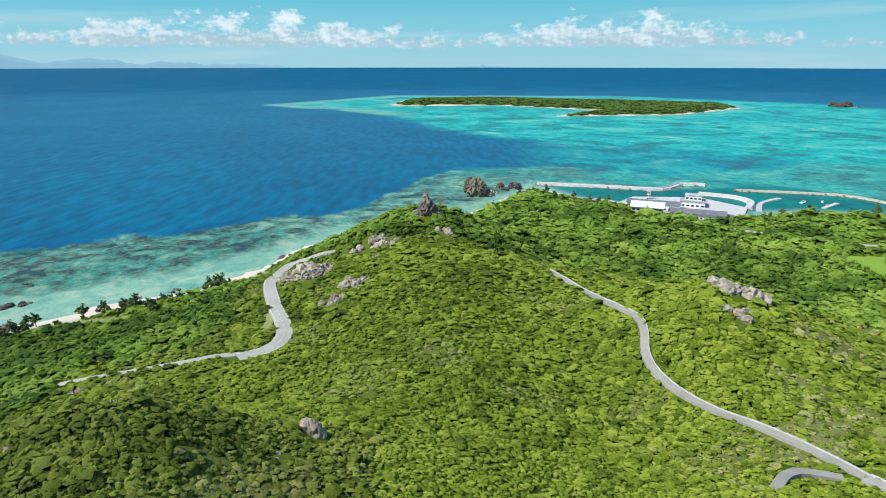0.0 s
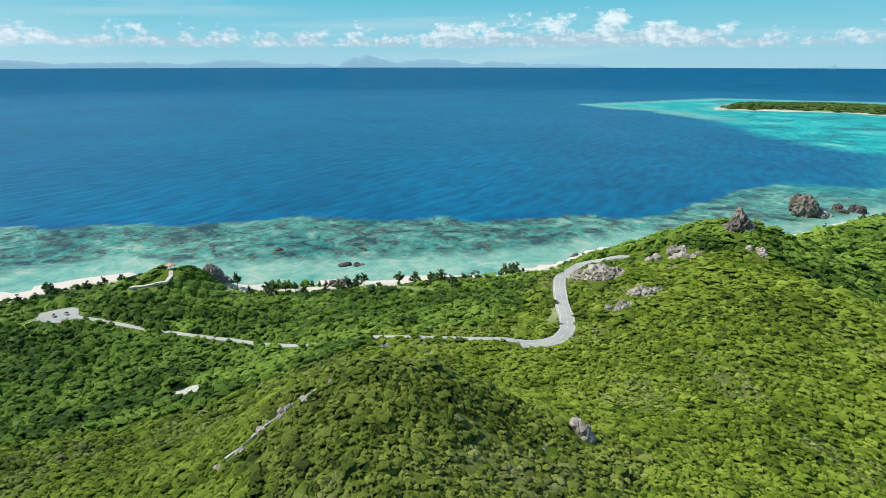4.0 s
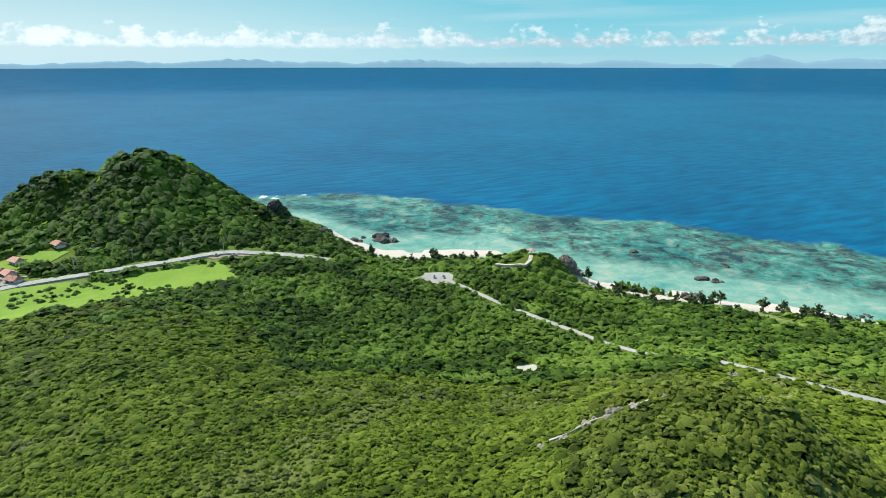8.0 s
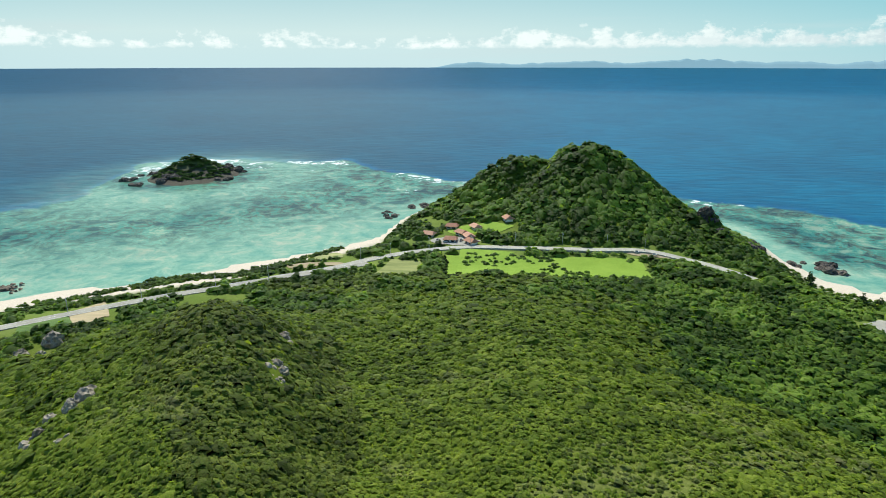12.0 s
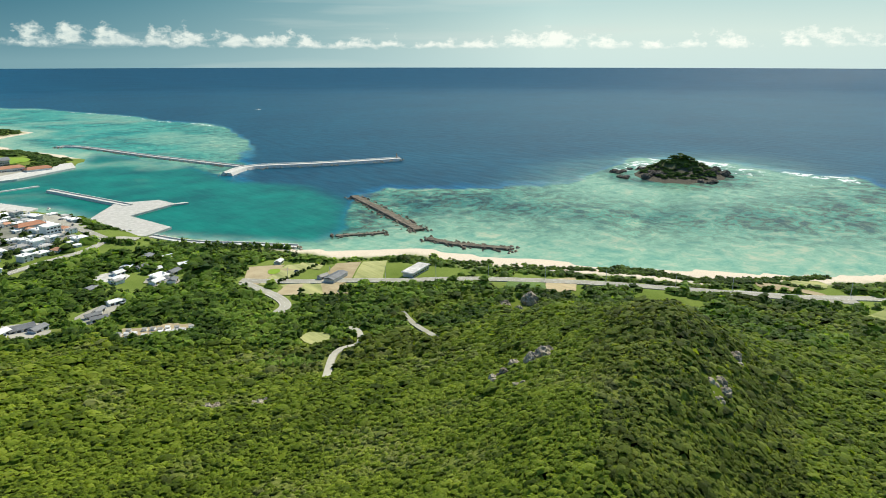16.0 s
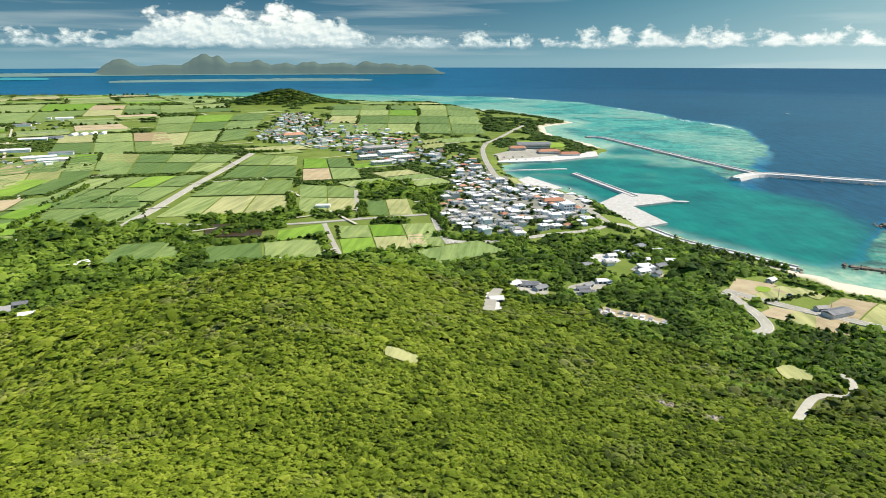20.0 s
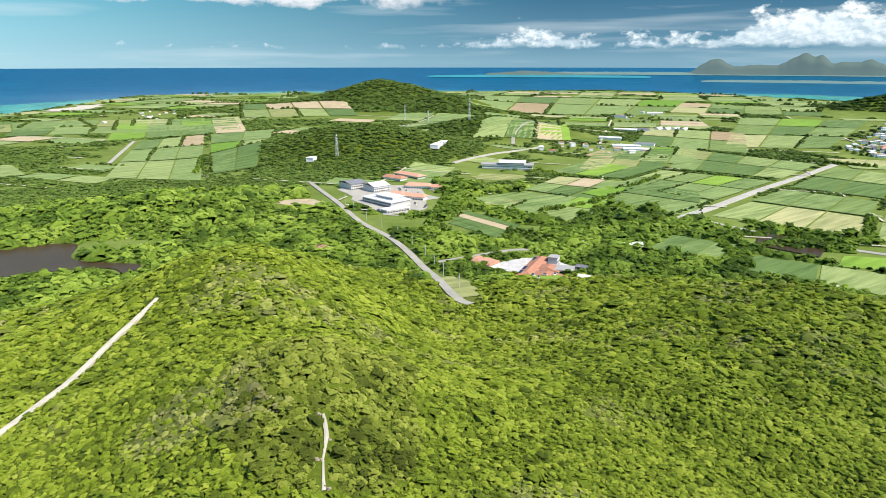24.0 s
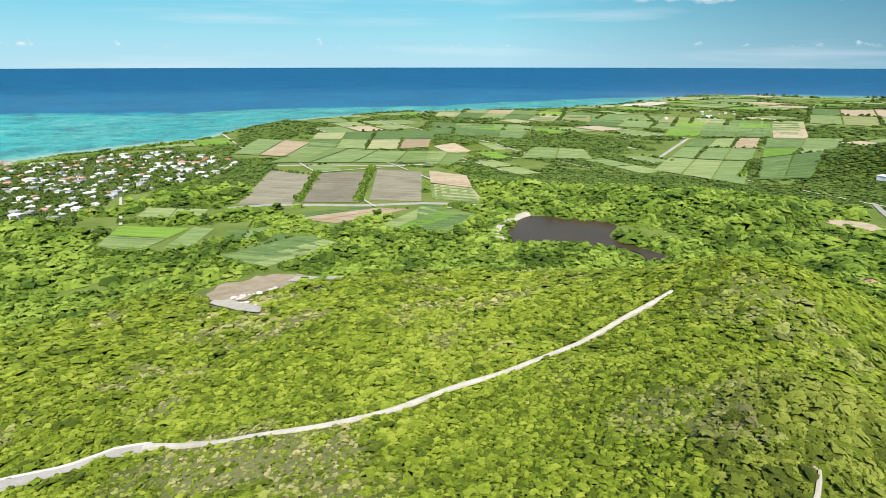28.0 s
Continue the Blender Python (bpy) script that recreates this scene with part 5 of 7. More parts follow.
def farm_lanes():
    """Pale lanes between the small fields."""
    turn = radians(38)
    c, s = math.cos(turn), math.sin(turn)
    v, f = [], []
    closed = [[tuple(p) for p in o] for o in [q for q, _, _ in FIELDS] + PATCHES + [POND] + [o for _, o in VILLAGES] + WOODS]
    for size, r0, r1 in ((1.0, 520, 1250), (1.7, 1250, 2200)):
        for gap, along_w in ((44.0 * size * 3, True), (74.0 * size * 4, False)):
            shift = (22.0 if along_w else 37.0) * size
            n = int(r1 / gap) + 1
            for k in range(-n, n + 1):
                u = np.arange(-r1, r1, 12.0)
                w = np.full(len(u), k * gap + shift)
                a, b = (u, w) if along_w else (w, u)
                x, y = c * a - s * b, s * a + c * b
                az, r = bearing(x, y), np.hypot(x, y)
                ok = (r > r0) & (r < r1) & (az > 184) & (az < 322) & ((r > 690) | (az < 226)) & (land_margin(x, y) > 70)
                if not ok.any():
                    continue
                z = height(x, y)
                ok &= z < 17
                for o in closed:
                    q = np.where(ok)[0]
                    if len(q):
                        ok[q] &= polygon_distance(x[q], y[q], o) < 4
                half = 1.6 + 0.6 * (size > 1)
                nx, ny = (-s * half, c * half) if along_w else (c * half, s * half)
                for j in range(len(u) - 1):
                    if ok[j] and ok[j + 1]:
                        m = len(v)
                        v += [(x[q] + e * nx, y[q] + e * ny, z[q] + 0.75 + 0.6 * size) for q in (j, j + 1) for e in (-1, 1)]
                        f.append((m, m + 2, m + 3, m + 1))
    tagged(part("farm_lanes", (v, f), GRAVEL), "narrow pale farm lanes between the fields", "lanes", kind="stuff")


farm_lanes()

# ---- scrub and forest: low irregular crowns, thousands of them ----
rng = np.random.default_rng(4)


def crown_templates(count=10):
    out = []
    for _ in range(count):
        v = [(rng.normal(0, 0.12), rng.normal(0, 0.12), rng.uniform(0.80, 1.05))]
        for n, rad, up in ((5, 0.62, 0.74), (7, 1.0, 0.1)):
            off = rng.uniform(0, 6.28)
            for k in range(n):
                a, q = off + 6.283 * k / n + rng.normal(0, 0.2), rad * rng.uniform(0.6, 1.35)
                v.append((q * math.cos(a), q * math.sin(a), up + rng.uniform(-0.2, 0.2)))
        f = [(0, 1 + k, 1 + (k + 1) % 5) for k in range(5)]
        i = j = 0
        while i < 5 or j < 7:
            if j < 7 and (i >= 5 or (j + 0.5) / 7 <= (i + 0.5) / 5):
                f.append((1 + i % 5, 6 + j % 7, 6 + (j + 1) % 7))
                j += 1
            else:
                f.append((1 + i % 5, 6 + j % 7, 1 + (i + 1) % 5))
                i += 1
        out.append(np.array(v))
    return np.stack(out), np.array(f)


CROWNS, CROWN_FACES = crown_templates()


def crown_mesh(name, x, y, z, wide, tall, material, lean=0.92, slope=(0.0, 0.0)):
    n = len(x)
    base = CROWNS[rng.integers(0, len(CROWNS), n)]
    a = rng.uniform(0, 2 * math.pi, n)
    c, s = np.cos(a)[:, None], np.sin(a)[:, None]
    px = (base[:, :, 0] * c - base[:, :, 1] * s) * wide[:, None] + x[:, None]
    py = (base[:, :, 0] * s + base[:, :, 1] * c) * wide[:, None] + y[:, None]
    pz = base[:, :, 2] * tall[:, None] + z[:, None]
    faces = (CROWN_FACES[None] + (np.arange(n) * base.shape[1])[:, None, None]).reshape(-1, 3)
    me = mesh_of(name, np.stack([px, py, pz], 2).reshape(-1, 3), faces, material, True)
    # leaves face the sky more than the crown's outline does
    nx, ny = (px - x[:, None]) / wide[:, None] * lean, (py - y[:, None]) / wide[:, None] * lean
    up = np.stack([nx - np.reshape(slope[0], (-1, 1)), ny - np.reshape(slope[1], (-1, 1)), np.ones_like(nx)], 2).reshape(-1, 3)
    up /= np.linalg.norm(up, axis=1)[:, None]
    me.attributes.new("custom_normal", "FLOAT_VECTOR", "POINT").data.foreach_set("vector", up.astype(np.float32).ravel())
    return me


def bush_templates(leaves=7):
    """A lumpy crown with leaf clumps standing out all over it."""
    shapes, normals = [], []
    for core in CROWNS:
        v = [tuple(p) for p in core]
        n = [(p[0] * 0.8, p[1] * 0.8, 0.62 + 0.45 * max(p[2], 0.0)) for p in core]
        for _ in range(leaves):
            k = CROWN_FACES[rng.integers(0, len(CROWN_FACES))]
            mix = rng.dirichlet((1.2, 1.2, 1.2))
            mid = mix @ core[k]
            d = np.array([mid[0] * 0.8, mid[1] * 0.8, 0.30 + 0.6 * max(mid[2], 0.0)])
            d /= np.linalg.norm(d)
            face = d + rng.normal(0, 0.40, 3) + np.array((0.0, 0.0, 0.35))
            face /= np.linalg.norm(face)
            u = np.cross(face, rng.normal(0, 1, 3))
            u /= np.linalg.norm(u)
            w, size = np.cross(face, u), rng.uniform(0.26, 0.47)
            mid = mid + d * rng.uniform(0.04, 0.20)
            for q in range(3):
                t = 6.283 * q / 3 + rng.uniform(-0.35, 0.35)
                v.append(tuple(mid + size * (math.cos(t) * u + math.sin(t) * w)))
                n.append(tuple(face + np.array((0, 0, 0.15))))
        shapes.append(v), normals.append(n)
    faces = [tuple(f) for f in CROWN_FACES] + [tuple(13 + 3 * k + q for q in range(3)) for k in range(leaves)]
    return np.array(shapes), np.array(normals), np.array(faces)


BUSHES, BUSH_NORMALS, BUSH_FACES = bush_templates()


def bushes(name, x, y, z, wide, tall, material, tone, dry, label, category):
    """One mesh of many leafy bushes standing at x, y, z."""
    step, n = 5.0, len(x)
    slope = [(height(x + dx, y + dy) - height(x - dx, y - dy)) / (2 * step) for dx, dy in ((step, 0.0), (0.0, step))]
    kind = rng.integers(0, len(BUSHES), n)
    base, nrm = BUSHES[kind].astype(np.float32), BUSH_NORMALS[kind].astype(np.float32)
    a = rng.uniform(0, 2 * math.pi, n)
    c, s = np.cos(a)[:, None].astype(np.float32), np.sin(a)[:, None].astype(np.float32)
    dx, dy = (base[:, :, 0] * c - base[:, :, 1] * s) * wide[:, None], (base[:, :, 0] * s + base[:, :, 1] * c) * wide[:, None]
    pz = base[:, :, 2] * tall[:, None] + z[:, None] + 0.5 * (dx * slope[0][:, None] + dy * slope[1][:, None])
    co = np.stack([dx + x[:, None], dy + y[:, None], pz], 2).reshape(-1, 3)
    faces = (BUSH_FACES[None] + (np.arange(n) * base.shape[1])[:, None, None]).reshape(-1, 3)
    me = mesh_of(name, co, faces, material, True)
    up = np.stack([nrm[:, :, 0] * c - nrm[:, :, 1] * s - 0.6 * slope[0][:, None], nrm[:, :, 0] * s + nrm[:, :, 1] * c - 0.6 * slope[1][:, None], nrm[:, :, 2]], 2).reshape(-1, 3)
    up /= np.linalg.norm(up, axis=1)[:, None]
    me.attributes.new("custom_normal", "FLOAT_VECTOR", "POINT").data.foreach_set("vector", up.astype(np.float32).ravel())
    point_values(me, "tone", np.repeat(tone, base.shape[1]))
    point_values(me, "dry", np.repeat(dry, base.shape[1]))
    return tagged(new(name, me), label, category, kind="stuff")


def crowns(name, x, y, z, wide, tall, material, label, category):
    """One mesh of many crowns standing at x, y, z."""
    step = 5.0
    slope = [(height(x + dx, y + dy) - height(x - dx, y - dy)) / (2 * step) for dx, dy in ((step, 0.0), (0.0, step))]
    return tagged(new(name, crown_mesh(name, x, y, z, wide, tall, material, slope=slope)), label, category, kind="stuff")


def polar_scatter(r0, r1, step, least, stretch=1.4):
    """Jittered places whose spacing grows with distance."""
    xs, ys, ss, r = [], [], [], r0
    while r < r1:
        s = max(least, r * step)
        n = int(2 * math.pi * r / s)
        a = (np.arange(n) + rng.uniform(-0.45, 0.45, n)) * 2 * math.pi / n
        q = r + rng.uniform(-0.5, 0.5, n) * s * stretch
        xs.append(-q * np.sin(a)), ys.append(q * np.cos(a)), ss.append(np.full(n, s))
        r += s * stretch
    return np.concatenate(xs), np.concatenate(ys), np.concatenate(ss)


def near_box(x, y, pts, pad):
    p = np.array(pts)
    return (x > p[:, 0].min() - pad) & (x < p[:, 0].max() + pad) & (y > p[:, 1].min() - pad) & (y < p[:, 1].max() + pad)


def open_ground(x, y, pad):
    """Where nothing tall grows: roads, fields, ponds, yards and houses."""
    out = np.zeros(len(x), bool)
    for line, wide in ROAD_SHAPES:
        k = np.where(near_box(x, y, line, wide + 5))[0]
        if len(k):
            out[k] |= line_distance(x[k], y[k], [tuple(p) for p in line]) < wide / 2 + pad[k] * 0.8
    for quad in FIELD_QUADS + PATCHES + [POND] + CLEARED:
        k = np.where(near_box(x, y, quad, 4))[0]
        if len(k):
            out[k] |= polygon_distance(x[k], y[k], [tuple(p) for p in quad]) > -pad[k] * 0.5
    return out


def in_any(x, y, outlines, pad=0.0):
    out = np.zeros(len(x), bool)
    for o in outlines:
        k = np.where(near_box(x, y, o, 20))[0]
        if len(k):
            out[k] |= polygon_distance(x[k], y[k], [tuple(p) for p in o]) > pad
    return out


# outcrops in the scrub: place, size, count and spread of the boulders
OUTCROPS = ((-57, 466, 5.5, 8, 1.8), (-39, 462, 4.0, 6, 1.6), (-53, 351, 4.0, 7, 1.5), (-61, 322, 3.6, 7, 1.6), (1, 474, 3.5, 5, 1.5), (-48, 425, 3.0, 5, 1.0),
            (142, 284, 5.4, 14, 1.5), (133, 258, 2.6, 7, 2.0), (-36, 120, 1.0, 5, 2.0), (-73, 124, 1.3, 8, 2.2), (-104, 124, 1.5, 9, 2.0), (-96, 130, 1.1, 6, 2.6), (-84, 122, 1.2, 8, 2.6),
            (-110, 112, 1.0, 6, 2.4), (-175, -82, 2.0, 6, 1.6), (-170, -84, 1.2, 5, 2.0), (-155, -142, 3.0, 8, 1.7), (-136, -141, 1.8, 5, 1.6), (-132, -126, 1.4, 4, 1.8),
            (-222, -100, 2.2, 6, 1.8), (-290, -278, 5.0, 6, 1.8), (-81, -216, 1.6, 7, 2.4), (-64, -224, 1.9, 5, 1.2), (-166, -78, 1.3, 5, 1.8), (-62, 200, 1.2, 5, 2.2), (-120, 215, 1.6, 8, 2.4), (-150, 232, 1.8, 8, 2.4))


def bare_round(x, y, reach):
    """A diamond of bare ground, longer on the uphill side."""
    k = reach / math.hypot(x, y)
    return [(x * (1 - 2.0 * k), y * (1 - 2.0 * k)), (x - y * k, y + x * k), (x * (1 + k), y * (1 + k)), (x + y * k, y - x * k)]


CLEARED = [bare_round(bx, by, 1.3 * bs * min(bw, 1.8)) for bx, by, bs, bc, bw in OUTCROPS] + [bare_round(-32, 138, 4.5), bare_round(-14, 505, 9), bare_round(-90, 396, 17)]
CLEARED += [[(-300, -360), (-240, -400), (-235, -450), (-330, -370)],
           [(870, 930), (840, 900), (880, 890), (900, 915)], [(300, 700), (250, 650), (230, 720), (250, 770), (330, 790), (345, 730)]]


def scrub_line(x, y):
    """Height above which scrub grows instead of the low woods."""
    az = bearing(x, y)
    return 13 + 19 * smooth(12, 22, az) * smooth(84, 72, az) + 26 * (fbm(x, y, 45, 17) - 0.5)


def scrub():
    x, y, s = polar_scatter(88, 470, 0.0096, 1.45, 1.3)
    ix, iy, si = polar_scatter(1.5, 88, 0.0, 2.6, 1.2)
    x, y, s = np.concatenate([x, ix]), np.concatenate([y, iy]), np.concatenate([s, si])
    z = height(x, y)
    keep = ((z > scrub_line(x, y)) | (np.hypot(x, y) < 252)) & (land_margin(x, y) > 18)
    keep[keep] &= ~open_ground(x[keep], y[keep], s[keep] * 0.7)
    x, y, s, z = x[keep], y[keep], s[keep], z[keep]
    dry = dry_places(x, y)
    keep = rng.uniform(0, 1, len(x)) > 0.03 + 0.25 * dry
    x, y, s, z, dry = x[keep], y[keep], s[keep], z[keep], dry[keep]
    # an older, darker thicket on the knoll and the spurs
    az, r = bearing(x, y), np.hypot(x, y)
    zone = lambda a0, a1, r0, r1: smooth(a0 - 5, a0 + 5, az) * smooth(a1 + 5, a1 - 5, az) * smooth(r0 - 15, r0 + 15, r) * smooth(r1 + 15, r1 - 15, r)
    old = zone(8, 46, 70, 148) + zone(108, 126, 110, 290) + zone(236, 256, 90, 175) * 0.9 + zone(140, 160, 280, 420) * 0.6
    old = old + (fbm(x, y, 40, 91) - 0.5) * 0.9 > 0.5
    # mostly even bushes, with taller ones standing out in loose groups
    tall_one = rng.uniform(0, 1, len(x)) < 0.04 + 0.20 * smooth(0.50, 0.66, fbm(x, y, 26, 14)) + 0.10 * old
    big = rng.uniform(0.62, 1.12, len(x)) * (0.80 + 0.35 * fbm(x, y, 22, 15)) * np.where(tall_one, rng.uniform(1.3, 1.9, len(x)), 1.0) * (1 - 0.3 * dry)
    tone = np.clip(0.5 + 0.21 * rng.normal(0, 1, len(x)) + 0.5 * (fbm(x, y, 9, 16) - 0.5) - 0.10 * tall_one, 0, 1)
    pale = dry * (rng.uniform(0, 1, len(x)) < 0.5) * 0.75
    for name, pick, mat, tall, word in (("hill_scrub", ~old, SCRUB, 0.66, "dense bright green windswept scrub covering the hill"),
                                        ("spur_thicket", old, THICKET, 0.82, "darker olive thicket on the knoll and spurs")):
        q = s[pick] * big[pick]
        bushes(name, x[pick], y[pick], z[pick] - 0.25, q * 0.98, q * tall + 0.25, mat, tone[pick], pale[pick], word, "scrub")


def lowland():
    x, y, s = polar_scatter(250, 860, 0.0098, 3.7, 1.2)
    z, m, az, r = height(x, y), land_margin(x, y), bearing(x, y), np.hypot(x, y)
    low = (z <= 2 + scrub_line(x, y)) | (r > 468)
    belt = (az < 98) | (az > 318) | ((az > 98) & (az < 168) & (r < 470) & (fbm(x, y, 40, 41) > 0.36)) | ((az >= 160) & (az < 226) & (r < 600) & (fbm(x, y, 45, 43) > 0.33))
    belt |= (az > 200) & (az < 318) & (r < 500 + 110 * smooth(228, 238, az) * smooth(300, 285, az))
    belt |= (az > 98) & (az < 114) & (fbm(x, y, 25, 44) > 0.45)
    wood_here = in_any(x, y, WOODS) | (z > 17)
    hedge = (m < 60) & (az > 98) & (az < 168) & (m > 40)
    keep = low & (m > 17 + 10 * smooth(14, 20, az) * smooth(76, 70, az) * smooth(0.40, 0.60, fbm(x, y, 60, 63))) & (belt | wood_here | hedge | (fbm(x, y, 60, 47) > 0.62 - 0.14 * smooth(150, 160, az) * smooth(225, 210, az) - 0.10 * smooth(262, 272, az))) & (~in_any(x, y, [o for _, o in VILLAGES], 3.0) | in_any(x, y, WOODS[8:9]))
    keep[keep] &= ~open_ground(x[keep], y[keep], s[keep] * 1.15)
    x, y, s, z, m = x[keep], y[keep], s[keep], z[keep], m[keep]
    kind = fbm(x, y, 28, 53)
    big = rng.uniform(0.50, 1.15, len(x)) * (0.6 + 0.8 * fbm(x, y, 30, 51)) * (0.6 + 0.4 * smooth(15, 60, m)) * np.where(rng.uniform(0, 1, len(x)) < 0.12, 1.35, 1.0)
    tone = np.clip(0.42 + 0.18 * rng.normal(0, 1, len(x)) + 1.5 * (kind - 0.5), 0, 1)
    bushes("lowland_trees", x, y, z - 0.2, s * big * 1.02, s * big * (0.66 + 0.36 * rng.uniform(0, 1, len(x))) * (0.55 + 0.45 * smooth(30, 75, m)) + 0.5, COPSE, tone, np.zeros(len(x)), "dense dark green coastal woodland", "woodland")


def far_woods():
    x, y, s = polar_scatter(860, 3900, 0.0060, 5.4, 1.6)
    z, m, r = height(x, y), land_margin(x, y), np.hypot(x, y)
    shore_belt = (m < 60) & (m > 20) & (fbm(x, y, 120, 61) > 0.4)
    patch = ((fbm(x, y, 130, 67) > 0.545 - 0.03 * smooth(235, 250, bearing(x, y)) * smooth(300, 285, bearing(x, y))) & (fbm(x, y, 40, 68) > 0.35)) | (fbm(x, y, 60, 69) > 0.70)
    isle = polygon_distance(x, y, ISLE) > 44
    skerry = (np.hypot(x + 894, y + 531) < 58)
    keep = ((m > 16) | (skerry & (m > 5))) & (shore_belt | patch | in_any(x, y, WOODS) | (z > 19) | isle | skerry) & (~in_any(x, y, [o for _, o in VILLAGES], 0.0) | (rng.uniform(0, 1, len(x)) < 0.15))
    keep[keep] &= ~open_ground(x[keep], y[keep], np.minimum(s[keep], 9))
    x, y, s, z = x[keep], y[keep], s[keep], z[keep]
    big = rng.uniform(0.55, 1.1, len(x))
    tall = np.clip(s * big * 0.55, 2.0, 6.0)
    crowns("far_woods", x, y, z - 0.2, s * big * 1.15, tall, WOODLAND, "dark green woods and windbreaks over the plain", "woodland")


def hedges():
    """Windbreaks along some of the field edges."""
    rnd = random.Random(5)
    xs, ys = [], []
    for quad in FIELD_QUADS:
        if rnd.random() < 0.34:
            k = rnd.randrange(4)
            a, b = np.array(quad[k]), np.array(quad[(k + 1) % 4])
            far = np.hypot(*a)
            n = int(np.hypot(*(b - a)) / max(3.0, far * 0.006))
            for q in range(n):
                if rnd.random() < 0.75:
                    p = a + (b - a) * (q + rnd.random()) / max(n, 1)
                    xs.append(p[0] + rnd.uniform(-1.5, 1.5)), ys.append(p[1] + rnd.uniform(-1.5, 1.5))
    x, y = np.array(xs), np.array(ys)
    s = np.maximum(2.0, np.hypot(x, y) * 0.0036) * rng.uniform(0.6, 1.2, len(x))
    crowns("field_hedges", x, y, height(x, y), s, s * 1.0 + 0.5, GARDEN, "dark green hedges along the field edges", "hedge")



def windbreaks():
    """Dark casuarina rows between the fields and behind the beach."""
    xs, ys = [], []
    for pts in WINDBREAKS:
        line = spline(pts, 4.0)
        n = len(line) * (7 if 96 < bearing(*line[0]) < 150 else 3)
        k = rng.integers(0, len(line), n)
        xs.append(line[k, 0] + rng.normal(0, 2.4, n)), ys.append(line[k, 1] + rng.normal(0, 2.4, n))
    x, y = np.concatenate(xs), np.concatenate(ys)
    s = rng.uniform(1.5, 3.2, len(x)) * np.maximum(1, np.hypot(x, y) / 900)
    beach = smooth(96, 100, bearing(x, y)) * smooth(152, 146, bearing(x, y))
    bushes("windbreak_trees", x, y, height(x, y), s, (s * 1.5 + 0.5) * (1 - 0.55 * beach), COPSE, rng.uniform(0.0, 0.45, len(x)), np.zeros(len(x)), "dark casuarina windbreaks between the fields", "trees")


scrub()
lowland()
windbreaks()
far_woods()
hedges()


def meadow_bushes():
    """Low bushes standing in the meadow under the pyramid-shaped hill."""
    x, y = rng.uniform(-520, -452, 420), rng.uniform(-80, 95, 420)
    keep = (fbm(x, y, 26, 77) > 0.64) & (in_any(x, y, FIELD_QUADS))
    x, y = x[keep], y[keep]
    s = rng.uniform(1.4, 3.0, len(x))
    bushes("meadow_bushes", x, y, height(x, y) + 0.3, s, s * 0.7, COPSE, rng.uniform(0.1, 0.6, len(x)), np.zeros(len(x)), "dark green bushes in the mown meadow", "bushes")


meadow_bushes()

# ---- houses and other buildings ----
def add_windows(parent, w, d, z, count, tall=1.1):
    for k in range(count):
        side = k % 2
        x = (k // 2 + 0.5) / max(1, (count + 1) // 2) * w - w / 2
        y = (-d / 2 - 0.03) if side == 0 else (d / 2 + 0.03)
        part("window", box(min(1.8, w / max(1, count) * 1.3), 0.10, tall, x, y, z), GLASS, parent)


def flat_house(w, d, h, storeys=1, tank=True):
    t = empty("house", "pale concrete house with a flat roof", "house", "village houses")
    part("wall", box(w, d, h), WHITE_WALL, t)
    roof = part("roof", joined(box(w + 1.2, d + 1.2, 0.28, z=h), box(w * 0.96, d * 0.96, 0.35, z=h + 0.28, taper=0.99)), ROOF_SLAB, t, "flat concrete roof slab")
    for s in range(storeys):
        add_windows(t, w, d, 1.0 + 3.0 * s, 4)
    part("door", box(1.0, 0.12, 2.1, w * 0.3, -d / 2 - 0.05, 0), GREY_ROOF, t)
    if tank:
        part("water_tank", tube(0.8, 0.75, 1.5, 8, w * 0.25, d * 0.2, h + 0.62), STEEL, roof, "steel roof water tank")
    return t


def tiled_house(w, d, h):
    t = empty("house", "low house with a red clay tile roof", "house", "village houses")
    part("wall", box(w, d, h), WHITE_WALL, t)
    part("roof", hip_roof(w + 1.8, d + 1.8, 2.4, h), RED_TILE, t, "hipped red tile roof")
    add_windows(t, w, d, 0.9, 4)
    part("door", box(1.0, 0.12, 2.1, w * 0.3, -d / 2 - 0.05, 0), GREY_ROOF, t)
    return t


def shed(w, d, h, roof=None, name="shed", label="long white shed with a shallow metal roof"):
    t = empty(name, label, "shed", "sheds and barns")
    part("wall", box(w, d, h), WHITE_WALL, t)
    part("roof", gable_roof(w + 0.8, d + 0.8, d * 0.14, h + 0.02), roof or WHITE_ROOF, t, "shallow metal roof")
    n = max(2, int(w / 5))
    for k in range(n):
        part("opening", box(w / n * 0.6, 0.12, h * 0.55, (k + 0.5) / n * w - w / 2, -d / 2 - 0.05, 0.3), GLASS, t)
    return t


def stand_at(t, x, y, turn, sink=0.4, size=1.0):
    t.matrix_world = Matrix.Translation((x, y, ground_at(x, y) - sink)) @ pose(0, 0, 0, 0, 0, turn) @ Matrix.Diagonal((size, size, size, 1))
    return t


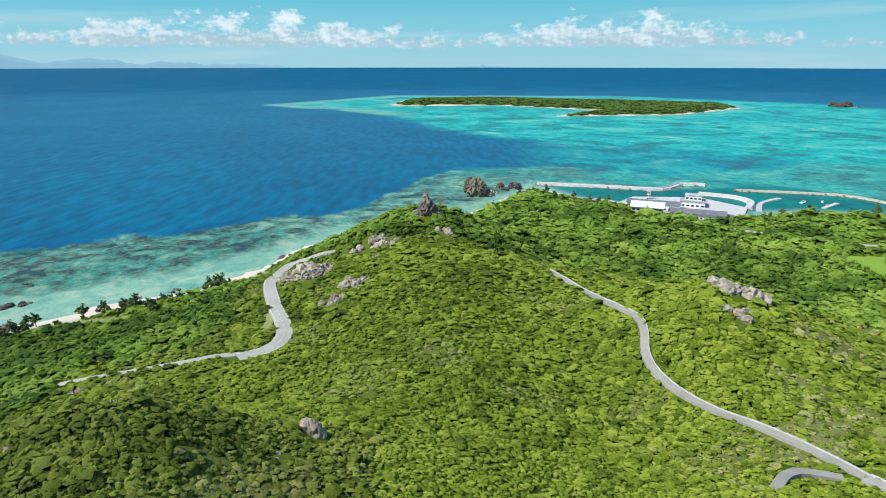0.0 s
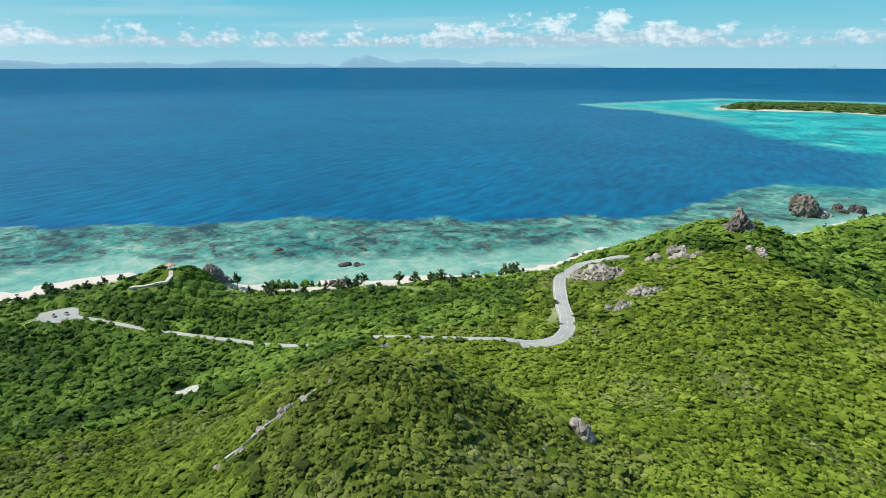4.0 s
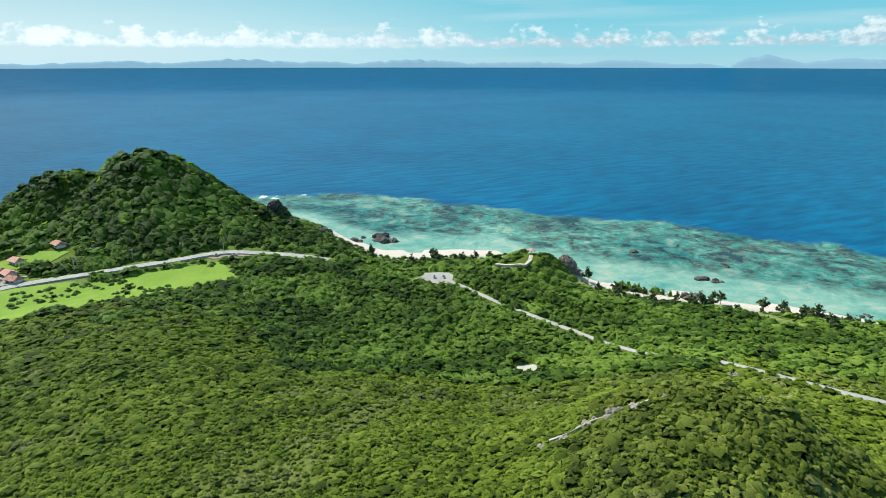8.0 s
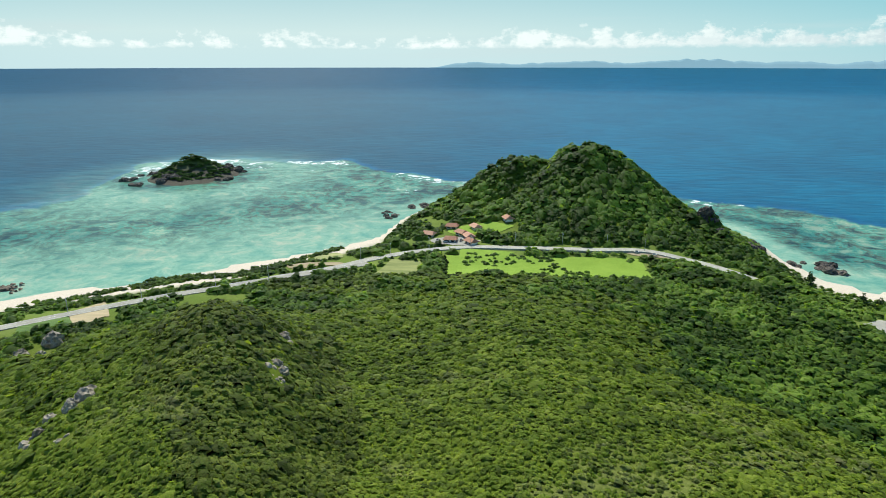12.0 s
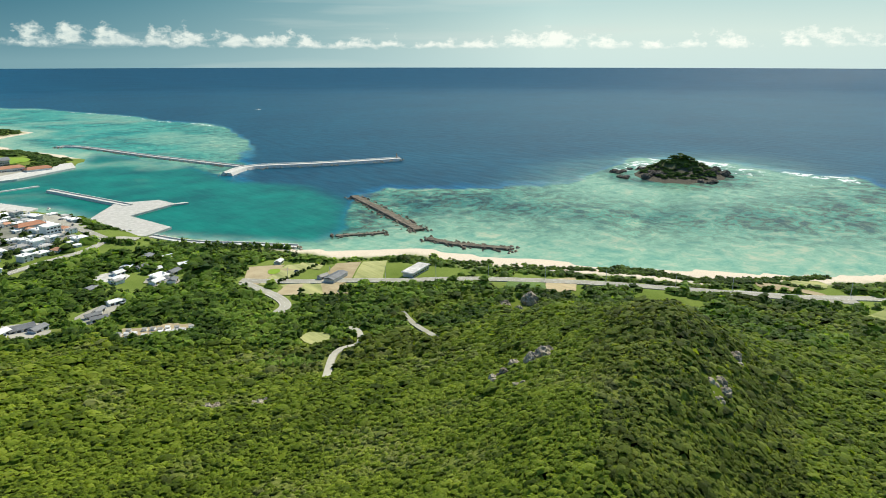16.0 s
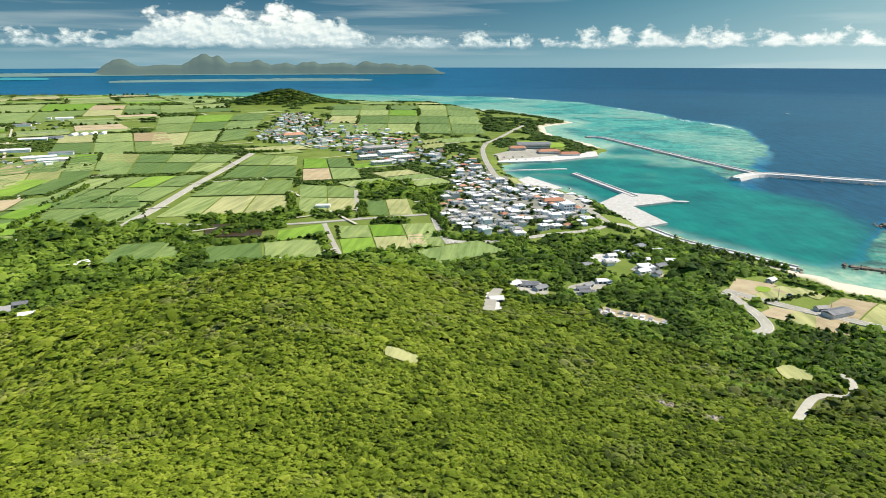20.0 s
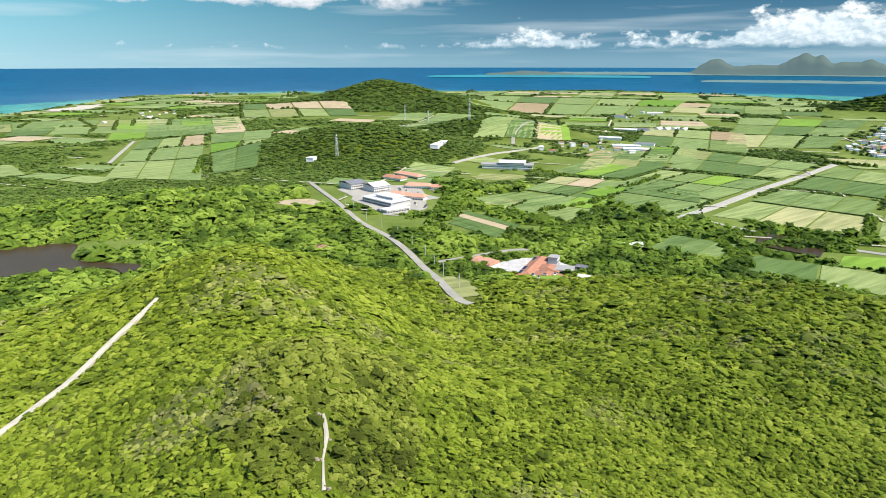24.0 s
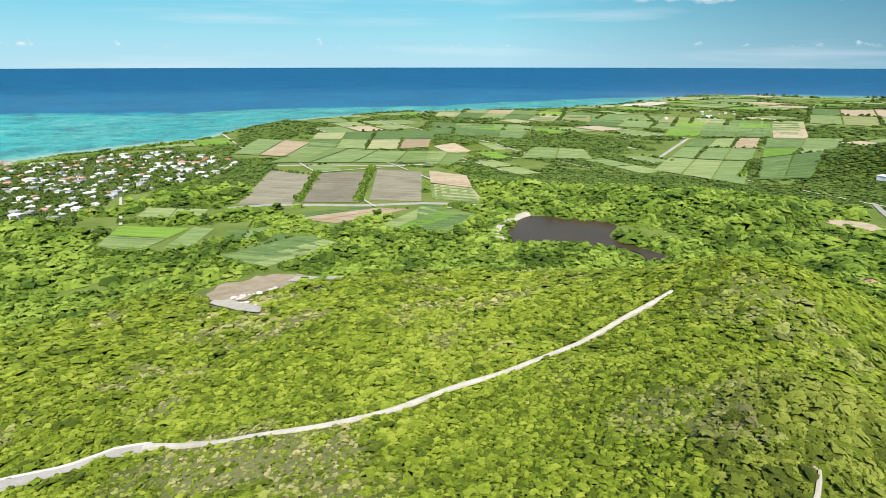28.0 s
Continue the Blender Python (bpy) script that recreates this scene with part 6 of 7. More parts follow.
def villages():
    kinds = [flat_house(10, 8.5, 3.4), flat_house(11, 9, 6.4, 2), flat_house(8.5, 8, 3.3, 1, False), tiled_house(10.5, 9, 3.1), flat_house(13, 9.5, 3.6), shed(12, 8, 3.2)]
    rnd = random.Random(8)
    first = [True] * len(kinds)
    plans = {"harbour": (14.5, 24, 0.93), "upper": (20, 24, 0.7), "middle": (20, 35, 0.72), "farm": (23, 50, 0.6), "lagoon": (18, 10, 0.62), "north": (46, 20, 0.4),
             "east": (30, 35, 0.55), "yards": (16, 20, 0.55), "graves": (10, 20, 0.0), "far": (40, 30, 0.4)}
    for name, outline in VILLAGES:
        step, turn, chance = plans[name]
        c, s = math.cos(radians(turn)), math.sin(radians(turn))
        mid = np.mean(np.array(outline, float), axis=0)
        spots = []
        for i in range(-40, 41):
            for j in range(-40, 41):
                lane = (i // 4) * 4.0
                u, v = i * step + lane + rnd.uniform(-0.2, 0.2) * step, j * step * 1.08 + (j // 3) * 3.0 + rnd.uniform(-0.2, 0.2) * step
                spots.append((mid[0] + c * u - s * v, mid[1] + s * u + c * v))
        p = np.array(spots)
        ok = polygon_distance(p[:, 0], p[:, 1], outline) > 4
        for line, wide in ROAD_SHAPES:
            k = np.where(ok)[0]
            if len(k):
                ok[k] &= line_distance(p[k, 0], p[k, 1], [tuple(q) for q in line]) > wide / 2 + 6
        for (px, py), good in zip(spots, ok):
            if not good or rnd.random() > chance:
                continue
            k = rnd.choices(range(6), (32, 18, 22, 10, 12, 6))[0]
            m = Matrix.Translation((px, py, ground_at(px, py) - 0.3)) @ pose(0, 0, 0, 0, 0, turn + rnd.choice((0, 90, 180, 270)) + rnd.uniform(-9, 9))
            size = rnd.uniform(0.72, 1.12)
            m = m @ Matrix.Diagonal((size, size * rnd.uniform(0.9, 1.1), size, 1))
            if math.hypot(px, py) > 1000:
                w, d, h = rnd.choice(((10, 8, 3.5), (12, 9, 6.2), (14, 9, 3.6), (9, 8, 3.3)))
                put = lambda shape: ([tuple(m @ Vector(v)) for v in shape[0]], shape[1])
                FAR_HOUSES["wall"].append(put(box(w, d, h)))
                FAR_HOUSES["roof" if rnd.random() < 0.82 else "tile"].append(put(box(w + 1, d + 1, 0.4, z=h)) if rnd.random() < 0.7 else put(hip_roof(w + 1.5, d + 1.5, 2.2, h)))
            elif first[k]:
                first[k] = False
                kinds[k].matrix_world = m
            else:
                made = copy_thing(kinds[k], m)
            VILLAGE_SPOTS.append((px, py))


VILLAGE_SPOTS = []
FAR_HOUSES = {"wall": [], "roof": [], "tile": []}
villages()
far_houses = empty("far_houses", "far white houses of the inland villages", "houses", kind="stuff")
for part_name, part_material in (("wall", WHITE_WALL), ("roof", MIXED_ROOF), ("tile", RED_TILE)):
    part("roof" if part_name != "wall" else "wall", joined(*FAR_HOUSES[part_name]), part_material, far_houses)


def garden_trees():
    """Trees between the houses."""
    rnd, xs, ys = random.Random(3), [], []
    for name, outline in VILLAGES:
        o = np.array(outline, float)
        n = {"harbour": 650, "lagoon": 5200, "yards": 40, "middle": 700, "upper": 90, "east": 160}.get(name, 40)
        for _ in range(n):
            xs.append(rnd.uniform(o[:, 0].min(), o[:, 0].max())), ys.append(rnd.uniform(o[:, 1].min(), o[:, 1].max()))
    x, y = np.array(xs), np.array(ys)
    keep = in_any(x, y, [o for _, o in VILLAGES]) & ~open_ground(x, y, np.full(len(x), 2.0))
    spots = np.array(VILLAGE_SPOTS)
    keep &= np.min(np.hypot(x[:, None] - spots[None, :, 0], y[:, None] - spots[None, :, 1]), axis=1) > 5.2
    x, y = x[keep], y[keep]
    s = rng.uniform(1.6, 3.6, len(x)) * (1 + np.hypot(x, y) / 2500) * np.where(x > 400, 1.08, 1.0)
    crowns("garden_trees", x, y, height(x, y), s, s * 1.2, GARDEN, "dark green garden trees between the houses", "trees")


garden_trees()


def block_building(name, label, x, y, turn, parts_list, category="building", sink=0.5, group="", size=1.0):
    """A larger building: walls and roofs given as rows (kind, w, d, h, dx, dy, z)."""
    t = empty(name, label, category, group)
    for kind, w, d, h, dx, dy, z in parts_list:
        if kind == "wall":
            ob = part("wall", box(w, d, h, z=z), WHITE_WALL, t)
            n = max(2, int(w / 3.4))
            for s in range(max(1, int(h / 3.2))):
                for k in range(n):
                    for side in (-1, 1):
                        part("window", box(w / n * 0.62, 0.12, 1.4, (k + 0.5) / n * w - w / 2, side * (d / 2 + 0.04), z + 1.0 + 3.2 * s), GLASS, ob)
        elif kind == "slab":
            ob = part("roof", joined(box(w, d, h, z=z), box(w * 0.97, d * 0.95, 0.3, z=z + h)), ROOF_SLAB if category != "works" else WHITE_ROOF, t, "flat pale roof")
        elif kind == "tile":
            ob = part("roof", hip_roof(w, d, h, z, 0.75), RED_TILE, t, "hipped red tile roof")
        elif kind == "gable":
            ob = part("roof", gable_roof(w, d, h, z), WHITE_ROOF, t, "white pitched metal roof")
        elif kind == "dark":
            ob = part("roof", gable_roof(w, d, h, z), GREY_ROOF, t, "dark grey pitched metal roof")
        elif kind == "barrel":
            ob = part("roof", barrel_roof(w, d, h, z), RED_TILE, t, "curved red roof")
        elif kind == "solar":
            ob = part("solar_panel", box(w, d, 0.12, z=z), SOLAR, t, "dark blue roof solar panel")
        ob.location = (dx, dy, 0)
    return stand_at(t, x, y, turn, sink, size)


# the red-roofed care home, the white works, the long white school
block_building("care_home", "low white care home with red tile roofs and solar panels", 350, -338, -60, [
    ("wall", 62, 13, 4.0, 0, 0, 0), ("tile", 66, 16, 3.2, 0, 0, 4.0), ("wall", 14, 26, 4.0, -22, -18, 0), ("tile", 17, 28, 3.0, -22, -18, 4.0),
    ("wall", 14, 22, 4.0, 0, -14, 0), ("tile", 16, 24, 2.8, 0, -14, 4.0), ("wall", 10, 9, 9.0, 22, -13, 0), ("slab", 11, 10, 0.4, 22, -13, 9.0),
    ("solar", 9, 3.0, 0.1, -24, 5.5, 5.6), ("solar", 9, 3.0, 0.1, -12, 5.5, 5.6), ("solar", 8, 3.0, 0.1, 20, 5.5, 5.6), ("solar", 5, 8, 0.1, -28.5, -18, 5.4)], size=0.85)
block_building("gym_hall", "white hall with a curved red roof", 380, -312, 12, [("wall", 18, 14, 4.0, 0, 0, 0), ("barrel", 19, 15, 3.4, 0, 0, 4.0)], "hall")
block_building("annexe", "flat-roofed white annexe beside the lawn", 334, -350, 40, [("wall", 21, 11, 3.6, 0, 0, 0), ("slab", 24, 14, 0.4, 0, 0, 3.6)])
block_building("processing_works", "large white works with a flat roof", 638, -369, 10, [("wall", 52, 30, 6.5, 0, 0, 0), ("slab", 55, 33, 0.5, 0, 0, 6.5), ("wall", 30, 16, 3.0, -4, -2, 7.1), ("slab", 33, 19, 0.4, -4, -2, 10.1)], "works")
block_building("loading_hall", "low white loading hall beside the works", 596, -356, 92, [("wall", 30, 13, 4.0, 0, 0, 0), ("slab", 32, 15, 0.4, 0, 0, 4.0)], "works")
block_building("warehouse", "white gabled warehouse at the works", 712, -397, 95, [("wall", 24, 26, 8, 0, 0, 0), ("gable", 26, 28, 4.0, 0, 0, 8)], "works")
block_building("warehouse", "dark grey roofed warehouse at the works", 745, -380, 95, [("wall", 24, 30, 8, 0, 0, 0), ("dark", 26, 32, 3.0, 0, 0, 8)], "works")
for bx, by, bw, bd, bt in ((764, -457, 32, 15, 19), (770, -486, 50, 15, 10), (695, -452, 33, 13, 44), (662, -400, 15, 13, 31), (640, -410, 30, 12, 31), (672, -466, 14, 10, 44)):
    block_building("red_roofed_hall", "white hall with a red tile roof", bx, by, bt, [("wall", bw, bd, 4.5, 0, 0, 0), ("tile", bw + 3, bd + 3, 3.4, 0, 0, 4.5)], "hall", group="red-roofed halls")
block_building("school", "long white two-storey school", 745, -652, 46, [("wall", 78, 20, 7.5, 0, 0, 0), ("slab", 82, 23, 0.6, 0, 0, 7.5), ("wall", 36, 15, 3.0, -8, 3, 8.4), ("gable", 42, 20, 3.4, -8, 3, 11.4)], "school")
for bx, by, bw, bd, bh in ((887, -615, 36, 14, 6), (930, -404, 14, 12, 6), (905, -640, 20, 12, 4)):
    block_building("white_block", "small white block among the trees", bx, by, 130, [("wall", bw, bd, bh, 0, 0, 0), ("slab", bw + 1, bd + 1, 0.4, 0, 0, bh)])
for bx, by in ((618, -238), (503, -224), (-562, -64), (-553, -80), (-568, -103), (-592, -84), (-587, -60), (-547, -60), (-572, -72), (-601, -30), (585, 520), (592, 496)):
    block_building("pavilion", "small pavilion with a red tile roof", bx, by, (bx * 7) % 90,
                   [("wall", 10, 7, 3.0, 0, 0, 0), ("tile", 13, 10, 2.8, 0, 0, 3.0)], "pavilion", group="small red-roofed pavilions")
block_building("roadside_barn", "long white open-fronted barn by the road", -280, -386, 24, [("wall", 26, 9, 4.0, 0, 0, 0), ("slab", 28, 11, 0.5, 0, 0, 4.0)], "barn")
block_building("harbour_office", "pale blue and white harbour office", -69, -698, 24, [("wall", 14, 12, 10, 0, 0, 0), ("slab", 15, 13, 0.5, 0, 0, 10)], "office")
block_building("harbour_hall", "white hall with a long red roof by the harbour", -56, -738, 20, [("wall", 24, 12, 5, 0, 0, 0), ("tile", 27, 14, 3.0, 0, 0, 5)], "hall")
block_building("stadium_stand", "dark covered stand by the sports field", -51, -1236, 10, [("wall", 62, 20, 9, 0, 0, 0), ("dark", 66, 26, 4, 0, 0, 9)], "stand")
for bx, by, bw in ((-78, -1192, 40), (-116, -1184, 36), (-20, -1205, 30)):
    block_building("ferry_hall", "long ferry hall with red tile roof", bx, by, 14, [("wall", bw, 14, 5, 0, 0, 0), ("tile", bw + 3, 17, 4, 0, 0, 5)], "hall", group="ferry halls")
# the southern fishing harbour
block_building("fish_hall", "white harbour hall with dark window bays", 281, 676, -22, [("wall", 46, 16, 6, 0, 0, 0), ("dark", 50, 20, 2.5, 0, 0, 6)], "hall", size=1.2)
block_building("net_store", "white pitched-roof net store", 229, 686, -22, [("wall", 24, 20, 7, 0, 0, 0), ("gable", 27, 23, 3, 0, 0, 7)], "store", size=1.35)
block_building("boat_shed", "long grey boat shed on the quay", 252, 736, -22, [("wall", 46, 14, 6, 0, 0, 0), ("dark", 48, 16, 2, 0, 0, 6)], "shed", size=1.3)
block_building("ice_house", "stepped white ice house on the quay", 304, 748, -22, [("wall", 20, 16, 8, 0, 0, 0), ("slab", 22, 17, 0.5, 0, 0, 8), ("wall", 14, 10, 4, 0, 2, 8.8), ("slab", 15, 11, 0.4, 0, 2, 12.8)], "store", size=1.35)
block_building("dark_shed", "small dark grey shed by the quay", 312, 672, -22, [("wall", 14, 9, 4, 0, 0, 0), ("dark", 15, 10, 1.5, 0, 0, 4)], "shed")
block_building("beacon_tower", "slim white tower on the quay", 262, 786, -22, [("wall", 3.5, 3.5, 13, 0, 0, 0), ("slab", 4.5, 4.5, 0.4, 0, 0, 13)], "tower", size=1.2)
stand_at(shed(24, 8, 3.5, WHITE_ROOF), 350, -455, 60)
stand_at(shed(16, 8, 3.5, WHITE_ROOF), 209, -692, 10)
stand_at(shed(20, 9, 3.5, GREY_ROOF), -222, -412, 28)


def mast(x, y, tall, label):
    """A lattice telecom mast."""
    t = empty("telecom_mast", label, "mast", "telecom masts on the wooded hills")
    for sx, sy in ((-1, -1), (1, -1), (1, 1), (-1, 1)):
        part("leg", tube(0.22, 0.18, tall, 6, sx * 2.0, sy * 2.0, 0, (-sx * 1.2, -sy * 1.2)), STEEL, t)
    levels = int(tall / 4)
    for k in range(levels):
        z0, z1 = tall * k / levels, tall * (k + 1) / levels
        a, b = 2.0 - 1.2 * k / levels, 2.0 - 1.2 * (k + 1) / levels
        v, f = [], []
        corners = ((-1, -1), (1, -1), (1, 1), (-1, 1))
        for q in range(4):
            (ax, ay), (bx, by) = corners[q], corners[(q + 1) % 4]
            for p0, p1 in (((ax * a, ay * a, z0), (bx * b, by * b, z1)), ((bx * a, by * a, z0), (ax * b, ay * b, z1)), ((ax * b, ay * b, z1), (bx * b, by * b, z1))):
                n = len(v)
                for px, py, pz in (p0, p1):
                    v += [(px, py, pz - 0.1), (px, py, pz + 0.1), (px * 0.94, py * 0.94, pz)]
                f += [(n, n + 3, n + 4, n + 1), (n + 1, n + 4, n + 5, n + 2), (n + 2, n + 5, n + 3, n)]
        part("brace", (v, f), STEEL, t)
    for k, z in enumerate((0.72, 0.84, 0.95)):
        part("platform", tube(2.2, 2.2, 0.3, 10, 0, 0, tall * z), STEEL, t)
        part("antenna", tube(0.7, 0.7, 2.2, 8, 1.3 if k % 2 else -1.3, 0.8, tall * z + 0.3), WHITE_ROOF, t, "white drum antenna")
    return stand_at(t, x, y, 20)


mast(919, -443, 36, "pale grey lattice telecom mast above the trees")
mast(1158, -894, 52, "tall pale lattice mast behind the works")
mast(1522, -947, 42, "far grey lattice mast on a wooded hill")
mast(1380, -930, 36, "far grey lattice mast beside a wooded hill")


def utility_pole(x, y, turn):
    t = empty("utility_pole", "slim grey concrete utility pole beside the road", "pole", "utility poles along the roads")
    part("post", tube(0.22, 0.15, 11.0, 7), CONCRETE, t)
    part("crossarm", box(1.8, 0.12, 0.12, z=10.2), STEEL, t)
    part("transformer", tube(0.28, 0.28, 0.8, 8, 0.45, 0.0, 8.6), STEEL, t, "grey transformer can")
    return stand_at(t, x, y, turn, 0.1)


pole_one = utility_pole(-431, -204, 40)
for road_name, road_points in (("shore", [(-431, -204), (-376, -274), (-316, -340), (-252, -388), (-192, -433)]), ("valley", [(300, -238), (372, -264), (430, -286), (500, -301), (575, -308), (660, -326)]),
                               ("meadow", [(-530, 112), (-546, 60), (-545, -20), (-530, -96), (-492, -148)])):
    pole_line = spline(road_points, 36.0)
    for px, py in pole_line[1:]:
        copy_thing(pole_one, Matrix.Translation((px, py, ground_at(px, py) - 0.1)) @ pose(0, 0, 0, 0, 0, 40))


def tombs():
    """Small white family tombs on the terrace in the wood."""
    t = empty("tomb", "small pale concrete family tomb on the terrace", "tomb", "family tombs on the terrace")
    part("plinth", box(3.4, 3.0, 0.7), CONCRETE, t)
    part("chamber", box(2.4, 2.2, 1.3, z=0.7), WHITE_WALL, t)
    part("roof", gable_roof(3.0, 2.8, 0.8, 2.0), ROOF_SLAB, t)
    rnd = random.Random(14)
    first = True
    for k in range(11):
        for row in range(3):
            if rnd.random() < 0.2:
                continue
            px = -66 - 4.1 * k + rnd.uniform(-0.6, 0.6) + row * 1.5
            py = -401 + 2.3 * k + row * 5.2 + rnd.uniform(-0.6, 0.6)
            m = Matrix.Translation((px, py, ground_at(px, py) + 0.35)) @ pose(0, 0, 0, 0, 0, -30 + rnd.uniform(-8, 8)) @ Matrix.Diagonal((1.0, 1.0, rnd.uniform(0.7, 1.1), 1))
            if first:
                t.matrix_world, first = m, False
            else:
                copy_thing(t, m)


tombs()
for hx, hy, hw, hd, hr in ((-19, -439, 14, 9, 1), (-27, -432, 10, 6, 1), (-8, -436, 9, 7, 0), (-60, -430, 10, 4, 1), (-58, -438, 9, 4, 1), (-63, -446, 10, 4, 1), (-76, -459, 11, 6, 0), (4, -392, 9, 7, 0),
                           (-101, -540, 9, 8, 0), (-110, -532, 9, 7, 1), (-92, -528, 8, 7, 0), (-111, -489, 10, 7, 0), (-121, -484, 8, 6, 1), (-88, -512, 9, 8, 0), (-128, -505, 10, 7, 1), (-140, -520, 9, 7, 0), (-118, -520, 9, 7, 0),
                           (-135, -548, 9, 8, 0), (-122, -560, 10, 8, 1), (-68, -500, 9, 7, 1), (-205, -478, 8, 5, 0), (-215, -420, 8, 5, 1), (-150, -500, 8, 6, 1), (290, -330, 8, 6, 0), (330, -372, 9, 6, 1)):
    block_building("small_house", "small low house with a grey metal roof among trees" if hr else "small low white house among trees", hx, hy, (hx * 3) % 60,
                   [("wall", hw, hd, 2.8, 0, 0, 0), ("dark" if hr else "gable", hw + 1, hd + 1, 1.4, 0, 0, 2.8)], "house", group="small houses among the trees")

# the mill, sheds and glasshouses of the inland village
for k, (hx, hy) in enumerate([(238, -1149), (208, -1110), (178, -1063), (239, -1066), (204, -1012)]):
    block_building("mill_shed", "large white mill shed in the inland village", hx, hy, 35, [("wall", 34, 18, 7, 0, 0, 0), ("gable" if k % 2 else "slab", 37, 21, 2.5 if k % 2 else 0.5, 0, 0, 7)], "mill", group="mill sheds", size=(1.5, 1.2, 1.0, 0.9, 0.9)[k])
for hx, hy in [(471, -1367)]:
    block_building("village_hall", "long hall with a red tile roof in the inland village", hx, hy, 35, [("wall", 46, 18, 6, 0, 0, 0), ("tile", 50, 22, 5, 0, 0, 6)], "hall")
for k, (hx, hy) in enumerate([(1252, -1535), (1274, -1728), (992, -1239), (972, -1273), (892, -1067), (798, -1003), (796, -1056), (759, -984)]):
    stand_at(shed(34 + 6 * (k % 3), 13, 4.5, WHITE_ROOF if k % 3 else GREY_ROOF, "farm_shed", "long pale farm shed at the edge of the fields"), hx, hy, 30 + 8 * (k % 2), 0.4, 1.15)
for hx, hy in [(971, -1337), (955, -1348), (940, -1362), (924, -1375)]:
    t = empty("plastic_tunnel", "white rounded plastic growing tunnel", "greenhouse", "plastic growing tunnels")
    part("cover", barrel_roof(34, 13, 6.5, 0.0), WHITE_ROOF, t)
    part("end_frame", box(0.3, 13, 0.5, 17, 0, 0), STEEL, t)
    stand_at(t, hx, hy, 108, 0.2)

# ---- harbours: breakwaters, quays, groynes ----
def breakwater(name, pts, wide, top, label, stones=False, material=None, wall=True):
    t = empty(name, label, "breakwater")
    line = spline(pts, 12.0)
    n = sides(line)
    v, f = [], []
    prof = ((-0.8, -3.0), (-0.5, top), (0.22, top), (0.25, top + (1.2 if wall else 0.0)), (0.45, top + (1.2 if wall else 0.0)), (0.5, top - 0.2), (0.85, -3.0))
    for p, q in zip(line, n):
        v += [(p[0] + q[0] * o * wide, p[1] + q[1] * o * wide, h) for o, h in prof]
    m = len(prof)
    for k in range(len(line) - 1):
        f += [(k * m + j, (k + 1) * m + j, (k + 1) * m + j + 1, k * m + j + 1) for j in range(m - 1)]
    f += [tuple(range(m)), tuple((len(line) - 1) * m + j for j in range(m - 1, -1, -1))]
    part("deck", (v, f), material or CONCRETE, t)
    if stones:
        rnd, xs, ys, zs, ss = random.Random(len(pts)), [], [], [], []
        for p, q in zip(line, n):
            for _ in range(14 if material is STACK_ROCK else 7):
                o = rnd.choice((-1, 1)) * rnd.uniform(0.4, 1.0) * wide
                xs.append(p[0] + q[0] * o + rnd.uniform(-5, 5)), ys.append(p[1] + q[1] * o + rnd.uniform(-5, 5))
                zs.append(max(-0.6, top * (1 - abs(o) / wide)) - 0.4), ss.append(rnd.uniform(1.0, 2.1))
        x, y, z, s = (np.array(a) for a in (xs, ys, zs, ss))
        ob = new("armour_stones", crown_mesh("armour_stones", x, y, z, s, s, STACK_ROCK if material is STACK_ROCK else LIMESTONE))
        ob.parent = t
        tagged(ob, "heaped grey armour stones", kind="stuff")
    return t


def quay(outline, top, label, name="quay"):
    o = [tuple(p) for p in outline]
    n = len(o)
    v = [(x, y, z) for z in (-3.0, top) for x, y in o]
    area = sum(o[k][0] * o[(k + 1) % n][1] - o[(k + 1) % n][0] * o[k][1] for k in range(n))
    order = list(range(n)) if area > 0 else list(range(n - 1, -1, -1))
    f = [tuple(n + k for k in order)] + [(order[k], order[(k + 1) % n], n + order[(k + 1) % n], n + order[k]) for k in range(n)]
    return tagged(part(name, (v, f), CONCRETE), label, "quay", kind="structure")


breakwater("outer_breakwater", [(-185, -1500), (-224, -1471), (-300, -1250), (-376, -1051), (-395, -1005)], 9, 3.0, "long grey breakwater round the harbour basin", True)
breakwater("main_breakwater", [(-339, -963), (-395, -1005), (-491, -969), (-560, -947), (-640, -926)], 14, 4.5, "grey concrete main breakwater with a dark seaward wall", True)
breakwater("stone_groyne", [(-411, -703), (-395, -610), (-376, -511)], 10, 2.4, "dark rubble groyne off the beach", True, STACK_ROCK, False)
breakwater("stone_groyne", [(-297, -547), (-318, -538), (-342, -527)], 5, 1.4, "low rubble groyne beside the sand", True, STACK_ROCK, False)
breakwater("stone_groyne", [(-363, -481), (-372, -450), (-388, -425), (-403, -404)], 8, 1.8, "dark rubble groyne along the beach", True, STACK_ROCK, False)
breakwater("inner_breakwater", [(-105, -989), (-136, -905), (-167, -819)], 8, 3.0, "pale inner breakwater of the harbour", False)
breakwater("jetty", [(7, -1011), (-40, -1024), (-99, -1040)], 5, 1.6, "narrow grey jetty by a small beach", False, None, False)
breakwater("revetment", [(-150, -658), (-173, -612), (-209, -575), (-248, -533)], 7, 2.2, "pale block revetment along the shore", True)
quay([(-101, -750), (-160, -850), (-178, -838), (-204, -832), (-214, -797), (-154, -762), (-176, -681), (-145, -660), (-100, -680)], 2.4, "broad pale concrete ferry pier")
quay([(-204, -802), (-228, -800), (-229, -794), (-206, -794)], 2.0, "short dark dolphin pier", "dolphin_pier")
quay([(-2, -900), (-34, -956), (-78, -872), (-60, -850)], 2.2, "flat grassy concrete quay by the inner basin")
